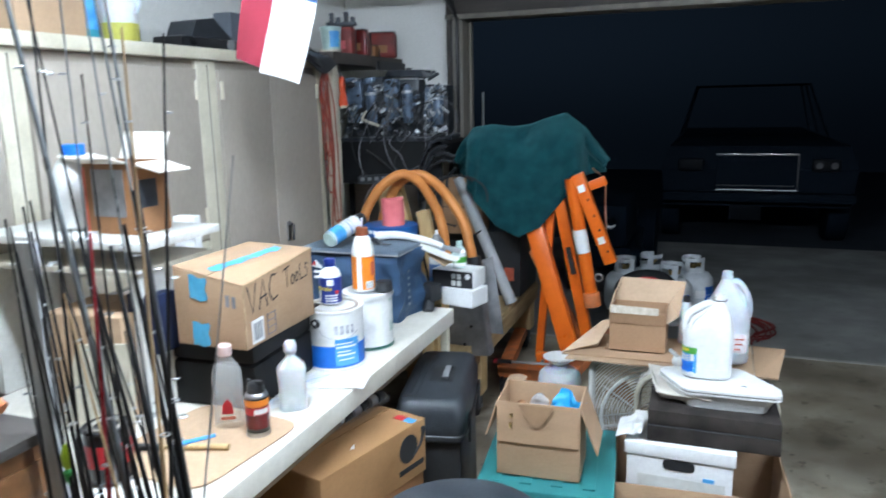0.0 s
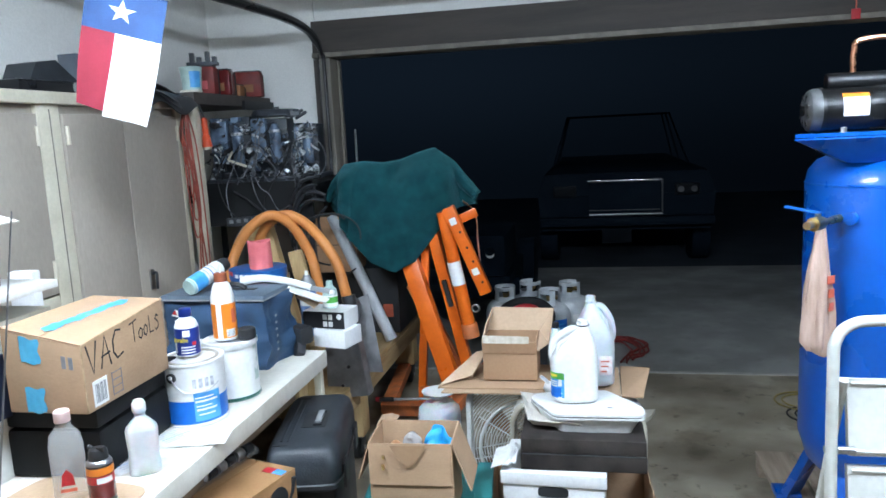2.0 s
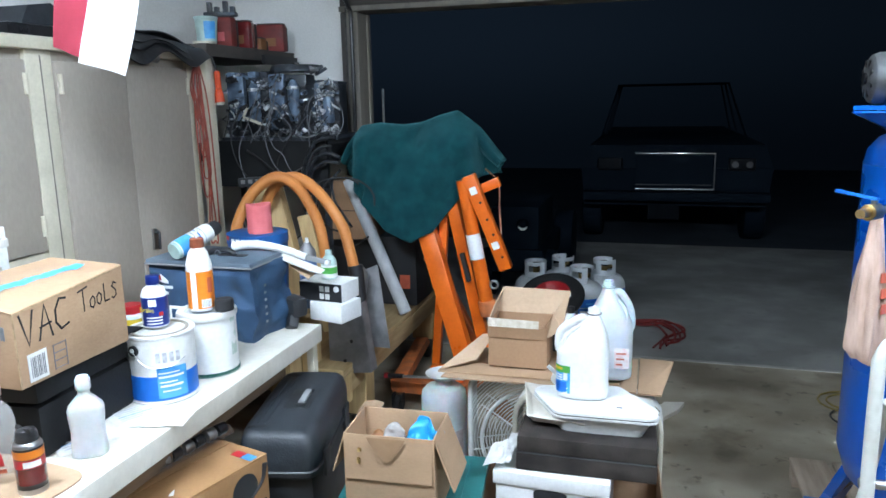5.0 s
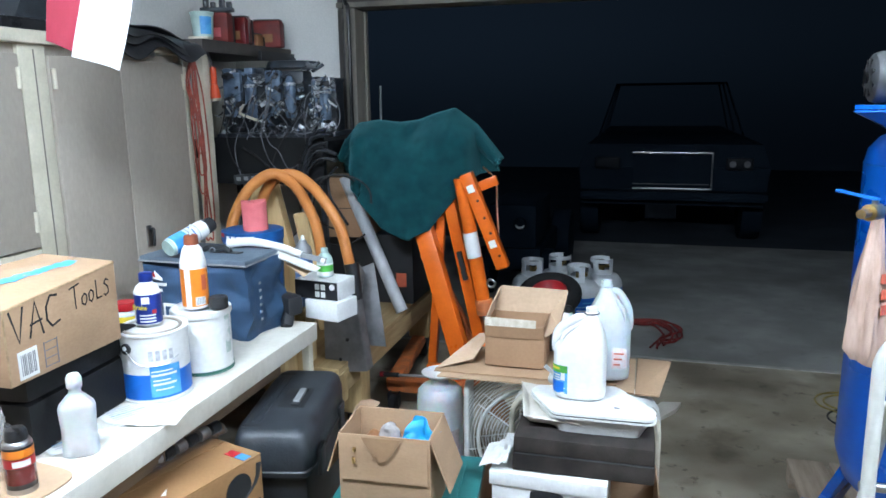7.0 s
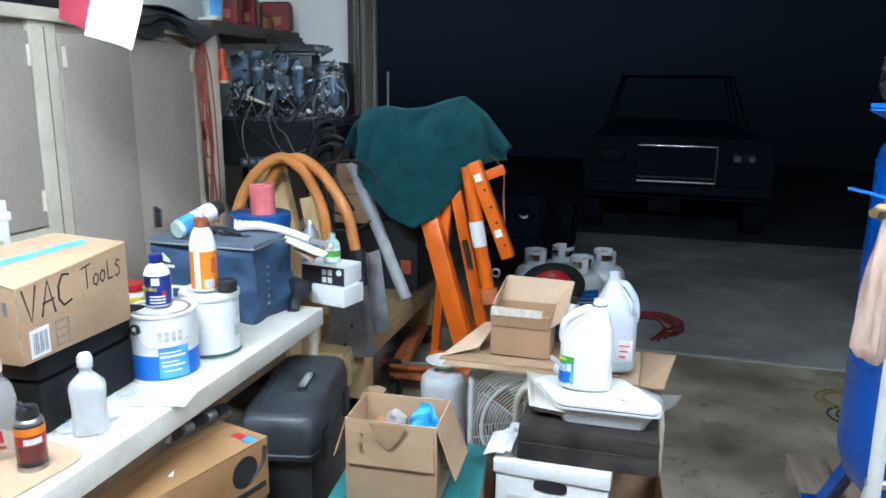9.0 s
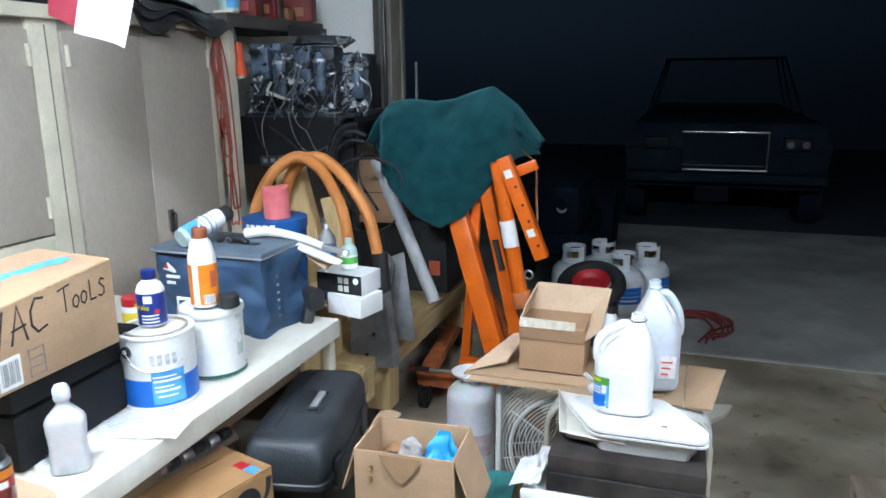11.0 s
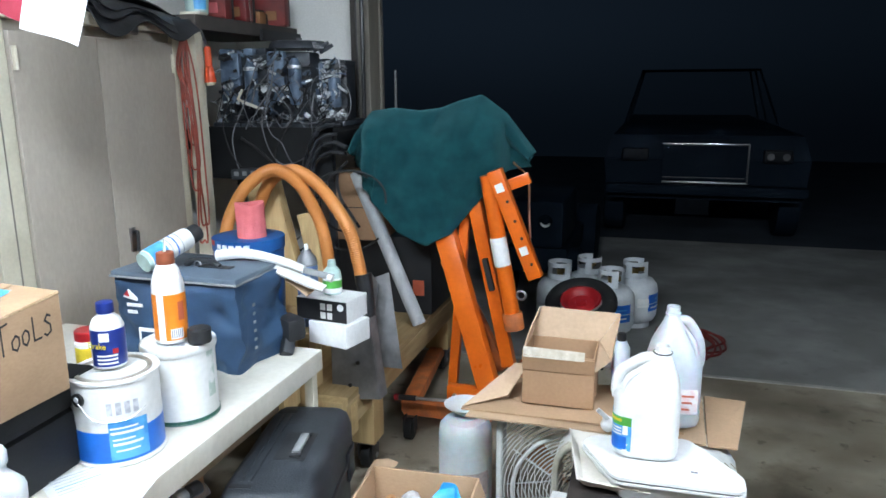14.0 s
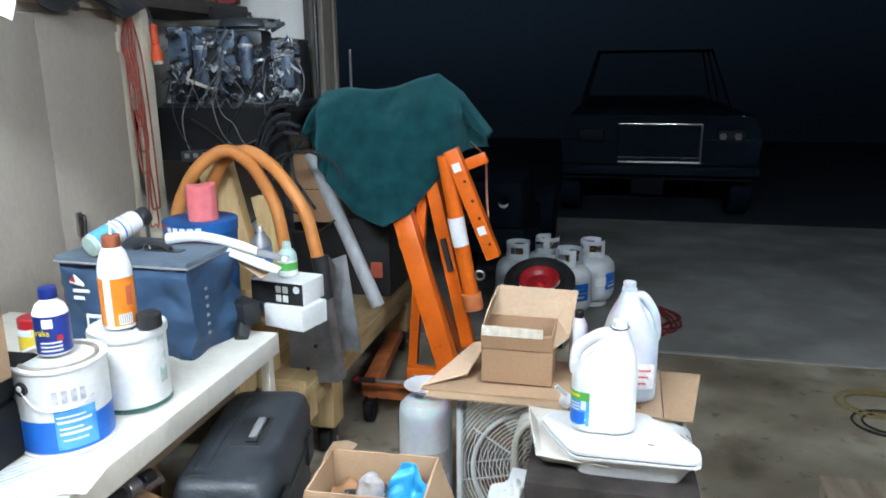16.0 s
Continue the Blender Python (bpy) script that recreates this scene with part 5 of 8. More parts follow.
cap = part("cap", capped(B(), [(0.0225, 0.132), (0.0235, 0.134), (0.0225, 0.152), (0.019, 0.160), (0.012, 0.163)], seg=24), M["black"], sp, "black trigger cap")
part("trigger", beam(B(), (0.004, -0.004, 0.160), (0.031, -0.012, 0.166), 0.012, 0.010), M["black"], cap, bevel=0.002)
part("nozzle", cy(B(), (-0.012, 0.0, 0.158), (-0.026, 0.003, 0.163), 0.006, seg=12), M["black"], cap)

cb = thing("oil_bottle", "clear plastic oil bottle with a pink cap, nearly empty", "bottle", pose(-1.135, 1.822, 0.776, 0, 0, 30) @ Matrix.Diagonal((1.04, 1.04, 1.09, 1)))
part("bottle", capped(B(), [(0.030, 0.0), (0.035, 0.006), (0.035, 0.135), (0.030, 0.160), (0.016, 0.180), (0.0145, 0.190)], seg=24, sx=1.12, sy=0.75), M["clear"], cb)
part("cap", capped(B(), [(0.0175, 0.190), (0.0185, 0.192), (0.0185, 0.214), (0.016, 0.217)], seg=18), mat("pale_pink", (0.75, 0.55, 0.52), rough=0.5, bump=0), cb, "pale pink cap")
part("emblem", slab(B(), [(-0.015, -0.0275, 0.045), (0.015, -0.0275, 0.045), (0.012, -0.0275, 0.070), (0.0, -0.0275, 0.085), (-0.012, -0.0275, 0.070)], 0.0006), M["red"], cb, "red emblem")
part("print_line", slab(B(), [(-0.018, -0.0275, 0.030), (0.018, -0.0275, 0.030), (0.018, -0.0275, 0.038), (-0.018, -0.0275, 0.038)], 0.0006), M["redprint"], cb)

bd = thing("cardboard_sheet", "flat tan cardboard sheet lying on the bench", "cardboard sheet", pose(-1.145, 1.715, 0.7765, 0, 0, -6))
part("sheet", prism(B(), [(0, 0.175, 0.20, 0, 7), (0.004, 0.175, 0.20, 0, 7)], 48), M["card_l"], bd)
br = thing("paint_brush", "paint brush with a pale wooden handle and blue tape", "paint brush", pose(-1.15, 1.66, 0.790, 0, 0, 18))
part("handle", tube(B(), curve_pts([(0.11, 0, 0), (0.06, 0, 0.001), (0.0, 0, 0.0), (-0.07, 0, 0)], 16), lambda u: 0.009 - 0.004 * u, 8), M["pine"], br)
part("bristles", beam(B(), (-0.07, 0, 0), (-0.13, 0, 0), 0.018, 0.012, up=(0, 0, 1)), M["black"], br)
part("tape", slab(B(), [(-0.03, 0.02, -0.008), (0.05, 0.075, -0.008), (0.042, 0.09, -0.008), (-0.038, 0.04, -0.008)], 0.002), M["bluelab_l"], br)
for k, (x, y, a) in enumerate(((-1.075, 2.215, 60), (-0.985, 2.20, 15), (-1.10, 2.035, 62))):
    pp = thing("paper_sheet", "crumpled white printed paper lying on the bench", "paper", pose(x, y, 0.7768 + 0.0012 * k, 0, 0, a), group="papers on the bench")
    part("sheet", sheet(B(), lambda u, v: (-0.075 + 0.15 * u, -0.055 + 0.11 * v, 0.001 + 0.006 * max(0, noise.noise((u * 3 + k * 5, v * 3, 1.3)))), 12, 10), M["paper"], pp)
    for j in range(6 if k != 1 else 0):
        part("print_line", bx(B(), -0.06, 0.01 + 0.012 * (j % 3), -0.040 + 0.014 * j, -0.0375 + 0.014 * j, 0.0072, 0.0076), M["bluelab_l"] if j == 2 else M["faint"], pp)

# ---- navy cooler bag and what lies on it ----
cool = thing("cooler_bag", "navy blue nylon cooler bag with a zipped lid", "cooler bag", pose(-1.278, 2.97, 0.776, 0, 0, -1))


def soft_box(w, d, h, bulge):
    bm = bx(B(), -w / 2, w / 2, -d / 2, d / 2, 0, h)
    bmesh.ops.subdivide_edges(bm, edges=bm.edges, cuts=22, use_grid_fill=True)
    for v in bm.verts:
        u = [v.co.x / w * 2, v.co.y / d * 2, v.co.z / h * 2 - 1]
        n = noise.noise((v.co.x * 9, v.co.y * 9, v.co.z * 9)) * 0.022 + noise.noise((v.co.x * 20 + v.co.z * 14, v.co.y * 22, v.co.z * 26 + 3)) * 0.007
        fold = abs(noise.noise((v.co.x * 5 + v.co.y * 5, v.co.z * 13, 4.2))) * 0.034 * max(0.0, 1 - u[2]) ** 0.5
        n += 0.5 * fold
        v.co.x += bulge * (1 - u[2] ** 2) * u[0] * 0.7 + n
        v.co.y += bulge * (1 - u[2] ** 2) * u[1] * (1 - u[0] ** 2) + n + 0.006 * math.sin(v.co.z * 60 + v.co.x * 20) * (1 - abs(u[0]) * 0.4) * (u[2] < 0.9)
    return bm


part("body", soft_box(0.425, 0.26, 0.275, 0.016), M["navy"], cool, smooth=60)
lidp = part("lid", bx(B(), -0.22, 0.22, -0.136, 0.136, 0.270, 0.292), M["navy_l"], cool, "faded blue lid", bevel=0.008)
part("piping", tube(B(), [(-0.221, -0.137, 0.274), (0.221, -0.137, 0.274), (0.221, 0.137, 0.274), (-0.221, 0.137, 0.274), (-0.221, -0.137, 0.274)], 0.004, 6), M["grey"], lidp)
part("strap", bx(B(), 0.02, 0.13, -0.03, 0.0, 0.2915, 0.295), M["black"], lidp)
part("handle", tube(B(), curve_pts([(-0.03, -0.02, 0.294), (0.0, -0.02, 0.309), (0.06, -0.02, 0.311), (0.09, -0.02, 0.296)], 12), 0.010, 8), M["black"], lidp)
part("buckle", tube(B(), [(0.022 + 0.012 * math.cos(a * 0.524), -0.03 - 0.004, 0.30 + 0.012 * math.sin(a * 0.524)) for a in range(8)], 0.0022, 6), M["steel"], lidp)
part("tag", bx(B(), -0.115, -0.03, -0.158, -0.152, 0.055, 0.125), M["paper"], cool, "white card tag with a dark window", bevel=0.001)
part("tag_window", bx(B(), -0.105, -0.05, -0.1595, -0.1575, 0.065, 0.115), M["navy"], cool)
part("badge", slab(B(), [(-0.17, -0.147, 0.215), (-0.12, -0.147, 0.205), (-0.12, -0.147, 0.215), (-0.15, -0.147, 0.24)], -0.003), M["paper"], cool, "white and red badge")
part("badge_red", slab(B(), [(-0.165, -0.150, 0.222), (-0.145, -0.150, 0.218), (-0.15, -0.150, 0.238)], -0.002), M["red"], cool)
for k, w in enumerate((0.055, 0.035)):
    part("name_bar", bx(B(), -0.155, -0.155 + w, -0.151, -0.148, 0.188 - 0.022 * k, 0.198 - 0.022 * k), M["paper"], cool)
part("patch", cy(B(), (0.09, -0.146, 0.05), (0.09, -0.150, 0.05), 0.014, seg=16), M["grey"], cool)
for k in range(6):
    part("lace", bx(B(), 0.2285, 0.231, -0.07, -0.058, 0.06 + 0.027 * k, 0.068 + 0.027 * k), M["grey"], cool)

tb = thing("tube_bottle", "pale blue and white spray bottle lying on the cooler bag", "bottle", pose(-1.358, 2.83, 1.106))
TB0, TB1 = Vector((0, 0, 0)), Vector((0.042, 0.150, 0.045))
part("bottle", cy(B(), TB0, TB1, 0.034, seg=24), M["white"], tb, bevel=0.008)
part("blue_wrap", cy(B(), TB0.lerp(TB1, 0.03), TB0.lerp(TB1, 0.40), 0.0347, seg=24, caps=False), M["bluelab_l"], tb)
part("mouth", cy(B(), TB0.lerp(TB1, -0.06), TB0.lerp(TB1, 0.01), 0.030, 0.032, seg=24), M["palegreen"], tb)
for k in range(3):
    part("print_ring", cy(B(), TB0.lerp(TB1, 0.46 + 0.12 * k), TB0.lerp(TB1, 0.49 + 0.12 * k), 0.0345, seg=24, caps=False), M["bluelab"] if k == 1 else M["faint"], tb)
part("cap", cy(B(), TB1, TB0.lerp(TB1, 1.26), 0.030, 0.027, seg=20), M["black"], tb, bevel=0.004)

sc = thing("brush_scraper", "white long-handled brush lying across the bag", "brush", pose(0, 0, 0))
part("handle", tube(B(), curve_pts([(-1.25, 3.03, 1.085), (-1.16, 3.05, 1.092), (-1.05, 3.06, 1.075), (-0.96, 3.06, 1.05)], 24), lambda u: 0.018 - 0.005 * u, 10), M["white"], sc)
part("shaft", beam(B(), (-0.98, 3.06, 1.052), (-0.865, 3.07, 1.028), 0.020, 0.012), M["grey"], sc, bevel=0.003)
part("ferrule", cy(B(), (-0.875, 3.05, 1.033), (-0.86, 3.05, 1.029), 0.011, seg=12), M["white"], sc)
part("blade", slab(B(), [(-1.06, 3.03, 1.045), (-0.93, 3.03, 1.0), (-0.895, 3.04, 0.99), (-0.885, 3.06, 1.0), (-1.06, 3.07, 1.058)], 0.005), M["fan"], sc, bevel=0.002)
part("card_piece", slab(B(), [(-1.03, 3.06, 1.01), (-0.95, 3.05, 0.965), (-0.93, 3.08, 0.985), (-1.0, 3.1, 1.03)], 0.004), M["card_l"], sc)

# small printed white cartons at the bench end
wb = thing("printed_carton", "small white carton with a black printed side", "carton", pose(-0.943, 3.222, 0.8505, 0, 0, -8))
part("body", bx(B(), -0.10, 0.095, -0.065, 0.065, 0, 0.075), M["paper"], wb, bevel=0.002)
part("black_side", bx(B(), -0.099, 0.094, -0.0675, -0.0652, 0.002, 0.073), M["blackg"], wb, "black printed side")
for k in range(4):
    part("icon", bx(B(), -0.005 + 0.026 * (k % 2), 0.014 + 0.026 * (k % 2), -0.0690, -0.0676, 0.010 + 0.030 * (k // 2), 0.032 + 0.030 * (k // 2)), M["fan"], wb)
part("icon_round", cy(B(), (0.072, -0.0695, 0.054), (0.072, -0.0676, 0.054), 0.012, seg=16), M["paper"], wb)
wb2 = thing("white_carton", "plain small white carton overhanging the bench end", "carton", pose(-0.912, 3.20, 0.7735, 0, 0, -14))
part("body", bx(B(), -0.0775, 0.0775, -0.065, 0.065, 0, 0.0755), M["paper"], wb2, bevel=0.002)
dev = thing("hand_tool", "black plastic hand tool with a trigger grip", "hand tool", pose(-1.030, 3.075, 0.776, 0, 0, -30))
part("head", bx(B(), -0.06, 0.05, -0.035, 0.035, 0.035, 0.112), M["black"], dev, bevel=0.02)
part("grip", beam(B(), (0.0, 0.0, 0.06), (0.045, -0.045, 0.0), 0.045, 0.04), M["black"], dev, bevel=0.012)
part("cap", cy(B(), (-0.07, 0.0, 0.075), (-0.05, 0, 0.075), 0.028, seg=16), M["charcoal"], dev)

bl = round_bottle("aerosol_can", "pale blue and silver aerosol can without a lid", pose(-1.088, 3.33, 0.7725) @ Matrix.Diagonal((1.03, 1.03, 1.55, 1)), [(0.033, 0), (0.036, 0.004), (0.036, 0.138), (0.034, 0.142)], mat("pale_blue_tin", (0.16, 0.26, 0.46), (0.11, 0.18, 0.36), rough=0.32, metal=0.3, scale=30, bump=0.03), M["white"], [(0.007, 0.176), (0.0075, 0.178), (0.007, 0.190), (0.005, 0.191)])
part("dome", capped(B(), [(0.0345, 0.1425), (0.036, 0.146), (0.031, 0.160), (0.018, 0.170), (0.014, 0.178)], seg=28), M["galv"], bl, "bare metal dome")
part("print_band", arc_label(B(), 0.0364, 0.030, 0.052, -150, -40), M["bluelab_l"], bl)
part("title_band", arc_label(B(), 0.0364, 0.092, 0.122, -140, -50), M["fan"], bl)
gb = round_bottle("dish_soap_bottle", "pale green bottle with a green and white label", pose(-0.948, 3.235, 0.9262) @ Matrix.Diagonal((1, 1, 0.82, 1)), [(0.029, 0), (0.032, 0.004), (0.032, 0.070), (0.029, 0.094), (0.020, 0.108), (0.015, 0.114)], M["palegreen"], M["palegreen"], [(0.013, 0.112), (0.015, 0.114), (0.013, 0.140), (0.008, 0.142)], (0.0324, 0.008, 0.068), M["paper"])
part("green_band", lathe(B(), [(0.0327, 0.028), (0.0327, 0.060)], seg=28), M["green"], gb)
crate = thing("timber_crate", "rough pine crate standing on the cart behind the bench", "crate", pose(-1.30, 3.42, 0.462))
part("box", bx(B(), -0.16, 0.16, -0.24, 0.10, 0, 0.31), M["pine"], crate, bevel=0.004)
part("loose_board", bx(B(), 0.165, 0.40, -0.19, 0.0, 0.29, 0.31), M["pine_h"], crate, bevel=0.002)
part("loose_board_leg", bx(B(), 0.165, 0.21, -0.10, -0.06, 0.0, 0.289), M["pine"], crate)
tub = thing("wipes_tub", "round blue tub of wipes with a printed rim", "tub", pose(-1.322, 3.34, 0.774) @ Matrix.Diagonal((1.07, 1.07, 1, 1)))
part("body", capped(B(), [(0.105, 0), (0.110, 0.005), (0.116, 0.265), (0.120, 0.27), (0.120, 0.310), (0.112, 0.313)], seg=40), M["bluetub"], tub)
for k in range(5):
    part("print_bar", arc_label(B(), 0.1208, 0.284, 0.300, -115 + 12 * k, -106 + 12 * k, seg=3), M["paper"], tub)
part("red_mark", arc_label(B(), 0.1208, 0.292, 0.310, -140, -122, seg=4), M["red"], tub)


def rag_roll(u, v):
    a = u * 2 * math.pi
    r = 0.051 * (1 + 0.025 * math.sin(3 * a + 4 * v) + 0.02 * math.sin(11 * a) + 0.02 * noise.noise((math.cos(a), math.sin(a), v * 6)))
    if v > 0.86:
        r *= 1 - (v - 0.86) * 6.8
    return r * math.cos(a), r * math.sin(a), min(v / 0.86, 1) * (0.122 + 0.004 * math.sin(2 * a)) - 0.012 * max(0, v - 0.86) * 7


rag = thing("rag_roll", "pinkish red rolled shop rag on the blue tub", "rag", pose(-1.296, 3.32, 1.087))
part("cloth", sheet(B(), rag_roll, 48, 22), M["pink"], rag, smooth=70)


# ---- behind the bench: hose, plank, pipe and sheet metal on the cart ----
hz = thing("vacuum_hose", "orange corrugated vacuum hose looped in two arches", "hose")
p1 = curve_pts([(-1.66, 3.66, 0.84), (-1.652, 3.68, 0.96), (-1.611, 3.68, 1.084), (-1.527, 3.68, 1.208), (-1.404, 3.68, 1.281), (-1.306, 3.69, 1.239), (-1.24, 3.70, 1.135), (-1.201, 3.71, 1.017), (-1.18, 3.72, 0.80)], 300)
part("arch", tube(B(), p1, 0.0265, 14, ribs=0.06), M["hose"], hz)
p2 = curve_pts([(-1.60, 3.80, 0.80), (-1.58, 3.80, 1.00), (-1.50, 3.77, 1.17), (-1.42, 3.74, 1.250), (-1.333, 3.72, 1.277), (-1.25, 3.70, 1.252), (-1.17, 3.69, 1.185), (-1.078, 3.68, 1.055), (-1.043, 3.68, 0.925), (-1.030, 3.68, 0.86)], 300)
part("arch", tube(B(), p2, 0.0265, 14, ribs=0.06), M["hose"], hz)
part("cuff", tube(B(), [(-1.024, 3.68, 0.875), (-1.012, 3.675, 0.80), (-0.99, 3.66, 0.66), (-0.98, 3.65, 0.50)], lambda u: 0.036 - 0.012 * u, 14), M["black"], hz, "black rubber cuff")
off = thing("timber_offcut", "wide split pine block leaning behind the hose", "timber", group="timber offcuts")
part("block", beam(B(), (-1.565, 3.88, 1.205), (-1.385, 3.86, 0.467), 0.150, 0.06), M["pine"], off, bevel=0.006)
part("crack", tube(B(), curve_pts([(-1.575, 3.848, 1.000), (-1.535, 3.8475, 1.012), (-1.495, 3.8475, 1.022), (-1.445, 3.848, 1.042)], 14), lambda u: 0.0035 - 0.002 * u, 6), M["blacki"], off, "dark split")
solo("timber_offcut", beam(B(), (-1.40, 3.95, 1.06), (-1.27, 3.92, 0.467), 0.075, 0.04), M["pine"], "narrow pine offcut leaning behind the hose", "timber", group="timber offcuts", bevel=0.004)
solo("storm_pipe", cy(B(), (-1.330, 4.36, 1.195), (-0.985, 4.27, 0.476), 0.034, seg=24), M["pvc"], "grey pipe leaning in the corner", "pipe")
s1 = thing("metal_sheet", "bent galvanised metal sheet leaning on the cart", "metal sheet", group="metal sheets")
part("plate", slab(B(), [(-1.10, 3.52, 0.40), (-0.90, 3.52, 0.42), (-0.955, 3.56, 0.73), (-1.115, 3.56, 0.70)], 0.004), M["galv"], s1, bevel=0.001)
for q in ((-1.02, 3.512, 0.47), (-0.99, 3.525, 0.56)):
    part("rivet", cy(B(), q, (q[0], q[1] - 0.006, q[2]), 0.008, seg=10), M["black"], s1)
part("flange", slab(B(), [(-0.90, 3.52, 0.42), (-0.895, 3.58, 0.42), (-0.95, 3.61, 0.73), (-0.955, 3.56, 0.73)], 0.003), M["galv"], s1)
s2 = thing("metal_sheet", "narrow galvanised metal panel leaning on the cart", "metal sheet", group="metal sheets")
part("plate", slab(B(), [(-0.985, 3.74, 0.462), (-0.885, 3.74, 0.462), (-0.965, 3.82, 0.85), (-1.04, 3.82, 0.82)], 0.005), M["galv"], s2, bevel=0.001)
part("bracket", slab(B(), [(-1.03, 3.735, 0.74), (-1.0, 3.735, 0.70), (-0.985, 3.75, 0.82), (-1.02, 3.77, 0.85)], 0.006), M["steel"], s2)
# Plain black box added in place of unclear dark clutter.
jb = thing("dark_box", "black box standing in for dark clutter on the cart", "box", pose(-1.32, 4.60, 0.462))
part("body", bx(B(), -0.35, 0.34, -0.14, 0.30, 0, 0.40), M["black"], jb, bevel=0.01)
part("decal", bx(B(), 0.24, 0.30, -0.143, -0.1405, 0.10, 0.18), M["redprint"], jb, "small red decal")
tanbox = closed_carton("tan_carton", "scuffed tan carton on the black box behind the hose", pose(-1.335, 4.46, 0.8625, 0, 0, 6), 0.27, 0.24, 0.33, M["card_d2"])
part("kerf", bx(B(), -0.12, 0.08, -0.1215, -0.1202, 0.16, 0.164), M["blacki"], tanbox, "dark slit across the side")

# engine rack in the corner
rack = thing("steel_rack", "black steel rack holding old outboard engines", "rack")
for x, y in ((-2.18, 4.12), (-1.44, 4.32), (-1.44, 4.98), (-2.36, 4.98)):
    part("post", bx(B(), x - 0.015, x + 0.015, y - 0.015, y + 0.015, 0.0 if x < -2.1 else 0.462, 1.40), M["engine_k"], rack)
part("tray", bx(B(), -2.26, -1.37, 4.24, 5.0, 1.30, 1.40), M["matteblack"], rack, "black steel tray", bevel=0.01)
part("apron", slab(B(), [(-2.05, 4.20, 1.17), (-1.37, 4.20, 1.17), (-1.37, 4.20, 1.42), (-2.05, 4.20, 1.42)], 0.02), M["matteblack"], rack, "black front apron", bevel=0.004)
wp = structure("corner_post", bx(B(), -2.02, -1.955, 4.03, 4.09, 0.0, 1.86), M["cream"], "whitish timber post at the cupboard end", "post", bevel=0.004)


def outboard(label, x, y, w, h, seed, alloy, wheel):
    """An uncowled engine: dark block and covers, a flywheel, rows of small castings, pipes, bolts, looms."""
    rnd = random.Random(seed)
    ob = thing("outboard_engine", label, "outboard engine", pose(x, y, 1.402, 0, 0, rnd.uniform(4, 12)), group="outboard engines on the rack")
    part("cowl_base", bx(B(), -w * 0.52, w * 0.52, -0.13, 0.24, 0.0, 0.03), M["engine_k"], ob, bevel=0.01)
    part("block", bx(B(), -w * 0.45, w * 0.45, -0.03, 0.12, 0.03, h * 0.92), M["engine_k"], ob, "black cast block", bevel=0.015)
    part("side_cover", bx(B(), -w * 0.42, -w * 0.04, -0.075, -0.03, h * 0.30, h * 0.93), M["engine"], ob, "blue-grey side cover", bevel=0.015)
    if wheel:
        part("flywheel", cy(B(), (0.03, 0.03, h * 0.95), (0.03, 0.03, h * 1.05), w * 0.62, w * 0.55, seg=32), M["engine_k"], ob, "black flywheel", bevel=0.01)
        part("flywheel_nut", cy(B(), (0.03, 0.03, h * 1.05), (0.03, 0.03, h * 1.09), 0.02, seg=6), M["dimsteel"], ob)
        for k in range(5):
            part("arm", beam(B(), (0.05 + 0.03 * k, -0.08 + 0.01 * k, h * (0.98 - 0.02 * k)), (0.16 + 0.02 * k, -0.05, h * (1.02 - 0.03 * (k % 3))), 0.018, 0.016), M["engine_k"], ob, bevel=0.004)
    else:
        for k in range(4):
            part("cover", bx(B(), -w * 0.45 + w * 0.23 * k, -w * 0.26 + w * 0.23 * k, -0.05 + 0.015 * (k % 2), 0.15, h * 0.90, h * (0.96 + 0.05 * rnd.random())), M["engine_k"] if k % 2 else M["engine"], ob, bevel=0.012)
    sm = part("starter", capped(B(), [(0.028, 0.0), (0.033, 0.01), (0.033, h * 0.46), (0.027, h * 0.50), (0.014, h * 0.56)], seg=20, c=(w * 0.20, -0.085)), M["engine"], ob, "upright blue-grey starter motor")
    sm.location = (0, 0, h * 0.28)
    part("clamp", lathe(B(), [(0.034, h * 0.43), (0.0365, h * 0.435), (0.0365, h * 0.47), (0.034, h * 0.475)], seg=20, c=(w * 0.20, -0.085)), M["engine_s"], sm, "bare alloy clamp")
    for k in range(5):
        z = h * (0.10 + 0.16 * k)
        part("fin", bx(B(), w * 0.30, w * 0.47, -0.07, 0.02, z, z + 0.012), M["dimsteel"], ob)
    n = 64 if alloy < 0.5 else 90
    for k in range(n):
        px, pz = rnd.uniform(-w * 0.46, w * 0.46), 0.03 + (h * 0.86) * rnd.random() ** (1.2 if alloy < 0.5 else 0.9)
        s = rnd.uniform(0.006, 0.016)
        py = -0.075 - rnd.uniform(0.0, 0.055)
        mm = M["engine_s"] if rnd.random() < alloy else rnd.choice((M["engine"], M["engine_k"], M["dimsteel"]))
        kind = k % 4
        if kind == 0:
            rot = Matrix.Translation((px, py, pz)) @ Matrix.Rotation(rnd.uniform(-0.7, 0.7), 4, "Y") @ Matrix.Rotation(rnd.uniform(-0.6, 0.6), 4, "X")
            part("casting", bx(B(), -s * 1.2, s * 1.2, -s, 0.05, -s * 0.8, s * 0.8, rot), mm, ob, bevel=0.003)
        elif kind == 1:
            part("fitting", cy(B(), (px, py, pz), (px + rnd.uniform(-0.01, 0.01), -0.03, pz + rnd.uniform(-0.02, 0.02)), s * 0.55, s * 0.8, seg=10), mm, ob, bevel=0.002)
        elif kind == 2:
            a = Vector((px, py, pz))
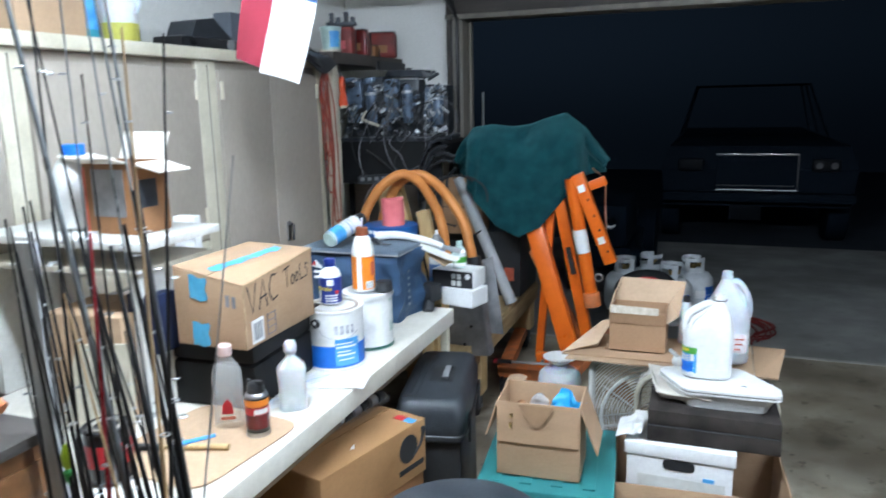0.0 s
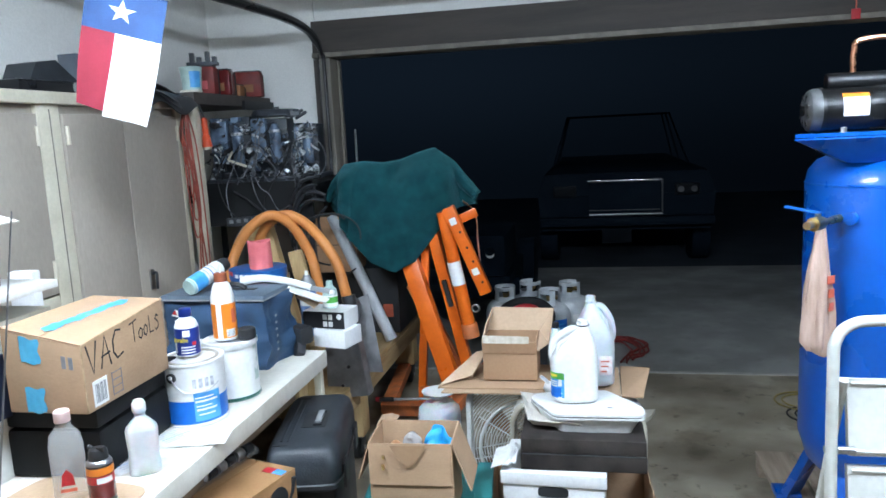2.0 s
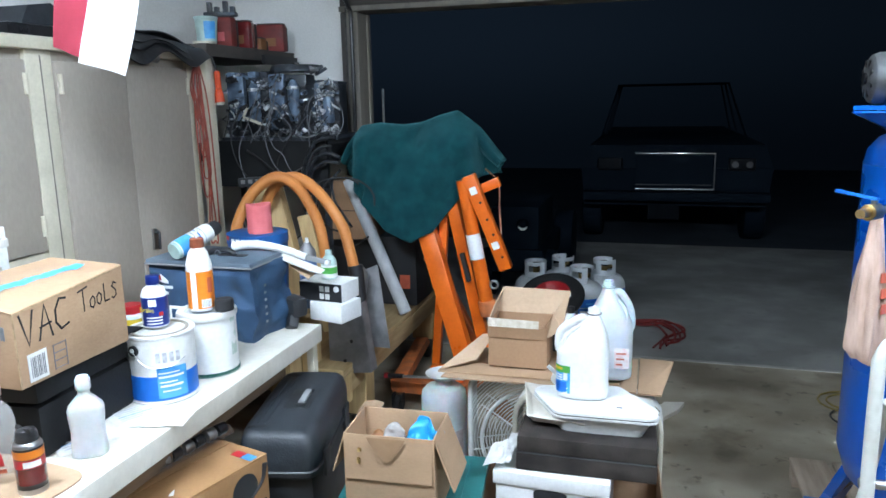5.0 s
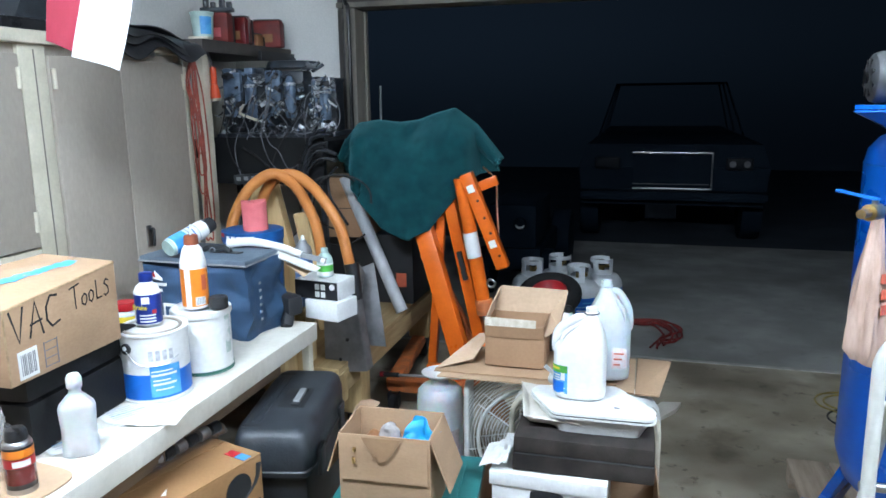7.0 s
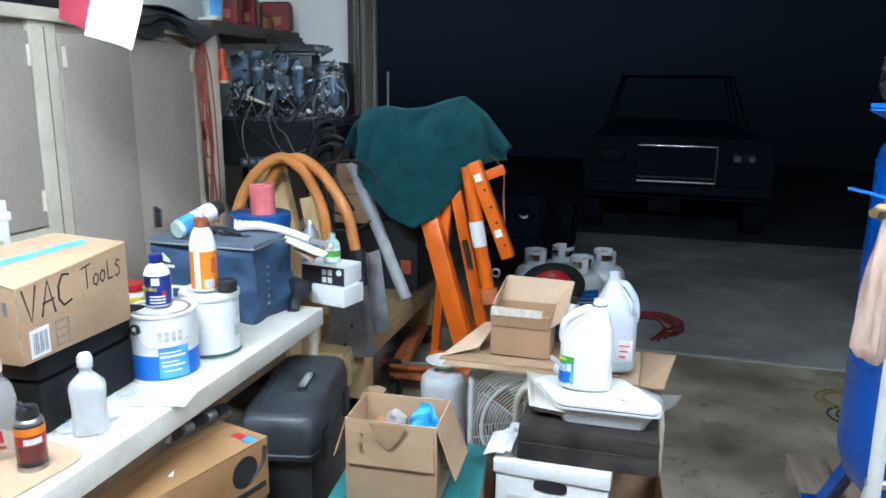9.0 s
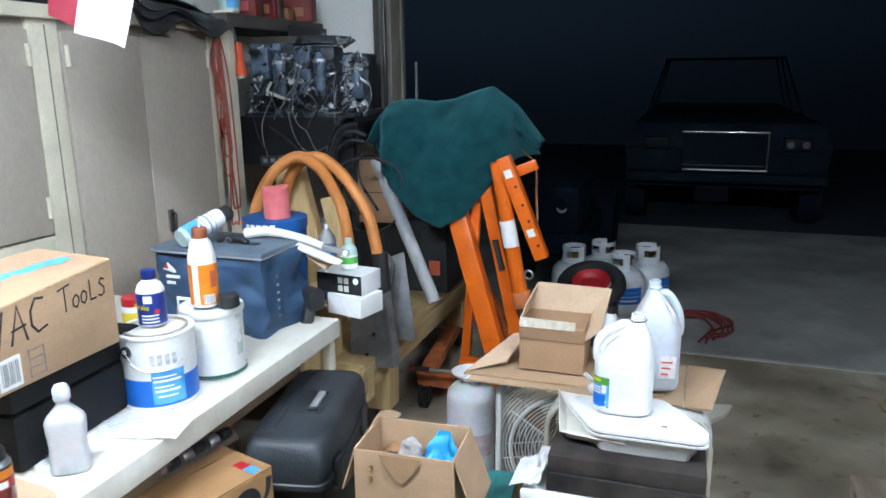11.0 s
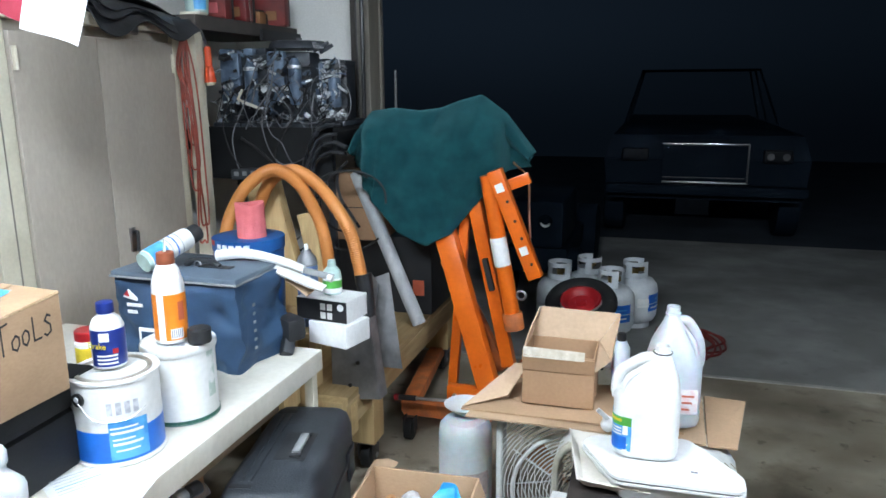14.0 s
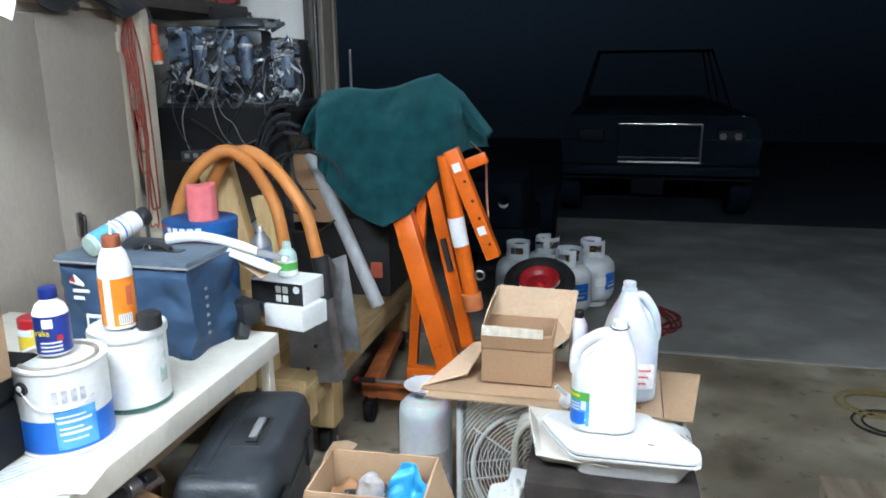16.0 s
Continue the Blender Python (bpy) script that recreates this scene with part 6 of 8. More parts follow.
            b = a + Vector((rnd.uniform(-0.06, 0.06), rnd.uniform(-0.01, 0.02), rnd.uniform(-0.07, 0.07)))
            part("pipe", tube(B(), curve_pts([a, (a + b) / 2 + Vector((0.015, -0.015, 0.0)), b], 8), s * 0.35, 7), mm, ob)
        else:
            part("bracket", beam(B(), (px, py, pz), (px + rnd.uniform(-0.05, 0.05), py + 0.02, pz + rnd.uniform(-0.05, 0.05)), s * 0.9, 0.008), mm, ob, bevel=0.002)
    for k in range(5):
        a = Vector((rnd.uniform(-w * 0.4, w * 0.4), -0.11, rnd.uniform(h * 0.4, h * 0.95)))
        b = Vector((rnd.uniform(-w * 0.5, w * 0.5), -0.17, rnd.uniform(0.0, h * 0.35)))
        mid = (a + b) / 2 + Vector((rnd.uniform(-0.07, 0.07), -0.06, rnd.uniform(-0.06, 0.03)))
        part("wire", tube(B(), curve_pts([a, mid, b], 14), 0.0024, 6), M["wire"] if k % 2 else M["rubber"], ob)
    return ob


outboard("old outboard engine with its cowl off, blue-grey covers", -1.965, 4.48, 0.28, 0.40, 3, 0.34, False)
outboard("dark outboard engine with tall black flywheel and tangled wires", -1.745, 4.54, 0.25, 0.41, 8, 0.32, True)
outboard("small bare alloy outboard engine beside the wall", -1.605, 4.72, 0.21, 0.35, 21, 0.85, False)
WIRES = [
    ("wire", 0.0042, [(-1.74, 1.75), (-1.77, 1.70), (-1.81, 1.61), (-1.85, 1.52), (-1.88, 1.39), (-1.88, 1.29), (-1.86, 1.22)]),
    ("wire", 0.0045, [(-1.65, 1.75), (-1.70, 1.68), (-1.715, 1.56), (-1.72, 1.45), (-1.69, 1.32), (-1.63, 1.25), (-1.55, 1.26), (-1.49, 1.30), (-1.46, 1.38), (-1.46, 1.48), (-1.47, 1.58)]),
    ("wire", 0.0038, [(-1.67, 1.72), (-1.69, 1.60), (-1.695, 1.48), (-1.67, 1.39), (-1.62, 1.35), (-1.58, 1.27), (-1.52, 1.22)]),
    ("rubber", 0.009, [(-1.83, 1.37), (-1.75, 1.32), (-1.64, 1.23), (-1.58, 1.18)]),
    ("wire", 0.0032, [(-1.81, 1.41), (-1.78, 1.46), (-1.75, 1.48), (-1.77, 1.51), (-1.73, 1.56)]),
    ("wire", 0.0040, [(-1.61, 1.49), (-1.55, 1.46), (-1.48, 1.44), (-1.42, 1.45)]),
    ("wire", 0.0036, [(-1.77, 1.44), (-1.74, 1.50), (-1.70, 1.59), (-1.68, 1.67)]),
    ("wire", 0.0040, [(-1.68, 1.42), (-1.645, 1.46), (-1.61, 1.42), (-1.57, 1.45)]),
    ("rubber", 0.0055, [(-1.90, 1.58), (-1.93, 1.45), (-1.90, 1.30), (-1.82, 1.20)]),
    ("rubber", 0.0050, [(-1.50, 1.62), (-1.52, 1.50), (-1.60, 1.40), (-1.66, 1.28), (-1.60, 1.16)]),
]
for k, (kind, r, line) in enumerate(WIRES):
    solo("cable", tube(B(), curve_pts([(x, 4.170 - 0.004 * (k % 4) + (0.06 if z > 1.5 else 0.0), z) for x, z in line], 40), r * 0.72, 7), M[kind], "thin grey wire hanging in a loop from the engines" if kind == "wire" else "black hose hanging from the engines", "cable", group="hanging cables")
HOSES = [
    (0.013, [(-1.33, 1.46), (-1.38, 1.45), (-1.42, 1.41), (-1.45, 1.33), (-1.46, 1.20), (-1.47, 1.08)]),
    (0.012, [(-1.29, 1.44), (-1.38, 1.43), (-1.43, 1.38), (-1.475, 1.29), (-1.49, 1.18), (-1.48, 1.05)]),
    (0.010, [(-1.27, 1.31), (-1.35, 1.315), (-1.42, 1.27), (-1.435, 1.20), (-1.42, 1.10)]),
    (0.010, [(-1.26, 1.34), (-1.33, 1.36), (-1.40, 1.33), (-1.44, 1.25), (-1.45, 1.12)]),
    (0.008, [(-1.30, 1.40), (-1.36, 1.39), (-1.41, 1.35), (-1.455, 1.24), (-1.47, 1.14)]),
    (0.007, [(-1.25, 1.28), (-1.30, 1.22), (-1.29, 1.12), (-1.24, 1.04), (-1.20, 0.98)]),
]
for k, (r, line) in enumerate(HOSES):
    solo("cable", tube(B(), curve_pts([(x, 4.135 - 0.012 * k, z) for x, z in line], 36), r, 9), M["hoseblack"], "thick glossy black hose drooping below the engines", "cable", group="hanging cables")
for k, (cx, cz, r) in enumerate(((-1.22, 1.10, 0.16), (-1.25, 1.06, 0.20), (-1.62, 1.05, 0.19), (-1.60, 1.03, 0.215))):
    q = [(cx + r * math.cos(a * 0.35 + k), 4.05 + 0.02 * math.sin(a), cz + r * 0.9 * math.sin(a * 0.35 + k)) for a in range(14)]
    solo("cable", tube(B(), curve_pts(q, 40), 0.005, 7), M["rubber"] if k != 2 else M["wire"], "dark cable looped behind the hose", "cable", group="hanging cables")
rnd = random.Random(31)
for k in range(9):
    cx, cz, r = -1.86 + 0.055 * k, 1.45 + rnd.uniform(-0.06, 0.12), rnd.uniform(0.05, 0.11)
    a0, turn = rnd.uniform(0, 6.28), rnd.uniform(3.2, 5.6)
    q = [(cx + r * math.cos(a0 + turn * j / 8) * rnd.uniform(0.8, 1.1), 4.27 + 0.03 * math.sin(j), cz + r * 1.25 * math.sin(a0 + turn * j / 8)) for j in range(9)]
    solo("cable", tube(B(), curve_pts(q, 34), rnd.choice((0.0020, 0.0026, 0.0036)), 6), M["wire"] if k % 3 else M["rubber"], "thin dusty wire looping across the engines", "cable", group="hanging cables")
zb = thing("throttle_bracket", "pale bent metal bracket on the engines", "bracket")
part("arm", beam(B(), (-1.915, 4.29, 1.545), (-1.80, 4.29, 1.505), 0.014, 0.006), M["cream"], zb)
part("arm", beam(B(), (-1.915, 4.288, 1.545), (-1.885, 4.288, 1.595), 0.012, 0.006), M["cream"], zb)
ps = thing("power_strip", "dark power strip hung below the engines", "power strip")
part("body", beam(B(), (-1.865, 4.12, 1.198), (-1.68, 4.12, 1.212), 0.05, 0.035), M["charcoal"], ps, bevel=0.006)
for k in range(4):
    part("socket", bx(B(), -1.845 + 0.045 * k, -1.822 + 0.045 * k, 4.098, 4.102, 1.195 + 0.003 * k, 1.215 + 0.003 * k), M["grey"], ps)

# brown shelf with tail lights
sh = structure("corner_shelf", bx(B(), -2.45, -1.95, 4.035, 5.02, 1.865, 1.93), M["brownwood"], "dark brown timber shelf in the corner", "shelf", bevel=0.004)
part("batten", bx(B(), -1.952, -1.93, 4.60, 5.02, 1.845, 1.90), M["black"], sh)
solo("paint_stick", bx(B(), -0.03, 0.07, -0.04, 0.04, 0, 0.012), M["cream"], "pale wooden stick end on the shelf", "stick", pose(-2.02, 4.10, 1.932, 0, 0, 12), bevel=0.002)
tb2 = thing("plastic_tub", "white plastic tub with a blue label", "tub", pose(-2.06, 4.22, 1.945))
part("cup", capped(B(), [(0.048, 0), (0.052, 0.004), (0.06, 0.12), (0.063, 0.122), (0.063, 0.135), (0.055, 0.137)], seg=28), M["palegreen"], tb2)
part("blue_label", lathe(B(), [(0.0537, 0.02), (0.0595, 0.11)], seg=12, a0=radians(-70), a1=radians(-5)), M["bluelab_l"], tb2, "blue label")
for k, (x, y, w, h, rz, mm) in enumerate(((-2.085, 4.42, 0.15, 0.165, 10, "dullred"), (-2.07, 4.62, 0.125, 0.16, 5, "darkred"), (-2.06, 4.78, 0.08, 0.075, 5, "brownbox"), (-2.035, 4.90, 0.18, 0.165, 12, "dullred"))):
    tl = thing("tail_light", "dusty dark red vehicle tail light" if k != 2 else "dull brown side lamp housing", "tail light", pose(x, y, 1.932, 0, 0, rz), group="tail lights on the shelf")
    part("lens", bx(B(), -w / 2, w / 2, -0.06, 0.03, 0, h), M[mm], tl, bevel=0.02)
    part("housing", bx(B(), -w / 2 + 0.008, w / 2 - 0.008, 0.031, 0.07, 0.006, h - 0.008), M["black"], tl, bevel=0.01)
    part("top_rim", bx(B(), -w / 2 + 0.01, w / 2 - 0.01, -0.05, 0.025, h, h + 0.006), M["black"], tl, bevel=0.002)
    part("sticker", bx(B(), -w * 0.12, w * 0.22, -0.0625, -0.055, h * 0.2, h * 0.5), M["brownbox"] if k % 2 else M["pink"], tl, bevel=0.003)
bk = thing("tangled_bracket", "black bracket lying on a tail light", "bracket", pose(-2.09, 4.42, 2.104, 0, 0, 15))
part("plate", bx(B(), -0.09, 0.09, -0.03, 0.03, 0, 0.022), M["engine_k"], bk, bevel=0.004)
for x, h in ((-0.06, 0.055), (-0.02, 0.03), (0.03, 0.06), (0.07, 0.03)):
    part("tab", bx(B(), x - 0.012, x + 0.012, -0.02, 0.02, 0.022, 0.022 + h), M["engine_k"], bk, bevel=0.003)

# trouble light and tangled cord at the cupboard end
rnd = random.Random(17)
for k in range(6):
    x0 = -2.010 + 0.007 * k + rnd.uniform(-0.014, 0.014)
    low = 1.50 - 0.125 * k + rnd.uniform(-0.03, 0.03)
    q = [(-2.0 + 0.004 * k, 3.985, 1.83), (x0 - 0.012 + rnd.uniform(-0.008, 0.014), 3.975 - 0.004 * (k % 3), 1.70), (x0 + rnd.uniform(-0.008, 0.035), 3.97, (1.70 + low) / 2 + 0.05), (x0 + 0.012, 3.975, low + 0.03), (x0 + 0.03, 3.985, low), (x0 + 0.045, 3.99, low + 0.06), (x0 + rnd.uniform(-0.005, 0.06), 3.985 - 0.01 * (k % 2), 1.62 + rnd.uniform(-0.06, 0.06)), (-1.975, 3.99, 1.83)]
    solo("extension_cord", tube(B(), curve_pts(q, 46), 0.0042, 6), M["cord"], "faded orange extension cord hanging in tangled loops", "extension cord", group="cord loops")
neon = mat("neon_orange", (0.85, 0.10, 0.03), rough=0.45, bump=0)
pg = thing("trouble_light", "bright orange trouble-light handle hanging on a hook", "work light")
part("grip", cy(B(), (-1.934, 4.09, 1.79), (-1.932, 4.09, 1.70), 0.015, 0.017, seg=16), neon, pg, bevel=0.006)
part("socket", cy(B(), (-1.932, 4.09, 1.70), (-1.928, 4.09, 1.628), 0.018, 0.028, seg=16), neon, pg, bevel=0.005)
part("lamp_ring", cy(B(), (-1.928, 4.09, 1.628), (-1.927, 4.09, 1.615), 0.024, 0.021, seg=16), M["cream"], pg)
part("hook", tube(B(), [(-1.934, 4.09, 1.79), (-1.955, 4.08, 1.866)], 0.006, 8), M["black"], pg)


def tarp(u, v):
    """Sheeting folded on the cupboard top, its front hem hanging over the edge."""
    y = 3.42 + 0.62 * u
    x = -2.26 + 0.34 * v
    z = 1.896 + 0.010 * math.sin(5 * u + 3 * v) ** 2 + 0.010 * noise.noise((u * 5, v * 4, 2.2)) + 0.012 * (1 - u)
    if v > 0.80:
        z -= (v - 0.80) * (0.20 + 0.30 * math.sin(5 * u + 0.9) ** 2)
        x -= (v - 0.80) * 0.06
    return x, y, z


for k, (du, dv, dz) in enumerate(((1.0, 1.0, 0.0), (0.92, 0.93, 0.026), (0.84, 0.90, 0.050), (0.78, 0.80, 0.072))):
    solo("plastic_sheeting", sheet(B(), lambda u, v: (lambda p: (p[0] + 0.008 * math.sin(9 * u + k), p[1], p[2] + dz * (1 - 0.75 * u) + 0.007 * math.sin(6 * u + 4 * v + 2 * k)))(tarp(u * du + 0.03 * k, v * dv)), 30, 22, 0.006), M["tarp"], "folded black plastic sheeting on the cupboard", "plastic sheeting", smooth=60, group="folded sheeting")
rl = thing("foil_roll", "silvery roll end sticking out of the sheeting", "roll", pose(-1.985, 3.60, 1.845, 0, 0, 78))
part("roll", cy(B(), (-0.05, 0, 0.0), (0.06, 0, -0.012), 0.019, seg=18), M["steel"], rl, bevel=0.002)
part("core", cy(B(), (0.0605, 0, -0.012), (0.064, 0, -0.012), 0.012, seg=14), M["blacki"], rl)

# on top of the cupboard
closed_carton("storage_carton", "orange-brown carton on the cupboard top", pose(-2.22, 2.26, 1.891), 0.30, 0.29, 0.30, M["card_l"])
tbb = round_bottle("detergent_bottle", "tall teal and blue detergent bottle", pose(-2.17, 2.49, 1.891), [(0.05, 0), (0.055, 0.01), (0.055, 0.2), (0.04, 0.25), (0.025, 0.27)], M["tealbottle"], M["tealbottle"], [(0.028, 0.27), (0.03, 0.275), (0.028, 0.31), (0.02, 0.312)], (0.0556, 0.04, 0.16), M["bluelab_l"])
jy = thing("liquid_jug", "gallon jug with yellow liquid in the bottom", "jug", pose(-2.16, 2.66, 1.891))
part("jug", capped(B(), [(0.07, 0.078), (0.074, 0.09), (0.074, 0.16), (0.055, 0.21), (0.022, 0.25), (0.02, 0.262)], seg=28), M["milk"], jy)
part("liquid", capped(B(), [(0.072, 0), (0.0755, 0.005), (0.0755, 0.076), (0.072, 0.077)], seg=28), M["yellowliq"], jy)
part("handle", tube(B(), curve_pts([(0.03, 0.01, 0.235), (0.085, 0.02, 0.22), (0.09, 0.02, 0.15), (0.07, 0.02, 0.12)], 14), 0.011, 8), M["milk"], jy)
part("cap", capped(B(), [(0.021, 0.26), (0.022, 0.262), (0.021, 0.278), (0.015, 0.28)], seg=16), M["blacki"], jy)
saw = thing("belt_sander", "black power tool lying on the cupboard", "power tool", pose(-2.17, 3.16, 1.891, 0, 0, 90))
part("base", bx(B(), -0.22, 0.22, -0.08, 0.08, 0, 0.055), M["blackg"], saw, bevel=0.015)
part("hood", slab(B(), [(-0.14, -0.07, 0.055), (0.16, -0.07, 0.055), (0.02, -0.07, 0.145), (-0.10, -0.07, 0.125)], -0.14), M["charcoal"], saw, bevel=0.012)
part("knob", cy(B(), (0.12, -0.082, 0.03), (0.12, -0.09, 0.03), 0.025, seg=16), M["grey"], saw)
solo("grey_box", bx(B(), -0.05, 0.05, -0.09, 0.09, 0, 0.20), mat("blue_grey", (0.14, 0.16, 0.19), rough=0.6), "blue-grey metal box on the cupboard", "box", pose(-2.22, 3.50, 1.891), bevel=0.004)

# ---- the flag, hung on a white rod from the door track ----
FTL, FTR, FBL, FBR = Vector((-1.499, 2.62, 2.208)), Vector((-1.220, 2.64, 2.130)), Vector((-1.604, 2.62, 1.795)), Vector((-1.349, 2.64, 1.713))


def flag_pt(u, v):
    p = FTL.lerp(FTR, u).lerp(FBL.lerp(FBR, u), v)
    return p + Vector((0.0, -0.012 * math.sin(9 * u + 4 * v) * v - 0.01 * math.sin(5 * u), 0.0))


flag = thing("flag", "small flag, blue star band over red and white, hung upright", "flag")
part("blue_band", sheet(B(), lambda u, v: flag_pt(u, v * 0.34), 20, 8, 0.0012), M["flagblue"], flag)
part("red_band", sheet(B(), lambda u, v: flag_pt(u * 0.44, 0.34 + v * 0.62), 12, 16, 0.0012), M["flagred"], flag)
part("white_band", sheet(B(), lambda u, v: flag_pt(0.44 + u * 0.56, 0.34 + v * 0.66), 12, 16, 0.0012), M["flagwhite"], flag)
star = [(0.5 + 0.17 * (1 if k % 2 == 0 else 0.40) * math.sin(k * math.pi / 5), 0.17 - 0.093 * (1 if k % 2 == 0 else 0.40) * math.cos(k * math.pi / 5)) for k in range(10)]
bm = B()
c0 = bm.verts.new(flag_pt(0.5, 0.17) + Vector((0, -0.004, 0)))
ring = [bm.verts.new(flag_pt(*q) + Vector((0, -0.004, 0))) for q in star]
for k in range(10):
    bm.faces.new((c0, ring[k], ring[(k + 1) % 10]))
part("star", bm, M["flagwhite"], flag, "white star")
part("rod", tube(B(), [FTL + Vector((-0.03, 0, 0.01)), FTR + Vector((0.02, 0, -0.003))], 0.006, 8), M["white"], flag, "white rod")
part("string", tube(B(), [FTL + Vector((0.0, 0, 0.008)), (-1.64, 2.62, 2.465)], 0.0015, 5), M["grey"], flag)
part("string", tube(B(), [FTR + Vector((-0.02, 0, 0.004)), (-1.635, 2.70, 2.465)], 0.0015, 5), M["grey"], flag)

# ---- under the bench ----
tb3 = thing("tool_chest", "large dark grey plastic tool chest with a recessed handle", "tool chest", pose(-0.872, 2.760, 0.0, 0, 0, 12))
part("base", bx(B(), -0.112, 0.112, -0.265, 0.265, 0, 0.46), M["black"], tb3, bevel=0.02)
lid = part("lid", prism(B(), [(0.462, 0.124, 0.280, 0, 9), (0.470, 0.128, 0.285, 0, 9), (0.560, 0.127, 0.284, 0, 9), (0.598, 0.119, 0.274, 0, 8), (0.612, 0.106, 0.258, 0, 8), (0.615, 0.09, 0.24, 0, 7)], 72), M["charcoal"], tb3, "dark grey lid", smooth=40)
part("lid_rim", prism(B(), [(0.470, 0.129, 0.286, 0, 9), (0.474, 0.133, 0.290, 0, 9), (0.488, 0.133, 0.290, 0, 9), (0.492, 0.129, 0.286, 0, 9)], 72), M["black"], lid)
part("recess", bx(B(), -0.028, 0.060, -0.085, 0.075, 0.6140, 0.6165), M["black"], lid, "dark handle recess", bevel=0.0008)
part("handle", bx(B(), 0.018, 0.042, -0.060, 0.050, 0.6168, 0.630), M["grey"], lid, "pale handle bar", bevel=0.005)
for y in (-0.066, 0.056):
    part("handle_pivot", bx(B(), 0.014, 0.046, y - 0.010, y + 0.010, 0.6168, 0.624), M["black"], lid, bevel=0.003)
for x in (-0.075, -0.052):
    part("lid_rib", bx(B(), x - 0.004, x + 0.004, -0.20, 0.20, 0.6135, 0.6180), M["charcoal"], lid, bevel=0.002)
part("latch_groove", bx(B(), -0.098, -0.040, -0.235, -0.215, 0.6130, 0.6158), M["black"], lid)
part("latch_groove", bx(B(), -0.098, -0.040, 0.205, 0.225, 0.6130, 0.6158), M["black"], lid)
for y in (-0.16, 0.16):
    part("latch", bx(B(), 0.128, 0.140, y - 0.035, y + 0.035, 0.43, 0.52), M["black"], tb3, "black snap latch", bevel=0.004)
dtv = closed_carton("appliance_carton", "orange-brown printed carton with a black logo shape", pose(-1.005, 2.205, 0.405, 0, 0, -15), 0.30, 0.50, 0.187, M["card_d"])
part("logo_disc", cy(B(), (0.1505, 0.155, 0.115), (0.152, 0.155, 0.115), 0.048, seg=24), M["blacki"], dtv, "plain black logo shape")
part("logo_bar", bx(B(), 0.1502, 0.152, 0.105, 0.235, 0.035, 0.053), M["blacki"], dtv)
part("logo_swoosh", tube(B(), curve_pts([(0.151, 0.235, 0.165), (0.151, 0.222, 0.115), (0.151, 0.175, 0.075)], 12), lambda u: 0.009 - 0.006 * u, 6), M["blacki"], dtv)
part("sticker_red", bx(B(), 0.06, 0.10, 0.19, 0.22, 0.1875, 0.189), M["red"], dtv)
part("sticker_blue", bx(B(), 0.10, 0.14, 0.19, 0.22, 0.1875, 0.1892), M["bluelab_l"], dtv)
part("paper_scrap", slab(B(), [(0.09, -0.06, 0.188), (0.10, -0.05, 0.188), (0.093, -0.04, 0.20)], 0.001), M["paper"], dtv)
ubx = closed_carton("lower_carton", "dark carton on the shelf under the bench", pose(-1.08, 2.15, 0.141, 0, 0, -10), 0.44, 0.62, 0.262, M["brownbox"])
cg = thing("tool_roll", "row of dark socket pieces wrapped in clear film", "socket set", pose(-1.032, 2.325, 0.594, 0, 0, -12))
for k in range(8):
    part("socket", cy(B(), (0, -0.18 + 0.046 * k, 0.021), (0.0, -0.145 + 0.046 * k, 0.021), 0.020 - 0.001 * (k % 3), seg=14), M["blackg"] if k % 2 else M["steel"], cg, bevel=0.003)
part("film", sheet(B(), lambda u, v: (0.026 * math.cos(math.pi * v), -0.19 + 0.38 * u, 0.002 + 0.024 * math.sin(math.pi * v) + 0.003 * noise.noise((u * 14, v * 4, 0.9))), 40, 10), M["wrapfilm"], cg, "crinkled clear film", smooth=30)
ub2 = closed_carton("lower_carton", "brown carton deep under the bench", pose(-1.45, 2.55, 0.141), 0.5, 0.5, 0.36, M["brownbox"])
# ---- teal tote with the open carton on it ----
tote = thing("storage_tote", "teal plastic storage tote with a snap lid", "storage tote", pose(-0.40, 2.58, 0.0, 0, 0, 6))
bm = bx(B(), -0.20, 0.20, -0.23, 0.23, 0, 0.40)
for v in bm.verts:
    if v.co.z < 0.1:
        v.co.x *= 0.88
        v.co.y *= 0.9
part("tub", bm, M["teal"], tote, bevel=0.02)
ld = part("lid", bx(B(), -0.22, 0.22, -0.25, 0.25, 0.402, 0.432), M["teal"], tote, bevel=0.012)
for k in range(4):
    part("rib", bx(B(), -0.18 + 0.1 * k, -0.14 + 0.1 * k, -0.21, 0.21, 0.432, 0.438), M["teal"], ld, bevel=0.003)
oc = open_carton("open_carton", "open brown carton of odds and ends, flaps folded out", pose(-0.412, 2.500, 0.440, 0, 0, 3), 0.268, 0.19, 0.252, M["card"], M["card_in"], [("-y", 0.135, -87), ("+x", 0.165, -70), ("-x", 0.13, -72), ("+y", 0.10, -70)])
part("torn_edge", slab(B(), [(-0.1335, 0.02, 0.253), (-0.1335, 0.094, 0.253), (-0.080, 0.098, 0.256), (-0.070, 0.098, 0.268), (-0.095, 0.096, 0.276), (-0.128, 0.090, 0.272), (-0.1345, 0.05, 0.262)], 0.004), M["card_in"], oc, "torn standing edge", bevel=0.001)
part("damp_stain", slab(B(), [(-0.062, -0.1035, 0.249), (0.052, -0.1035, 0.249), (0.044, -0.1048, 0.232), (0.026, -0.1060, 0.206), (0.006, -0.1071, 0.181), (-0.010, -0.1072, 0.179), (-0.032, -0.1061, 0.203), (-0.052, -0.1048, 0.230)], -0.0004), M["stain"], oc, "dark damp stain")
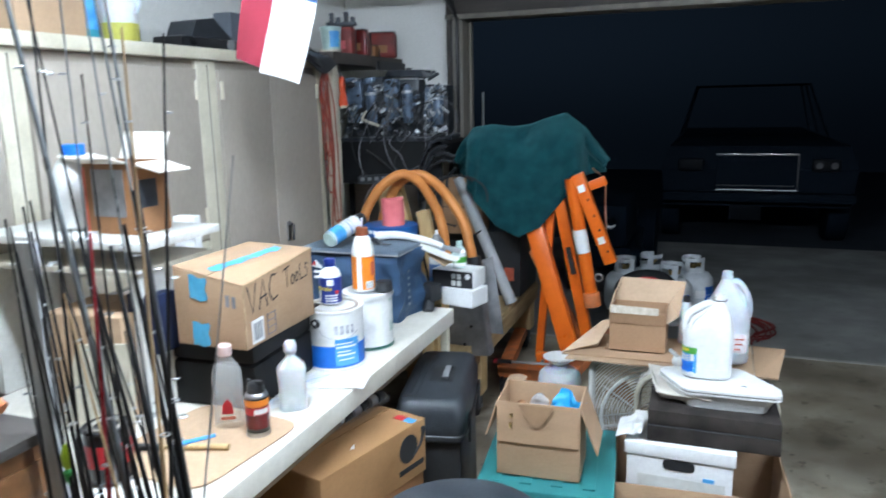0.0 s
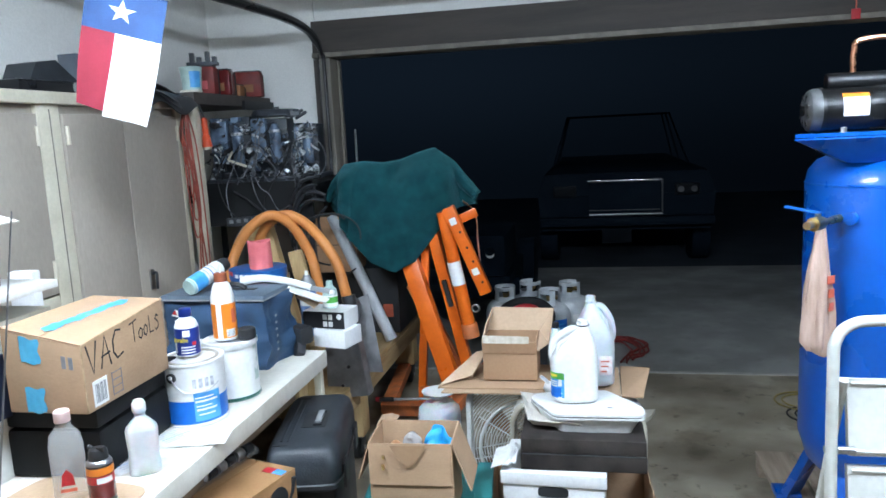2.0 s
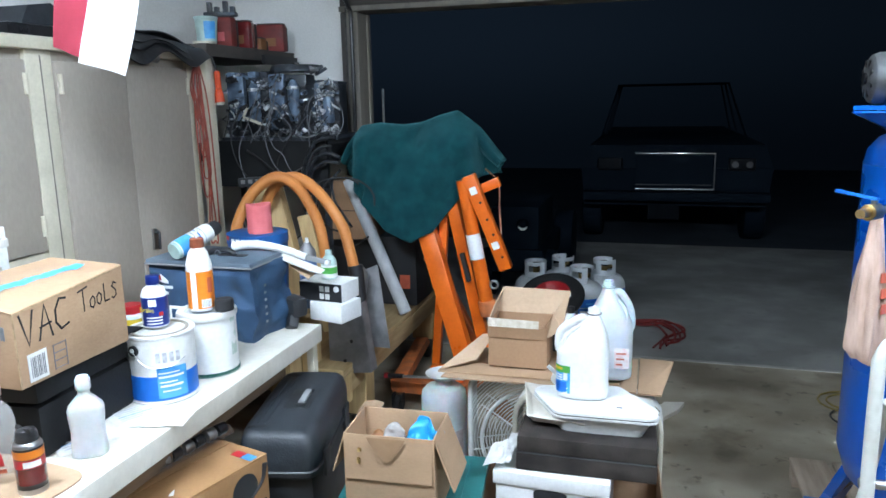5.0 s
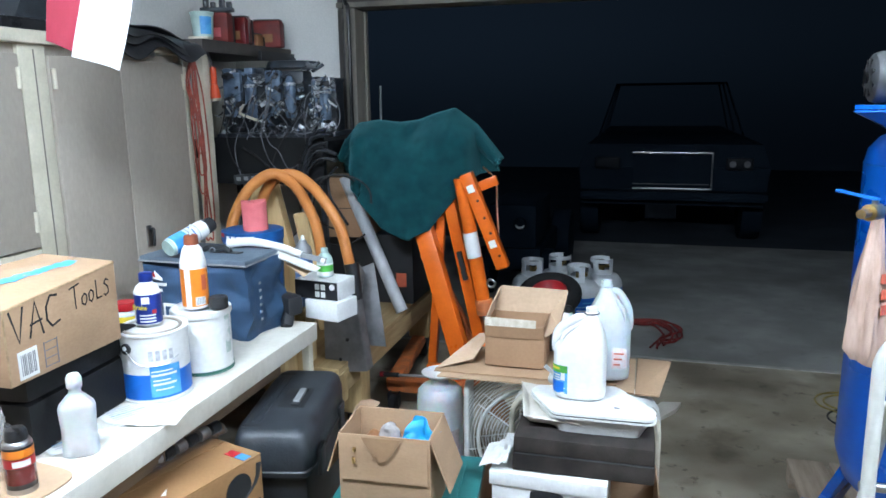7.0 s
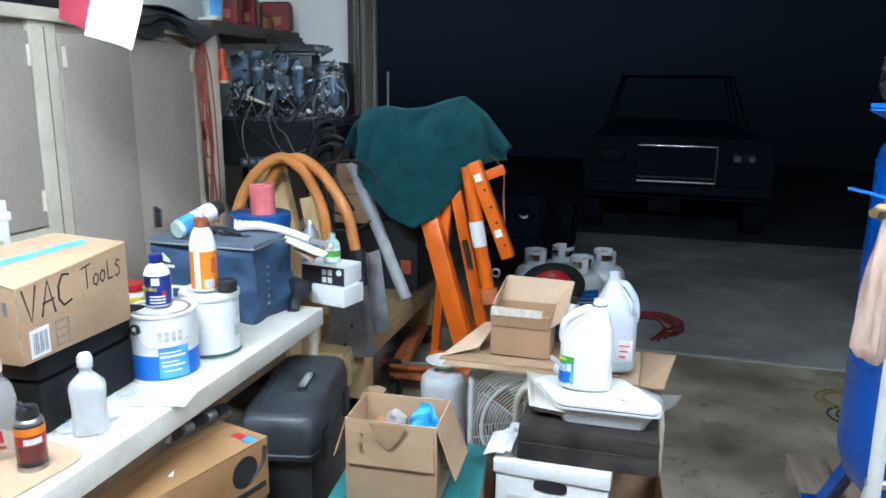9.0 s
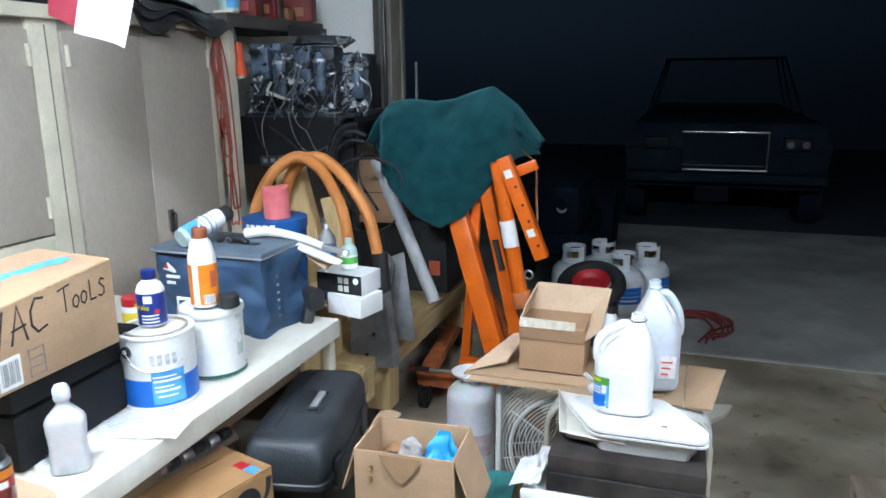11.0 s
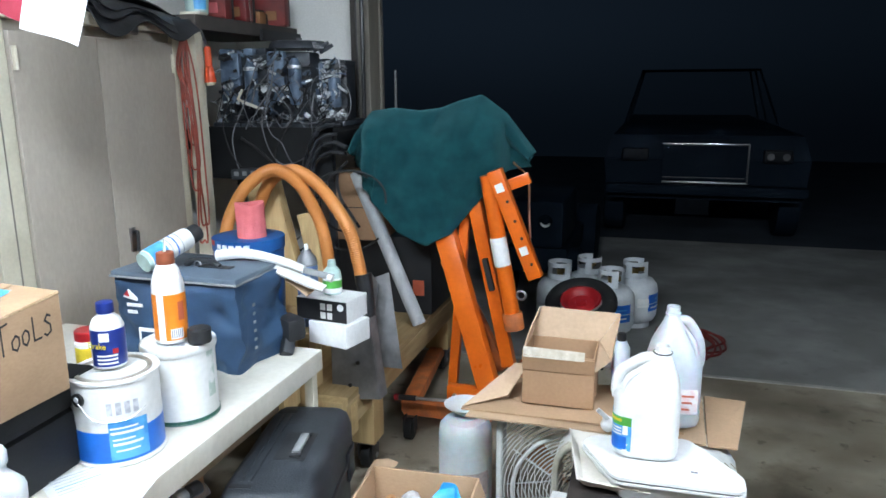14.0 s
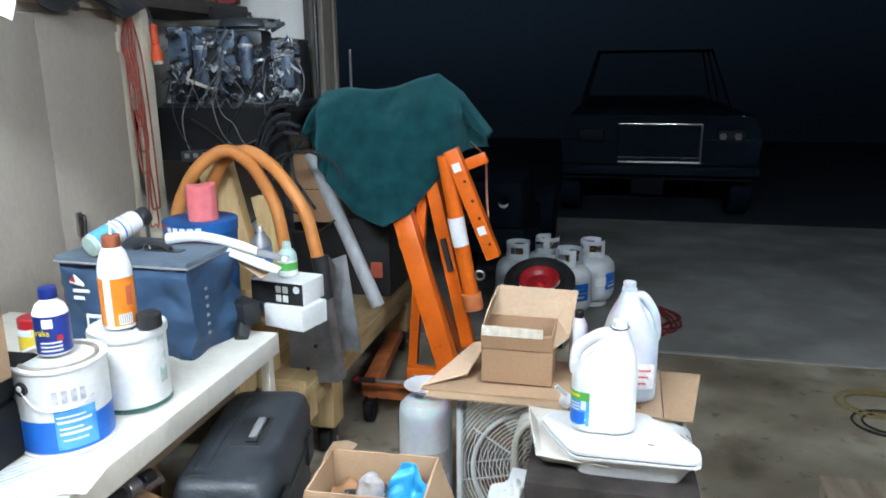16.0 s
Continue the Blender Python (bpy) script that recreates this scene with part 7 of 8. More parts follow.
part("staple", bx(B(), -0.088, -0.080, -0.1090, -0.100, 0.205, 0.215), M["brass"], oc)
part("staple", bx(B(), -0.090, -0.082, -0.1110, -0.102, 0.170, 0.185), M["brass"], oc)
part("packing", sheet(B(), lambda u, v: (-0.12 + 0.24 * u, -0.088 + 0.176 * v, 0.16 + 0.05 * noise.noise((u * 4, v * 4, 7.7))), 24, 24), M["brownbox"], oc)
cl = thing("crumpled_film", "crumpled clear plastic packing in the carton", "packing film", pose(-0.425, 2.505, 0.596) @ Matrix.Diagonal((0.8, 0.8, 0.85, 1)))
part("film", sheet(B(), lambda u, v: (0.038 * math.cos(6.283 * u) * math.sin(3.1 * v + 0.05) * (1 + 0.5 * noise.noise((u * 5, v * 5, 2.5))), 0.045 * math.sin(6.283 * u) * math.sin(3.1 * v + 0.05) * (1 + 0.5 * noise.noise((u * 5, v * 5, 4.5))), 0.055 - 0.055 * math.cos(3.1 * v)), 28, 18), M["film"], cl, smooth=20)
bp = thing("blue_wrapper", "bright blue crumpled wrapper in the carton", "wrapper", pose(-0.335, 2.525, 0.640, 58, 20, -20))
part("wrapper", sheet(B(), lambda u, v: (-0.05 + 0.10 * u, -0.045 + 0.09 * v + 0.01 * math.sin(7 * u), 0.012 * math.sin(5 * u + 3 * v) + 0.016 * noise.noise((u * 4, v * 4, 1.7))), 14, 14, 0.004), mat("sky_blue_film", (0.03, 0.38, 0.75), rough=0.4, scale=20), bp)
for k, (x, y, r) in enumerate(((-0.49, 2.47, 20), (-0.47, 2.53, -35), (-0.36, 2.47, 60), (-0.40, 2.55, 10))):
    solo("metal_fitting", capped(B(), [(0.010, 0), (0.012, 0.004), (0.012, 0.03), (0.007, 0.034), (0.007, 0.055)], seg=12), M["dimsteel"] if k % 2 else M["brownbox"], "small dull metal fitting among the odds and ends", "fitting", pose(x, y, 0.612, 70, 0, r), group="loose fittings")
# milky drum with a funnel dish
dr = thing("plastic_drum", "milky white plastic drum with a funnel dish on top", "drum", pose(-0.54, 3.45, 0.0) @ Matrix.Diagonal((1, 1, 0.945, 1)))
part("drum", capped(B(), [(0.085, 0), (0.098, 0.01), (0.098, 0.39), (0.094, 0.42), (0.075, 0.442), (0.04, 0.45), (0.03, 0.47)], seg=36), M["milk"], dr)
part("funnel", lathe(B(), [(0.028, 0.468), (0.03, 0.475), (0.07, 0.503), (0.078, 0.506), (0.074, 0.500), (0.03, 0.47)], seg=32), M["white"], dr, "shallow white funnel")
part("label", arc_label(B(), 0.0985, 0.16, 0.26, -80, -20), mat("pink_label", (0.75, 0.62, 0.62), rough=0.5, scale=30), dr, "faded pink label")


# ---- two box fans with everything stacked on and before them ----
def box_fan(label, m, shell, ringmat, corner, rim):
    ob = thing("box_fan", label, "box fan", m, group="box fans")
    s, d = 0.26, 0.055
    c = corner
    hoop = [(sx * (s - c) + c * math.cos(a0 + q * 0.3927), sz * (s - c) + c * math.sin(a0 + q * 0.3927)) for sx, sz, a0 in ((1, 1, 0.0), (-1, 1, 1.5708), (-1, -1, 3.14159), (1, -1, 4.71239)) for q in range(5)]
    side = []
    for k, p in enumerate(hoop):
        side.append(p)
        if k % 5 == 4:
            q = hoop[(k + 1) % 20]
            side += [(p[0] + (q[0] - p[0]) * f / 6, p[1] + (q[1] - p[1]) * f / 6) for f in range(1, 6)]
    hoop = side
    n = len(hoop)
    bm = B()
    vs = []
    for y in (-d, d):
        vs.append([bm.verts.new((x, y, z + s)) for x, z in hoop])
    inner = []
    for y in (-d, d):
        inner.append([bm.verts.new((x * (1 - rim), y, z * (1 - rim) + s)) for x, z in hoop])
    for k in range(n):
        j = (k + 1) % n
        bm.faces.new((vs[0][k], vs[0][j], vs[1][j], vs[1][k]))
        bm.faces.new((inner[0][k], inner[1][k], inner[1][j], inner[0][j]))
        for y in (0, 1):
            bm.faces.new((vs[y][k], inner[y][k], inner[y][j], vs[y][j]))
    part("shell", bm, shell, ob, bevel=0.004)
    for y in (-d + 0.002, d - 0.002):
        for k in range(17 if y < 0 else 8):
            r = 0.055 + (0.0115 if y < 0 else 0.024) * k
            part("grille_ring", tube(B(), [(r * math.cos(a * 0.1745), y, s + r * math.sin(a * 0.1745)) for a in range(37)], 0.0019, 4), ringmat, ob)
        for k in range(8):
            a = k * math.pi / 4 + 0.2
            part("grille_spoke", tube(B(), [(0.05 * math.cos(a), y, s + 0.05 * math.sin(a)), (0.252 * math.cos(a), y, s + 0.252 * math.sin(a))], 0.0026, 5), ringmat, ob)
    for k in range(9):
        r = 0.2525 + 0.0105 * k
        a0, a1 = math.acos(0.246 / r), math.asin(0.246 / r)
        for q in range(4):
            part("grille_wire", tube(B(), [(r * math.cos(a0 + (a1 - a0) * j / 8 + q * math.pi / 2), -d + 0.002, s + r * math.sin(a0 + (a1 - a0) * j / 8 + q * math.pi / 2)) for j in range(9)], 0.0019, 4), ringmat, ob)
    part("grille_hoop", tube(B(), [(0.212 * math.cos(k * 0.1309), -d - 0.001, s + 0.212 * math.sin(k * 0.1309)) for k in range(49)], 0.0065, 8), ringmat, ob, "thick hoop of the grille")
    part("front_rim", tube(B(), [(x * (1 - rim * 0.5), -d - 0.002, z * (1 - rim * 0.5) + s) for x, z in hoop + hoop[:1]], 0.011, 8), ringmat, ob, "rounded front rim")
    part("hub", cy(B(), (0, -d - 0.006, s), (0, -d + 0.004, s), 0.052, seg=24), shell, ob, bevel=0.003)
    part("motor", cy(B(), (0, -0.02, s), (0, 0.04, s), 0.05, seg=20), M["black"], ob)
    for k in range(5):
        a = k * 1.2566
        part("blade", slab(B(), [(0.04 * math.cos(a), -0.02, s + 0.04 * math.sin(a)), (0.2 * math.cos(a - 0.3), -0.025, s + 0.2 * math.sin(a - 0.3)), (0.22 * math.cos(a + 0.25), 0.02, s + 0.22 * math.sin(a + 0.25)), (0.05 * math.cos(a + 0.6), 0.02, s + 0.05 * math.sin(a + 0.6))], 0.003), M["brownbox"], ob, "dull reddish fan blade")
    for x in (-0.2, 0.2):
        part("foot", bx(B(), x - 0.02, x + 0.02, -d - 0.03, d + 0.03, -0.012, 0.004), shell, ob, bevel=0.003)
    return ob


box_fan("white box fan with a round wire grille", pose(-0.10, 3.225, 0.079, 0, 0, 3), M["fan"], M["fan"], 0.05, 0.05)
solo("timber_block", bx(B(), -0.26, 0.26, -0.07, 0.07, 0, 0.065), M["pine_h"], "pine board under the white fan", "board", pose(-0.10, 3.225, 0.0, 0, 0, 3), bevel=0.003)
box_fan("yellowed cream box fan with a round wire grille", pose(0.095, 3.10, 0.013 + 0.066, 0, 0, -1), M["fan"], M["fan_d"], 0.10, 0.06)
solo("timber_block", bx(B(), -0.26, 0.26, -0.07, 0.07, 0, 0.065), M["pine_h"], "pine board under the cream fan", "board", pose(0.095, 3.10, 0.0, 0, 0, -1), bevel=0.003)
fl = thing("flattened_carton", "flattened brown carton laid across the box fans", "cardboard sheet")
part("sheet", slab(B(), [(-0.45, 3.10, 0.598), (0.262, 3.085, 0.606), (0.262, 3.39, 0.618), (-0.40, 3.37, 0.608)], 0.006), M["card_l"], fl, bevel=0.001)
part("sheet", slab(B(), [(-0.47, 3.13, 0.607), (0.20, 3.12, 0.616), (0.22, 3.40, 0.626), (-0.36, 3.40, 0.617)], 0.006), M["card"], fl, bevel=0.001)
part("flap", slab(B(), [(0.264, 3.08, 0.606), (0.345, 3.10, 0.598), (0.392, 3.385, 0.622), (0.268, 3.395, 0.622)], 0.006), M["card"], fl, bevel=0.001)
part("flap", slab(B(), [(-0.47, 3.14, 0.612), (-0.335, 3.20, 0.640), (-0.285, 3.31, 0.715), (-0.33, 3.29, 0.715)], 0.005), M["card_in"], fl, bevel=0.001)
part("flap", slab(B(), [(-0.46, 3.16, 0.612), (-0.34, 3.24, 0.617), (-0.30, 3.33, 0.705), (-0.34, 3.30, 0.70)], 0.004), M["card"], fl, bevel=0.001)
sb = open_carton("small_open_carton", "small open brown carton with its lid flap up", pose(-0.176, 3.279, 0.628, 0, 0, 0) @ Matrix.Diagonal((1.08, 1, 1, 1)), 0.205, 0.175, 0.165, M["card_d2"], M["card_in"], [])
part("front_flap", slab(B(), [(-0.1025, -0.0885, 0.115), (0.1025, -0.0885, 0.115), (0.1025, -0.100, 0.165), (-0.1025, -0.100, 0.168)], 0.004), M["card_d2"], sb, bevel=0.001)
part("tape", slab(B(), [(-0.10, -0.104, 0.160), (0.075, -0.104, 0.160), (0.075, -0.098, 0.188), (-0.10, -0.098, 0.192)], 0.001), M["cleartape"], sb, "strip of clear tape")
part("back_flap", slab(B(), [(0.1025, 0.0875, 0.165), (-0.1025, 0.0875, 0.165), (-0.078, 0.105, 0.262), (0.158, 0.115, 0.254)], 0.004), M["card_in"], sb, bevel=0.001)
part("side_flap", slab(B(), [(0.103, -0.085, 0.125), (0.103, 0.087, 0.165), (0.158, 0.113, 0.254), (0.140, 0.02, 0.128)], 0.004), M["card_in"], sb, bevel=0.001)
part("side_flap", slab(B(), [(-0.103, 0.087, 0.165), (-0.103, -0.085, 0.165), (-0.098, 0.0, 0.205), (-0.080, 0.103, 0.26)], 0.004), M["card_in"], sb, bevel=0.001)


def gallon_jug(label, m, w, d, h, shift, material, lab):
    """A blow-moulded jug: square body, sloped shoulder, offset neck, and a handle over a hollow in the shoulder."""
    ob = thing("gallon_jug", label, "jug", m, group="gallon jugs")
    a, b = w / 2, d / 2
    rings = [(0.0, a * 0.86, b * 0.86, 0, 3), (0.006, a * 0.97, b * 0.97, 0, 3.2), (h * 0.06, a, b, 0, 3.4), (h * 0.20, a * 0.985, b * 0.985, 0, 3.4), (h * 0.22, a, b, 0, 3.4), (h * 0.52, a, b, 0, 3.2), (h * 0.57, a * 0.975, b * 0.98, 0, 3),
             (h * 0.68, a * 0.82, b * 0.88, shift * 0.30, 2.7), (h * 0.78, a * 0.58, b * 0.68, shift * 0.62, 2.4), (h * 0.86, a * 0.37, b * 0.44, shift * 0.88, 2.2), (h * 0.91, 0.0215, 0.0215, shift, 2), (h * 0.925, 0.0185, 0.0185, shift, 2)]
    part("jug", prism(B(), rings, 36), material, ob, smooth=50)
    g = -1 if shift > 0 else 1
    part("handle", tube(B(), curve_pts([(shift + g * 0.016, 0, h * 0.88), (shift + g * a * 0.55, 0, h * 0.87), (g * a * 0.80, 0, h * 0.74), (g * a * 0.93, 0, h * 0.60), (g * a * 0.90, 0, h * 0.50)], 22), 0.0145, 12), material, ob, smooth=60)
    part("hollow", tube(B(), curve_pts([(shift + g * a * 0.42, -b * 0.40, h * 0.83), (g * a * 0.60, -b * 0.62, h * 0.72), (g * a * 0.70, -b * 0.80, h * 0.60)], 14), lambda u: 0.007 * math.sin(math.pi * min(0.95, u + 0.05)) + 0.001, 8), material, ob)
    neck = part("spout", lathe(B(), [(0.0185, h * 0.925), (0.0225, h * 0.932), (0.0225, h * 0.945), (0.019, h * 0.95), (0.019, h), (0.0165, h), (0.0165, h * 0.93)], seg=24, c=(shift, 0)), material, ob)
    if lab:
        part("neck_ring", tube(B(), [(shift + 0.0225 * math.cos(k * 0.2094), 0.0225 * math.sin(k * 0.2094), h * 0.94) for k in range(31)], 0.0022, 5), M["black"], neck, "dark ring under the spout")
    for z in (0.12, 0.30, 0.42):
        part("moulding_line", prism(B(), [(h * z, a * 1.001, b * 1.001, 0, 3.3), (h * z + 0.002, a * 1.006, b * 1.006, 0, 3.3), (h * z + 0.004, a * 1.001, b * 1.001, 0, 3.3)], 36), material, ob)
    return ob, a, b


JUG1, ja, jb1 = gallon_jug("opaque white gallon jug with a blue and green label", pose(0.092, 2.885, 0.6735), 0.166, 0.118, 0.293, 0.032, M["white"], True)


def round_side(y0, y1, z0, z1, off):
    """A label bent round the handle side of the labelled jug, from y0 to y1 of its half depth."""
    def f(u, v):
        y = y0 + (y1 - y0) * u
        return -ja * (1 - abs(y) ** 3.3) ** (1 / 3.3) - off, y * jb1 * 1.01 - off * 0.5, z0 + (z1 - z0) * v
    return sheet(B(), f, 12, 4)


part("label", round_side(-0.985, 0.5, 0.020, 0.112, 0.0010), M["bluelab_l"], JUG1, "blue and green label")
part("label_green", round_side(-0.985, 0.5, 0.088, 0.112, 0.0016), M["green"], JUG1)
part("label_dark", round_side(-0.96, -0.2, 0.024, 0.058, 0.0016), M["bluelab"], JUG1)
part("label_yellow", round_side(-0.90, -0.3, 0.098, 0.106, 0.0021), M["yellow"], JUG1)
for k in range(3):
    part("print_line", round_side(-0.9, -0.1, 0.062 + 0.008 * k, 0.066 + 0.008 * k, 0.0018), M["paper"], JUG1)
JUG2, ja2, jb2 = gallon_jug("tall milky translucent empty jug", pose(0.162, 3.185, 0.634, 0, 0, 6), 0.156, 0.150, 0.350, -0.010, M["milk_t"], False)
part("label", bx(B(), 0.012, 0.062, -jb2 - 0.0014, -jb2 - 0.0004, 0.050, 0.125), mat("pale_print", (0.78, 0.62, 0.62), (0.86, 0.83, 0.84), rough=0.5, scale=60, contrast=0.8), JUG2, "faint printed label")
for k in range(3):
    part("print_bar", bx(B(), 0.018, 0.040 + 0.006 * k, -jb2 - 0.002, -jb2 - 0.0015, 0.062 + 0.02 * k, 0.068 + 0.02 * k), M["redprint"], JUG2)
ck = thing("spray_nozzle", "small white trigger nozzle with a string", "nozzle", pose(-0.012, 3.07, 0.622))
part("head", sheet(B(), lambda u, v: (0.022 * math.cos(6.283 * u) * math.sin(3.14 * v) * (1 + 0.4 * noise.noise((u * 4, v * 4, 3.3))), 0.02 * math.sin(6.283 * u) * math.sin(3.14 * v), 0.024 - 0.024 * math.cos(3.14 * v)), 16, 10), M["white"], ck)
part("lever", beam(B(), (0, -0.01, 0.045), (-0.03, -0.02, 0.075), 0.012, 0.008), M["white"], ck)
bt = round_bottle("spray_bottle", "slim white bottle with a black top behind the carton", pose(0.005, 3.345, 0.634), [(0.026, 0), (0.028, 0.004), (0.028, 0.15), (0.015, 0.175)], M["milk"], M["black"], [(0.014, 0.174), (0.015, 0.176), (0.014, 0.198), (0.010, 0.2)])

# brown-black cases, white box, trays
bc = thing("slide_case", "dark brown-black flat hard case lying down", "case", pose(0.118, 2.815, 0.4855, 0, 0.3, 1))
part("lower_half", bx(B(), -0.212, 0.212, -0.125, 0.125, 0, 0.056), M["case"], bc, bevel=0.005)
part("upper_half", bx(B(), -0.210, 0.210, -0.123, 0.123, 0.059, 0.112), M["case"], bc, bevel=0.007)
part("seam_strip", bx(B(), -0.208, 0.208, -0.1258, -0.12, 0.0560, 0.0590), M["dimsteel"], bc, "dull seam strip")
fb = thing("file_box", "white cardboard file box with an oval hand hole", "file box", pose(0.023, 2.80, 0.134, 0, 0, -2))
part("body", bx(B(), -0.172, 0.172, -0.13, 0.13, 0, 0.33), M["paper"], fb, bevel=0.003)
part("lid", bx(B(), -0.18, 0.18, -0.137, 0.137, 0.305, 0.350), M["paper"], fb, bevel=0.004)
part("hand_hole", prism(B(), [(0, 0.052, 0.0185, 0, 4), (0.003, 0.052, 0.0185, 0, 4)]), M["blacki"], fb, "dark oval hand hole").matrix_basis = pose(0.0, -0.1305, 0.282, 90, 0, 0)
part("print_block", bx(B(), 0.078, 0.115, -0.1318, -0.1302, 0.236, 0.250), M["bluelab_l"], fb, "small blue print")
part("form_panel", bx(B(), -0.135, 0.150, -0.1310, -0.1302, 0.10, 0.235), M["fan"], fb)
wl2 = thing("white_wrap", "crumpled white plastic over the file box corner", "plastic wrap", pose(-0.140, 2.725, 0.486, 0, 0, 0))
part("wrap", sheet(B(), lambda u, v: (-0.052 + 0.088 * u, -0.055 + 0.15 * v, 0.006 + 0.036 * u ** 0.7 * (0.75 + 0.5 * noise.noise((u * 2.2, v * 2.2, 6.1))) + 0.012 * noise.noise((u * 7, v * 7, 1.1)) * u), 18, 18, 0.003), M["white"], wl2, smooth=30)
bigc = open_carton("large_open_carton", "large open brown carton on the floor holding a file box", pose(0.075, 2.76, 0.0, 0, 0, 3), 0.56, 0.44, 0.40, M["card"], M["card_in"], [("+y", 0.06, -70)])
part("packing", bx(B(), -0.24, 0.24, -0.18, 0.18, 0.006, 0.133), M["brownbox"], bigc)


tr = thing("paint_tray", "white plastic paint tray with a flat lid on the case", "paint tray")
RIM = [(-0.075, 2.905), (0.022, 2.735), (0.328, 2.730), (0.335, 2.80), (0.205, 2.985), (-0.05, 2.95)]
mid = Vector((sum(p[0] for p in RIM) / 6, sum(p[1] for p in RIM) / 6))
SOFT = []
for k in range(6):
    p, q, r = (Vector(RIM[(k + j) % 6]) for j in (-1, 0, 1))
    a, b = q + (p - q).normalized() * 0.024, q + (r - q).normalized() * 0.024
    SOFT += [tuple(a * (1 - t) ** 2 + q * 2 * t * (1 - t) + b * t * t) for t in (0.0, 0.33, 0.67, 1.0)]
bm = B()
rings = []
for f, z in ((0.70, 0.600), (0.78, 0.597), (0.91, 0.648), (0.93, 0.651), (1.0, 0.652), (1.0, 0.657), (0.92, 0.656)):
    rings.append([bm.verts.new((mid.x + (x - mid.x) * f, mid.y + (y - mid.y) * f, z + 0.02 * (x - mid.x))) for x, y in SOFT])
for p, q in zip(rings, rings[1:]):
    for k in range(len(SOFT)):
        bm.faces.new((p[k], p[(k + 1) % len(SOFT)], q[(k + 1) % len(SOFT)], q[k]))
bm.faces.new(rings[0][::-1])
bm.faces.new(rings[-1])
part("tray", bm, M["white"], tr)
part("lid", slab(B(), [(mid.x + (x - mid.x) * 0.985, mid.y + (y - mid.y) * 0.985, 0.662 + 0.02 * (x - mid.x)) for x, y in SOFT], 0.008), M["white"], tr, "flat white lid", bevel=0.0025)
part("lid_gap", slab(B(), [(mid.x + (x - mid.x) * 0.965, mid.y + (y - mid.y) * 0.965, 0.6575 + 0.02 * (x - mid.x)) for x, y in SOFT], 0.004), M["black"], tr)
part("dark_spot", bx(B(), 0.205, 0.222, 2.80, 2.806, 0.672, 0.6733), M["print"], tr)
tr2 = thing("paint_tray", "old cream plastic paint tray under the white one", "paint tray")


def cream_tray(u, v):
    x, y = -0.118 + 0.20 * u + 0.05 * (1 - v) * (1 - u * 0.4), 2.745 + 0.27 * v
    edge = max(0.0, 1 - 9 * min(u, v, 1 - v))
    return x, y, 0.602 + 0.030 * edge + 0.010 * (1 - u) + 0.004 * noise.noise((u * 5, v * 5, 3.3))


part("tray", sheet(B(), cream_tray, 26, 30, 0.004), M["flapcream"], tr2, smooth=50)

# ---- beyond the threshold ----
def propane(label, m):
    ob = thing("propane_tank", label, "propane tank", m, group="propane tanks")
    part("tank", capped(B(), [(0.10, 0.03), (0.135, 0.05), (0.152, 0.085), (0.155, 0.11), (0.155, 0.25), (0.148, 0.29), (0.12, 0.325), (0.07, 0.345), (0.03, 0.35)], seg=40), M["propane"], ob)
    part("foot_ring", lathe(B(), [(0.105, 0.0), (0.108, 0.0), (0.108, 0.05), (0.105, 0.05)], seg=32), M["propane"], ob)
    part("weld_seam", lathe(B(), [(0.155, 0.176), (0.158, 0.18), (0.155, 0.184)], seg=40), M["propane"], ob)
    bm = lathe(B(), [(0.078, 0.335), (0.078, 0.378), (0.084, 0.378), (0.084, 0.335), (0.078, 0.335)], seg=28, a0=radians(20), a1=radians(320))
    lathe(bm, [(0.078, 0.424), (0.078, 0.448), (0.081, 0.453), (0.084, 0.448), (0.084, 0.424), (0.078, 0.424)], seg=28, a0=radians(20), a1=radians(320))
    for a in (20, 108, 196, 290):
        lathe(bm, [(0.078, 0.376), (0.078, 0.426), (0.084, 0.426), (0.084, 0.376)], seg=6, a0=radians(a), a1=radians(a + 30))
    part("collar", bm, M["propane"], ob, "grey guard collar with hand holes", smooth=30)
    part("valve", bx(cy(B(), (0, 0, 0.345), (0, 0, 0.40), 0.022, seg=12), -0.02, 0.06, -0.014, 0.014, 0.375, 0.403), M["brass"], ob)
    part("knob", cy(B(), (0, 0, 0.40), (0, 0, 0.425), 0.028, seg=14), M["black"], ob, bevel=0.004)
    part("label", arc_label(B(), 0.1562, 0.13, 0.245, -82, -18), M["bluelab"], ob, "blue warning label")
    for k in range(3):
        part("label_stripe", arc_label(B(), 0.1567, 0.150 + 0.028 * k, 0.160 + 0.028 * k, -74 + 8 * k, -30, seg=8), M["bluelab_l"] if k else M["paper"], ob)
    part("label_white", arc_label(B(), 0.1565, 0.16, 0.22, -110, -80), M["paper"], ob)
    return ob


tk = propane("dull grey propane tank standing with others", pose(-0.513, 5.90, -0.015, 0, 0, 10))
for x, y, a in ((-0.335, 6.10, 60), (-0.164, 5.78, -15), (-0.022, 6.06, 30)):
    copy_thing(tk, pose(x, y, -0.015, 0, 0, a))
wheel = thing("wheel", "small black tyre with a red hub leaning by the tanks", "wheel", pose(-0.30, 5.19, 0.368, 24, 0, -6))
part("tyre", tube(B(), [(0.165 * math.cos(a * 0.1745), 0.165 * math.sin(a * 0.1745), 0) for a in range(37)], 0.045, 12), M["rubber"], wheel, "black rubber tyre")
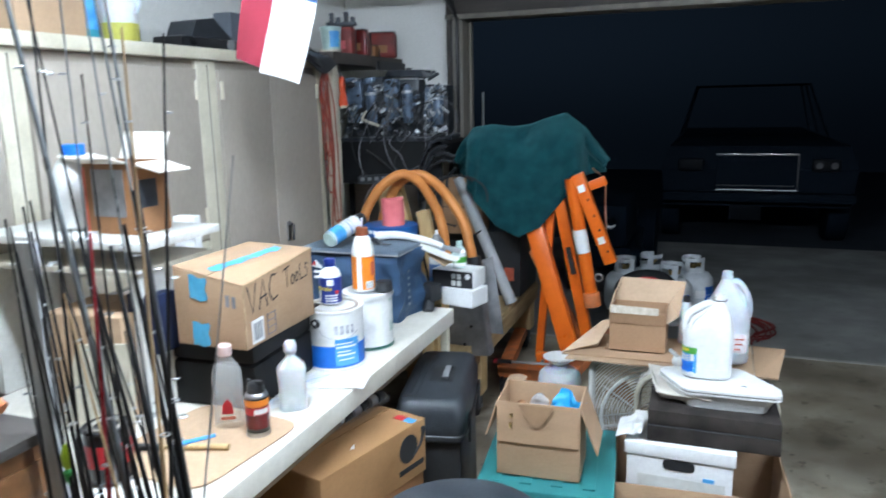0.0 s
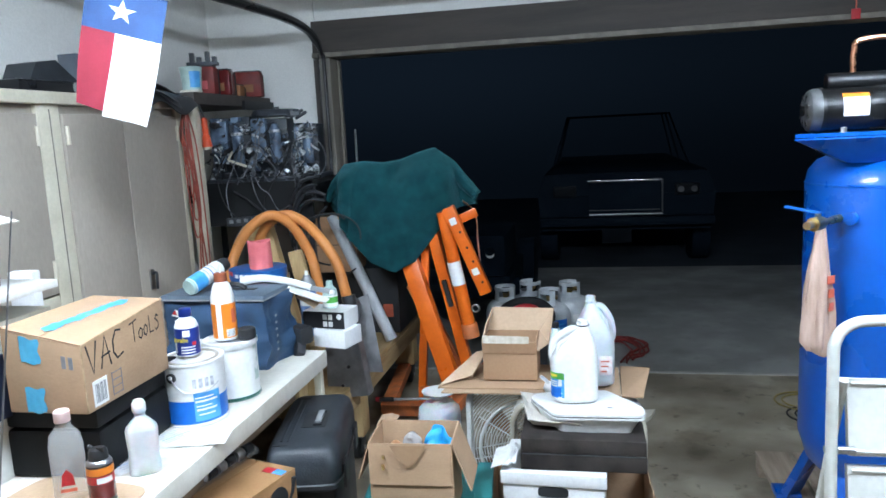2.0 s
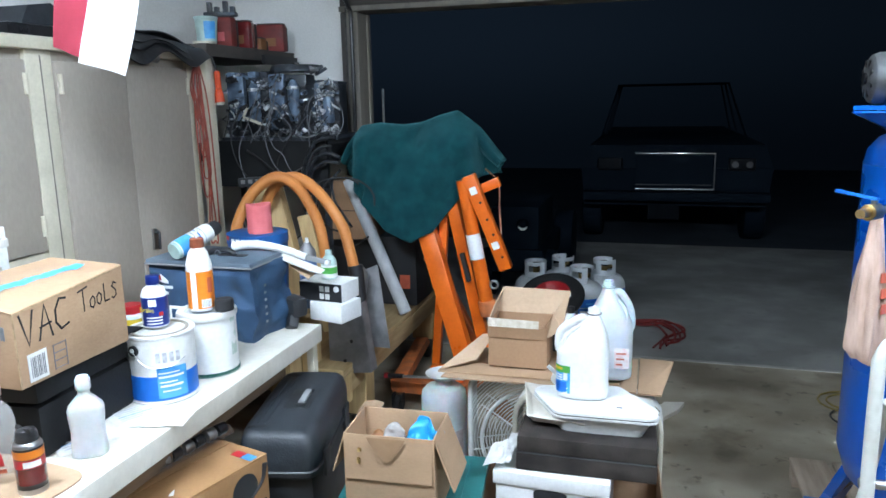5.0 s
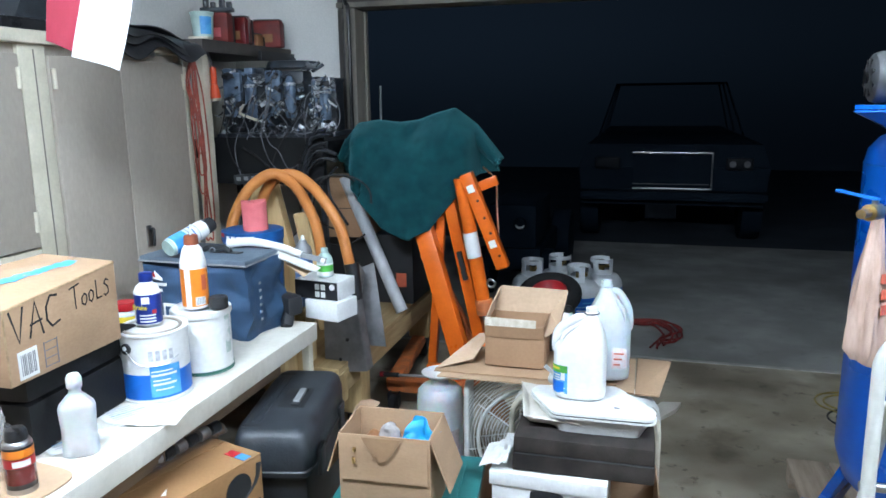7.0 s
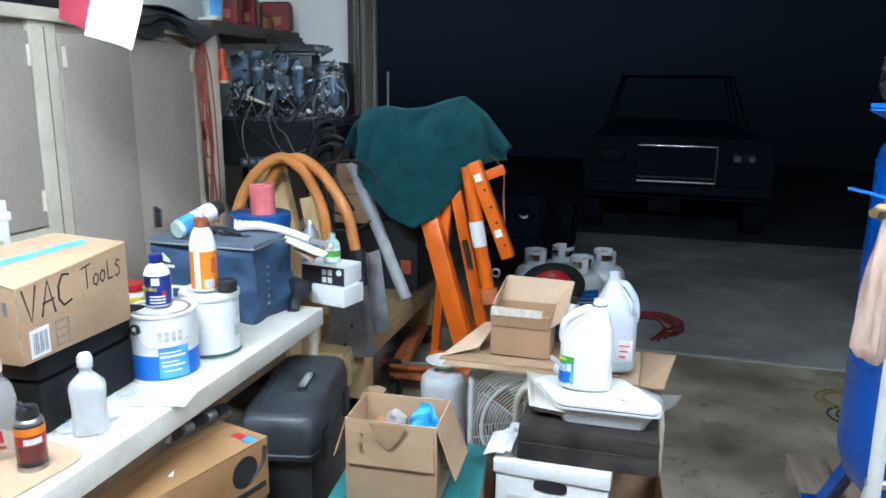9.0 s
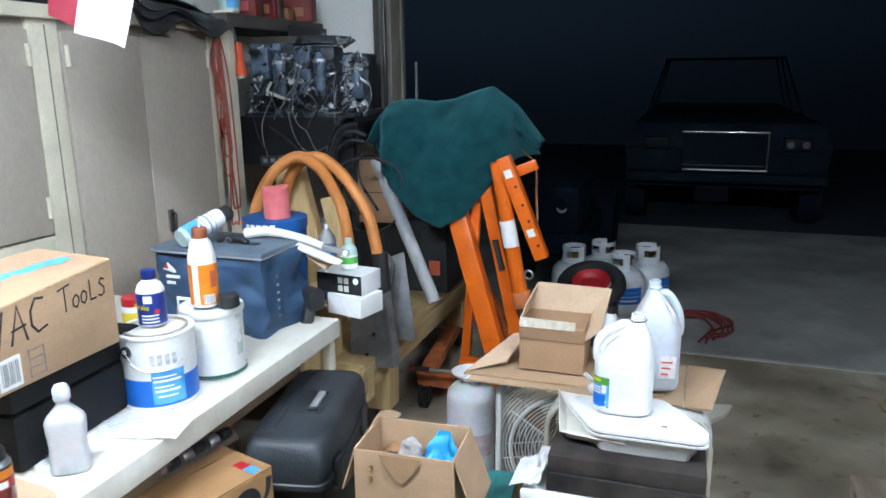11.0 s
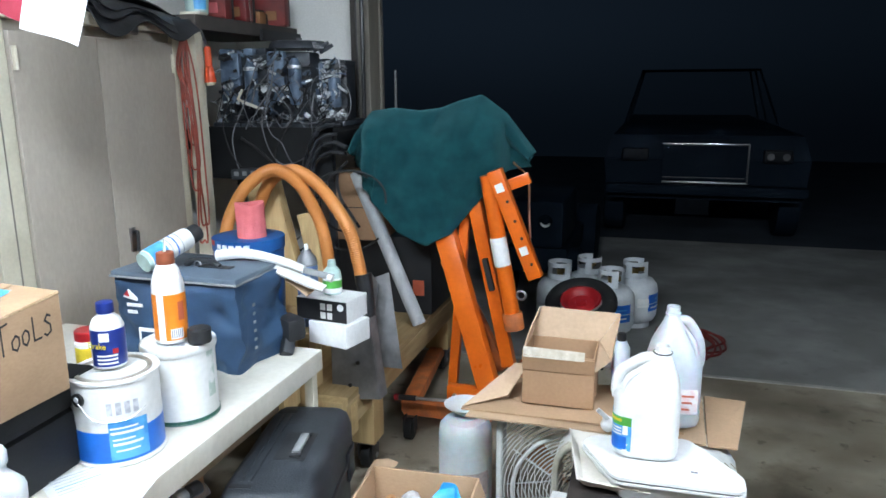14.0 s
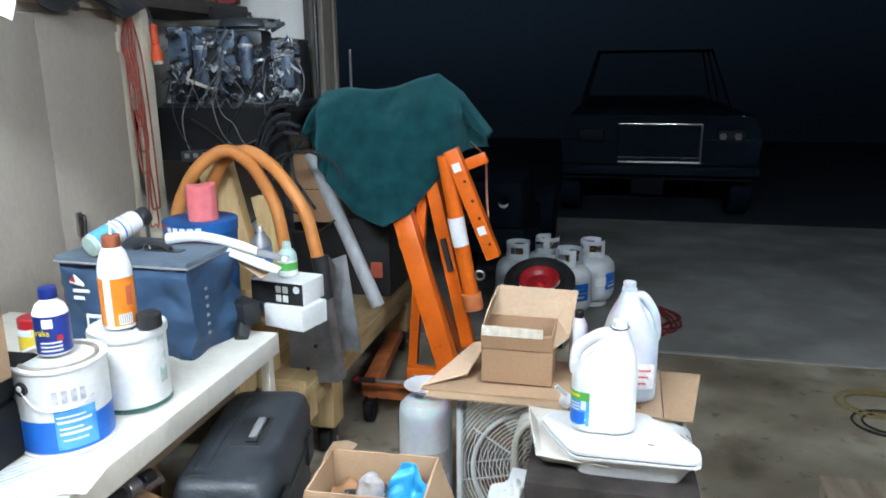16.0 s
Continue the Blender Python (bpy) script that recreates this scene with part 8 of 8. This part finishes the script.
part("hub", lathe(B(), [(0.118, 0.030), (0.108, 0.034), (0.098, 0.012), (0.075, -0.006), (0.035, -0.004), (0.030, 0.014), (0.001, 0.016)], seg=32), M["red"], wheel, "red dished hub")
solo("dark_crate", bx(B(), -0.16, 0.16, -0.16, 0.16, 0, 0.235), M["black"], "low black crate under the small wheel", "crate", pose(-0.31, 5.24, 0.005), bevel=0.01)
rnd = random.Random(11)
for k in range(7):
    o = 0.016 * (k - 3)
    q = [(0.16, 5.88 + o, 0.0), (0.30 + o, 5.91 + o, 0.01), (0.42 + o, 5.86 + 1.6 * o, 0.02), (0.50 + o, 5.74 + 2 * o, 0.012), (0.46 + o, 5.60, 0.0), (0.40 + 0.5 * o, 5.47 + o, -0.008)]
    solo("red_cord", tube(B(), curve_pts([(x + rnd.uniform(-0.04, 0.04), y + rnd.uniform(-0.05, 0.05), max(-0.008, z)) for x, y, z in q], 30), 0.007, 6), M["dullred"], "red air line lying coiled on the driveway", "air line", group="air line coils")
for k in range(4):
    r = 0.10 + 0.018 * k
    q = [(1.37 + r * 1.2 * math.cos(a * 0.4488 + k), (4.66 if k % 2 else 4.46) + r * math.sin(a * 0.4488 + k), 0.012 + 0.004 * (k % 2)) for a in range(15)]
    solo("cord_coil", tube(B(), curve_pts(q, 44), 0.005, 6), M["dirtyyellow"] if k % 2 else M["rubber"], "yellow and black cord coiled on the floor", "cord", group="cord coil")
solo("leaning_rod", tube(B(), [(-1.50, 5.40, -0.01), (-1.482, 5.37, 1.70)], 0.008, 8), M["rodgrey"], "thin pale rod standing outside the jamb", "rod")
solo("cardboard_scrap", slab(B(), [(0.34, 4.16, 0.001), (0.47, 4.36, 0.001), (0.50, 4.46, 0.001), (0.40, 4.44, 0.001), (0.32, 4.30, 0.001)], 0.02), M["flapcream"], "torn cardboard scrap on the floor", "cardboard", bevel=0.002)
# ---- near end: shelf, stool, rods ----
st = thing("work_stool", "round black padded stool", "stool", pose(-0.385, 1.585, 0.0))
part("seat", capped(B(), [(0.16, 0.70), (0.195, 0.715), (0.20, 0.745), (0.185, 0.77), (0.12, 0.782), (0.02, 0.785)], seg=48), M["charcoal"], st, "black padded seat")
part("column", cy(B(), (0, 0, 0.10), (0, 0, 0.70), 0.025, seg=16), M["chrome"], st)
for k in range(5):
    a = k * 1.2566
    part("foot", beam(B(), (0, 0, 0.10), (0.24 * math.cos(a), 0.24 * math.sin(a), 0.03), 0.04, 0.03, up=(0, 0, 1)), M["black"], st, bevel=0.004)
    part("caster", cy(B(), (0.24 * math.cos(a) - 0.015, 0.24 * math.sin(a), 0.025), (0.24 * math.cos(a) + 0.015, 0.24 * math.sin(a), 0.025), 0.025, seg=12), M["rubber"], st)
hs = thing("bench_shelf", "white shelf standing on the bench crowded with boxes", "shelf")
part("board", bx(B(), -1.98, -1.345, 1.78, 2.12, 1.262, 1.285), M["fan"], hs, bevel=0.003)
part("board", bx(B(), -1.98, -1.38, 1.78, 2.12, 1.19, 1.205), M["fan_d"], hs)
for x in (-1.96, -1.40):
    part("side", bx(B(), x - 0.012, x + 0.012, 1.80, 2.10, 0.777, 1.188), M["fan"], hs)
hb = open_carton("shelf_carton", "brown carton with pale flaps open and a dark window", pose(-1.530, 1.948, 1.287, 0, 0, -2), 0.185, 0.135, 0.205, M["brownbox"], M["flapcream"], [("-y", 0.065, 16), ("+x", 0.100, -14), ("-x", 0.10, 10), ("+y", 0.085, 68)])
part("window", bx(B(), 0.093, 0.0945, -0.045, 0.020, 0.075, 0.155), M["charcoal"], hb)
part("window_front", bx(B(), -0.060, 0.060, -0.0695, -0.068, 0.05, 0.185), M["galv"], hb)
part("edge_red", bx(B(), -0.092, -0.082, -0.0697, -0.068, 0.0, 0.19), M["redprint"], hb)
solo("white_box", bx(B(), -0.042, 0.042, -0.02, 0.02, 0, 0.493), M["paper"], "tall narrow white carton standing behind others", "carton", pose(-1.635, 2.32, 0.777, 0, 0, 6), bevel=0.002)
closed_carton("shelf_box", "tan carton stacked on the bench under the shelf", pose(-1.56, 1.86, 0.777, 0, 0, 4), 0.26, 0.22, 0.30, M["card_l"])
solo("foam_board", slab(B(), [(-1.58, 1.70, 0.778), (-1.35, 1.70, 0.778), (-1.36, 1.74, 1.02), (-1.55, 1.74, 1.0)], 0.02), M["fan_d"], "white foam board leaning on the cartons", "foam board", bevel=0.002)
solo("navy_box", bx(B(), -0.05, 0.05, -0.04, 0.04, 0, 0.17), M["darknavy"], "small navy blue carton", "carton", pose(-1.40, 1.86, 0.96), bevel=0.002)
pf = round_bottle("cleaner_bottle", "large white bottle with a blue cap", pose(-1.72, 1.95, 1.287), [(0.06, 0), (0.07, 0.01), (0.07, 0.15), (0.05, 0.2), (0.03, 0.22)], M["white"], M["bluelab"], [(0.032, 0.22), (0.034, 0.222), (0.034, 0.25), (0.03, 0.252)])
ty = thing("drawer_chest", "brown wooden chest beside the bench end", "chest", pose(-1.52, 1.17, 0.0))
part("carcass", bx(B(), -0.38, 0.345, -0.20, 0.13, 0.0, 0.985), M["dresser"], ty, bevel=0.004)
for k in range(3):
    part("drawer", bx(B(), 0.3455, 0.353, -0.18, 0.11, 0.06 + 0.305 * k, 0.34 + 0.305 * k), M["dresser"], ty, bevel=0.003)
part("top", bx(B(), -0.40, 0.36, -0.21, 0.14, 0.986, 1.01), M["brownwood"], ty, bevel=0.004)
cl2 = closed_carton("shelf_box", "brown carton on the wooden chest", pose(-1.66, 1.16, 1.012), 0.30, 0.22, 0.20, M["card"])
ch = thing("drill_charger", "dark battery charger with an orange tool beside it", "charger", pose(-1.32, 1.20, 1.012, 0, 0, 20))
part("body", bx(B(), -0.09, 0.05, -0.05, 0.05, 0, 0.045), M["charcoal"], ch, bevel=0.01)
part("dial", cy(B(), (-0.02, 0, 0.045), (-0.02, 0, 0.075), 0.035, seg=20), M["grey"], ch, bevel=0.005)
part("orange_grip", tube(B(), curve_pts([(-0.08, 0.07, 0.02), (0.0, 0.075, 0.05), (0.06, 0.07, 0.02)], 14), 0.016, 8), M["orange_w"], ch, "worn orange grip")
solo("plastic_moulding", beam(B(), (-1.122, 1.255, 1.40), (-1.118, 1.25, 0.002), 0.046, 0.016), M["pvc"], "long white plastic moulding standing by the bench", "moulding", bevel=0.002)
pp2 = paint_can("paint_pot", "small red and black labelled paint pot", pose(-1.24, 1.50, 0.782), 0.055, 0.13, M["blackg"], M["tin"])
part("red_label", lathe(B(), [(0.0545, 0.04), (0.0545, 0.095)], seg=40), M["red"], pp2)
RODS = [
    ("grey", (-0.94, 1.13, 1.80), (-0.76, 1.08, 1.04), 0.0075), ("black", (-0.94, 1.17, 1.81), (-0.90, 1.12, 0.99), 0.0038),
    ("black", (-0.96, 1.19, 1.76), (-0.80, 1.14, 1.00), 0.0035), ("black", (-0.64, 1.11, 1.72), (-0.66, 1.06, 1.07), 0.0045),
    ("silver", (-0.79, 1.15, 1.80), (-0.66, 1.10, 1.05), 0.004), ("silver", (-0.80, 1.18, 1.80), (-0.69, 1.13, 1.02), 0.005),
    ("cork", (-0.70, 1.10, 1.73), (-0.66, 1.05, 1.07), 0.0045), ("red", (-0.79, 1.09, 1.44), (-0.76, 1.04, 1.06), 0.006),
    ("black", (-0.83, 1.12, 1.40), (-0.71, 1.07, 1.05), 0.007), ("black", (-0.885, 1.065, 1.48), (-0.81, 1.03, 1.06), 0.005),
]
RODS += [
    ("black", (-0.94, 1.125, 1.48), (-0.85, 1.09, 1.02), 0.005), ("black", (-0.96, 1.10, 1.44), (-0.87, 1.06, 1.03), 0.005),
    ("black", (-0.915, 1.14, 1.46), (-0.84, 1.10, 1.01), 0.0055), ("black", (-1.00, 1.17, 1.42), (-0.91, 1.13, 0.98), 0.006),
    ("black", (-0.75, 1.15, 1.55), (-0.67, 1.10, 1.04), 0.008), ("black", (-0.75, 1.12, 1.45), (-0.65, 1.07, 1.06), 0.008),
    ("whip", (-0.50, 1.05, 1.56), (-0.55, 1.00, 1.12), 0.0025), ("silver", (-0.91, 1.20, 1.76), (-0.86, 1.15, 0.98), 0.003),
    ("black", (-0.78, 1.10, 1.67), (-0.73, 1.05, 1.06), 0.0035), ("cork", (-0.83, 1.07, 1.35), (-0.72, 1.02, 1.08), 0.004),
]
pick = random.Random(44)
for k in range(14):
    x, y = pick.uniform(-1.0, -0.80), pick.uniform(1.05, 1.19)
    RODS.append(("black", (x, y + 0.05, pick.uniform(1.22, 1.46)), (x + pick.uniform(0.07, 0.14), y, 1.02), pick.uniform(0.003, 0.0055)))
RODS += [("black", (-0.735, 1.13, 1.50), (-0.645, 1.08, 1.05), 0.009), ("black", (-0.76, 1.10, 1.42), (-0.66, 1.05, 1.05), 0.009), ("silver", (-0.82, 1.16, 1.78), (-0.72, 1.11, 1.03), 0.003)]
ROD_MAT = {"grey": M["rodgrey"], "black": M["rodblack"], "silver": M["rodgrey"], "cork": M["cork"], "red": M["redrod"], "whip": M["galv"]}
ROD_LABEL = {"grey": "thick grey fishing rod standing in the bundle", "black": "black fishing rod standing in the bundle", "silver": "silvery fishing rod standing in the bundle",
             "cork": "tan fishing rod standing in the bundle", "red": "dark red fishing rod standing in the bundle", "whip": "very thin whippy fishing rod standing alone"}
rnd = random.Random(2)
for kind, a, b, r in RODS:
    a, b = Vector(a), Vector(b)
    d = (b - a).normalized()
    foot = b + d * ((b.z - 0.01) / -d.z)
    tip = a - d * (0.30 if a.z > 1.75 else 0.02)
    rod = thing("fishing_rod", ROD_LABEL[kind], "fishing rod", group="fishing rods")
    part("blank", tube(B(), [foot, foot.lerp(tip, 0.4), foot.lerp(tip, 0.7), tip], lambda u, r=r: r * (1.15 - 0.8 * u), 8), ROD_MAT[kind], rod)
    part("grip", tube(B(), [foot, foot.lerp(tip, 0.2)], r + 0.006, 10), M["black"] if kind != "cork" else M["cork"], rod)
    n = 5 if kind != "whip" else 0
    for k in range(n):
        p = foot.lerp(tip, 0.42 + 0.13 * k + rnd.uniform(-0.02, 0.02))
        e = Vector((rnd.uniform(-1, 1), rnd.uniform(-1, 1), 0)).normalized()
        rr = 0.010 - 0.0014 * k
        c = p + e * (rr + r * 0.7)
        f1 = d.cross(e)
        part("guide", tube(B(), [c + rr * (math.cos(q * 0.785) * e + math.sin(q * 0.785) * f1) for q in range(9)], 0.0013, 5), M["steel"], rod, "steel line guide")
lu = thing("fishing_lure", "yellow and green fishing lure hanging from a rod", "lure", pose(-0.860, 1.06, 1.055) @ Matrix.Diagonal((0.55, 0.55, 0.6, 1)))
part("body", capped(B(), [(0.005, 0.045), (0.013, 0.06), (0.015, 0.085), (0.010, 0.105), (0.004, 0.118)], seg=16), M["lime"], lu)
part("tail", capped(B(), [(0.003, 0.0), (0.010, 0.015), (0.013, 0.04), (0.006, 0.047)], seg=16), M["greenlure"], lu)
part("hook", tube(B(), curve_pts([(0, 0, 0.118), (0, 0, 0.135), (0.012, 0, 0.145), (0.018, 0, 0.135)], 10), 0.0012, 5), M["steel"], lu)
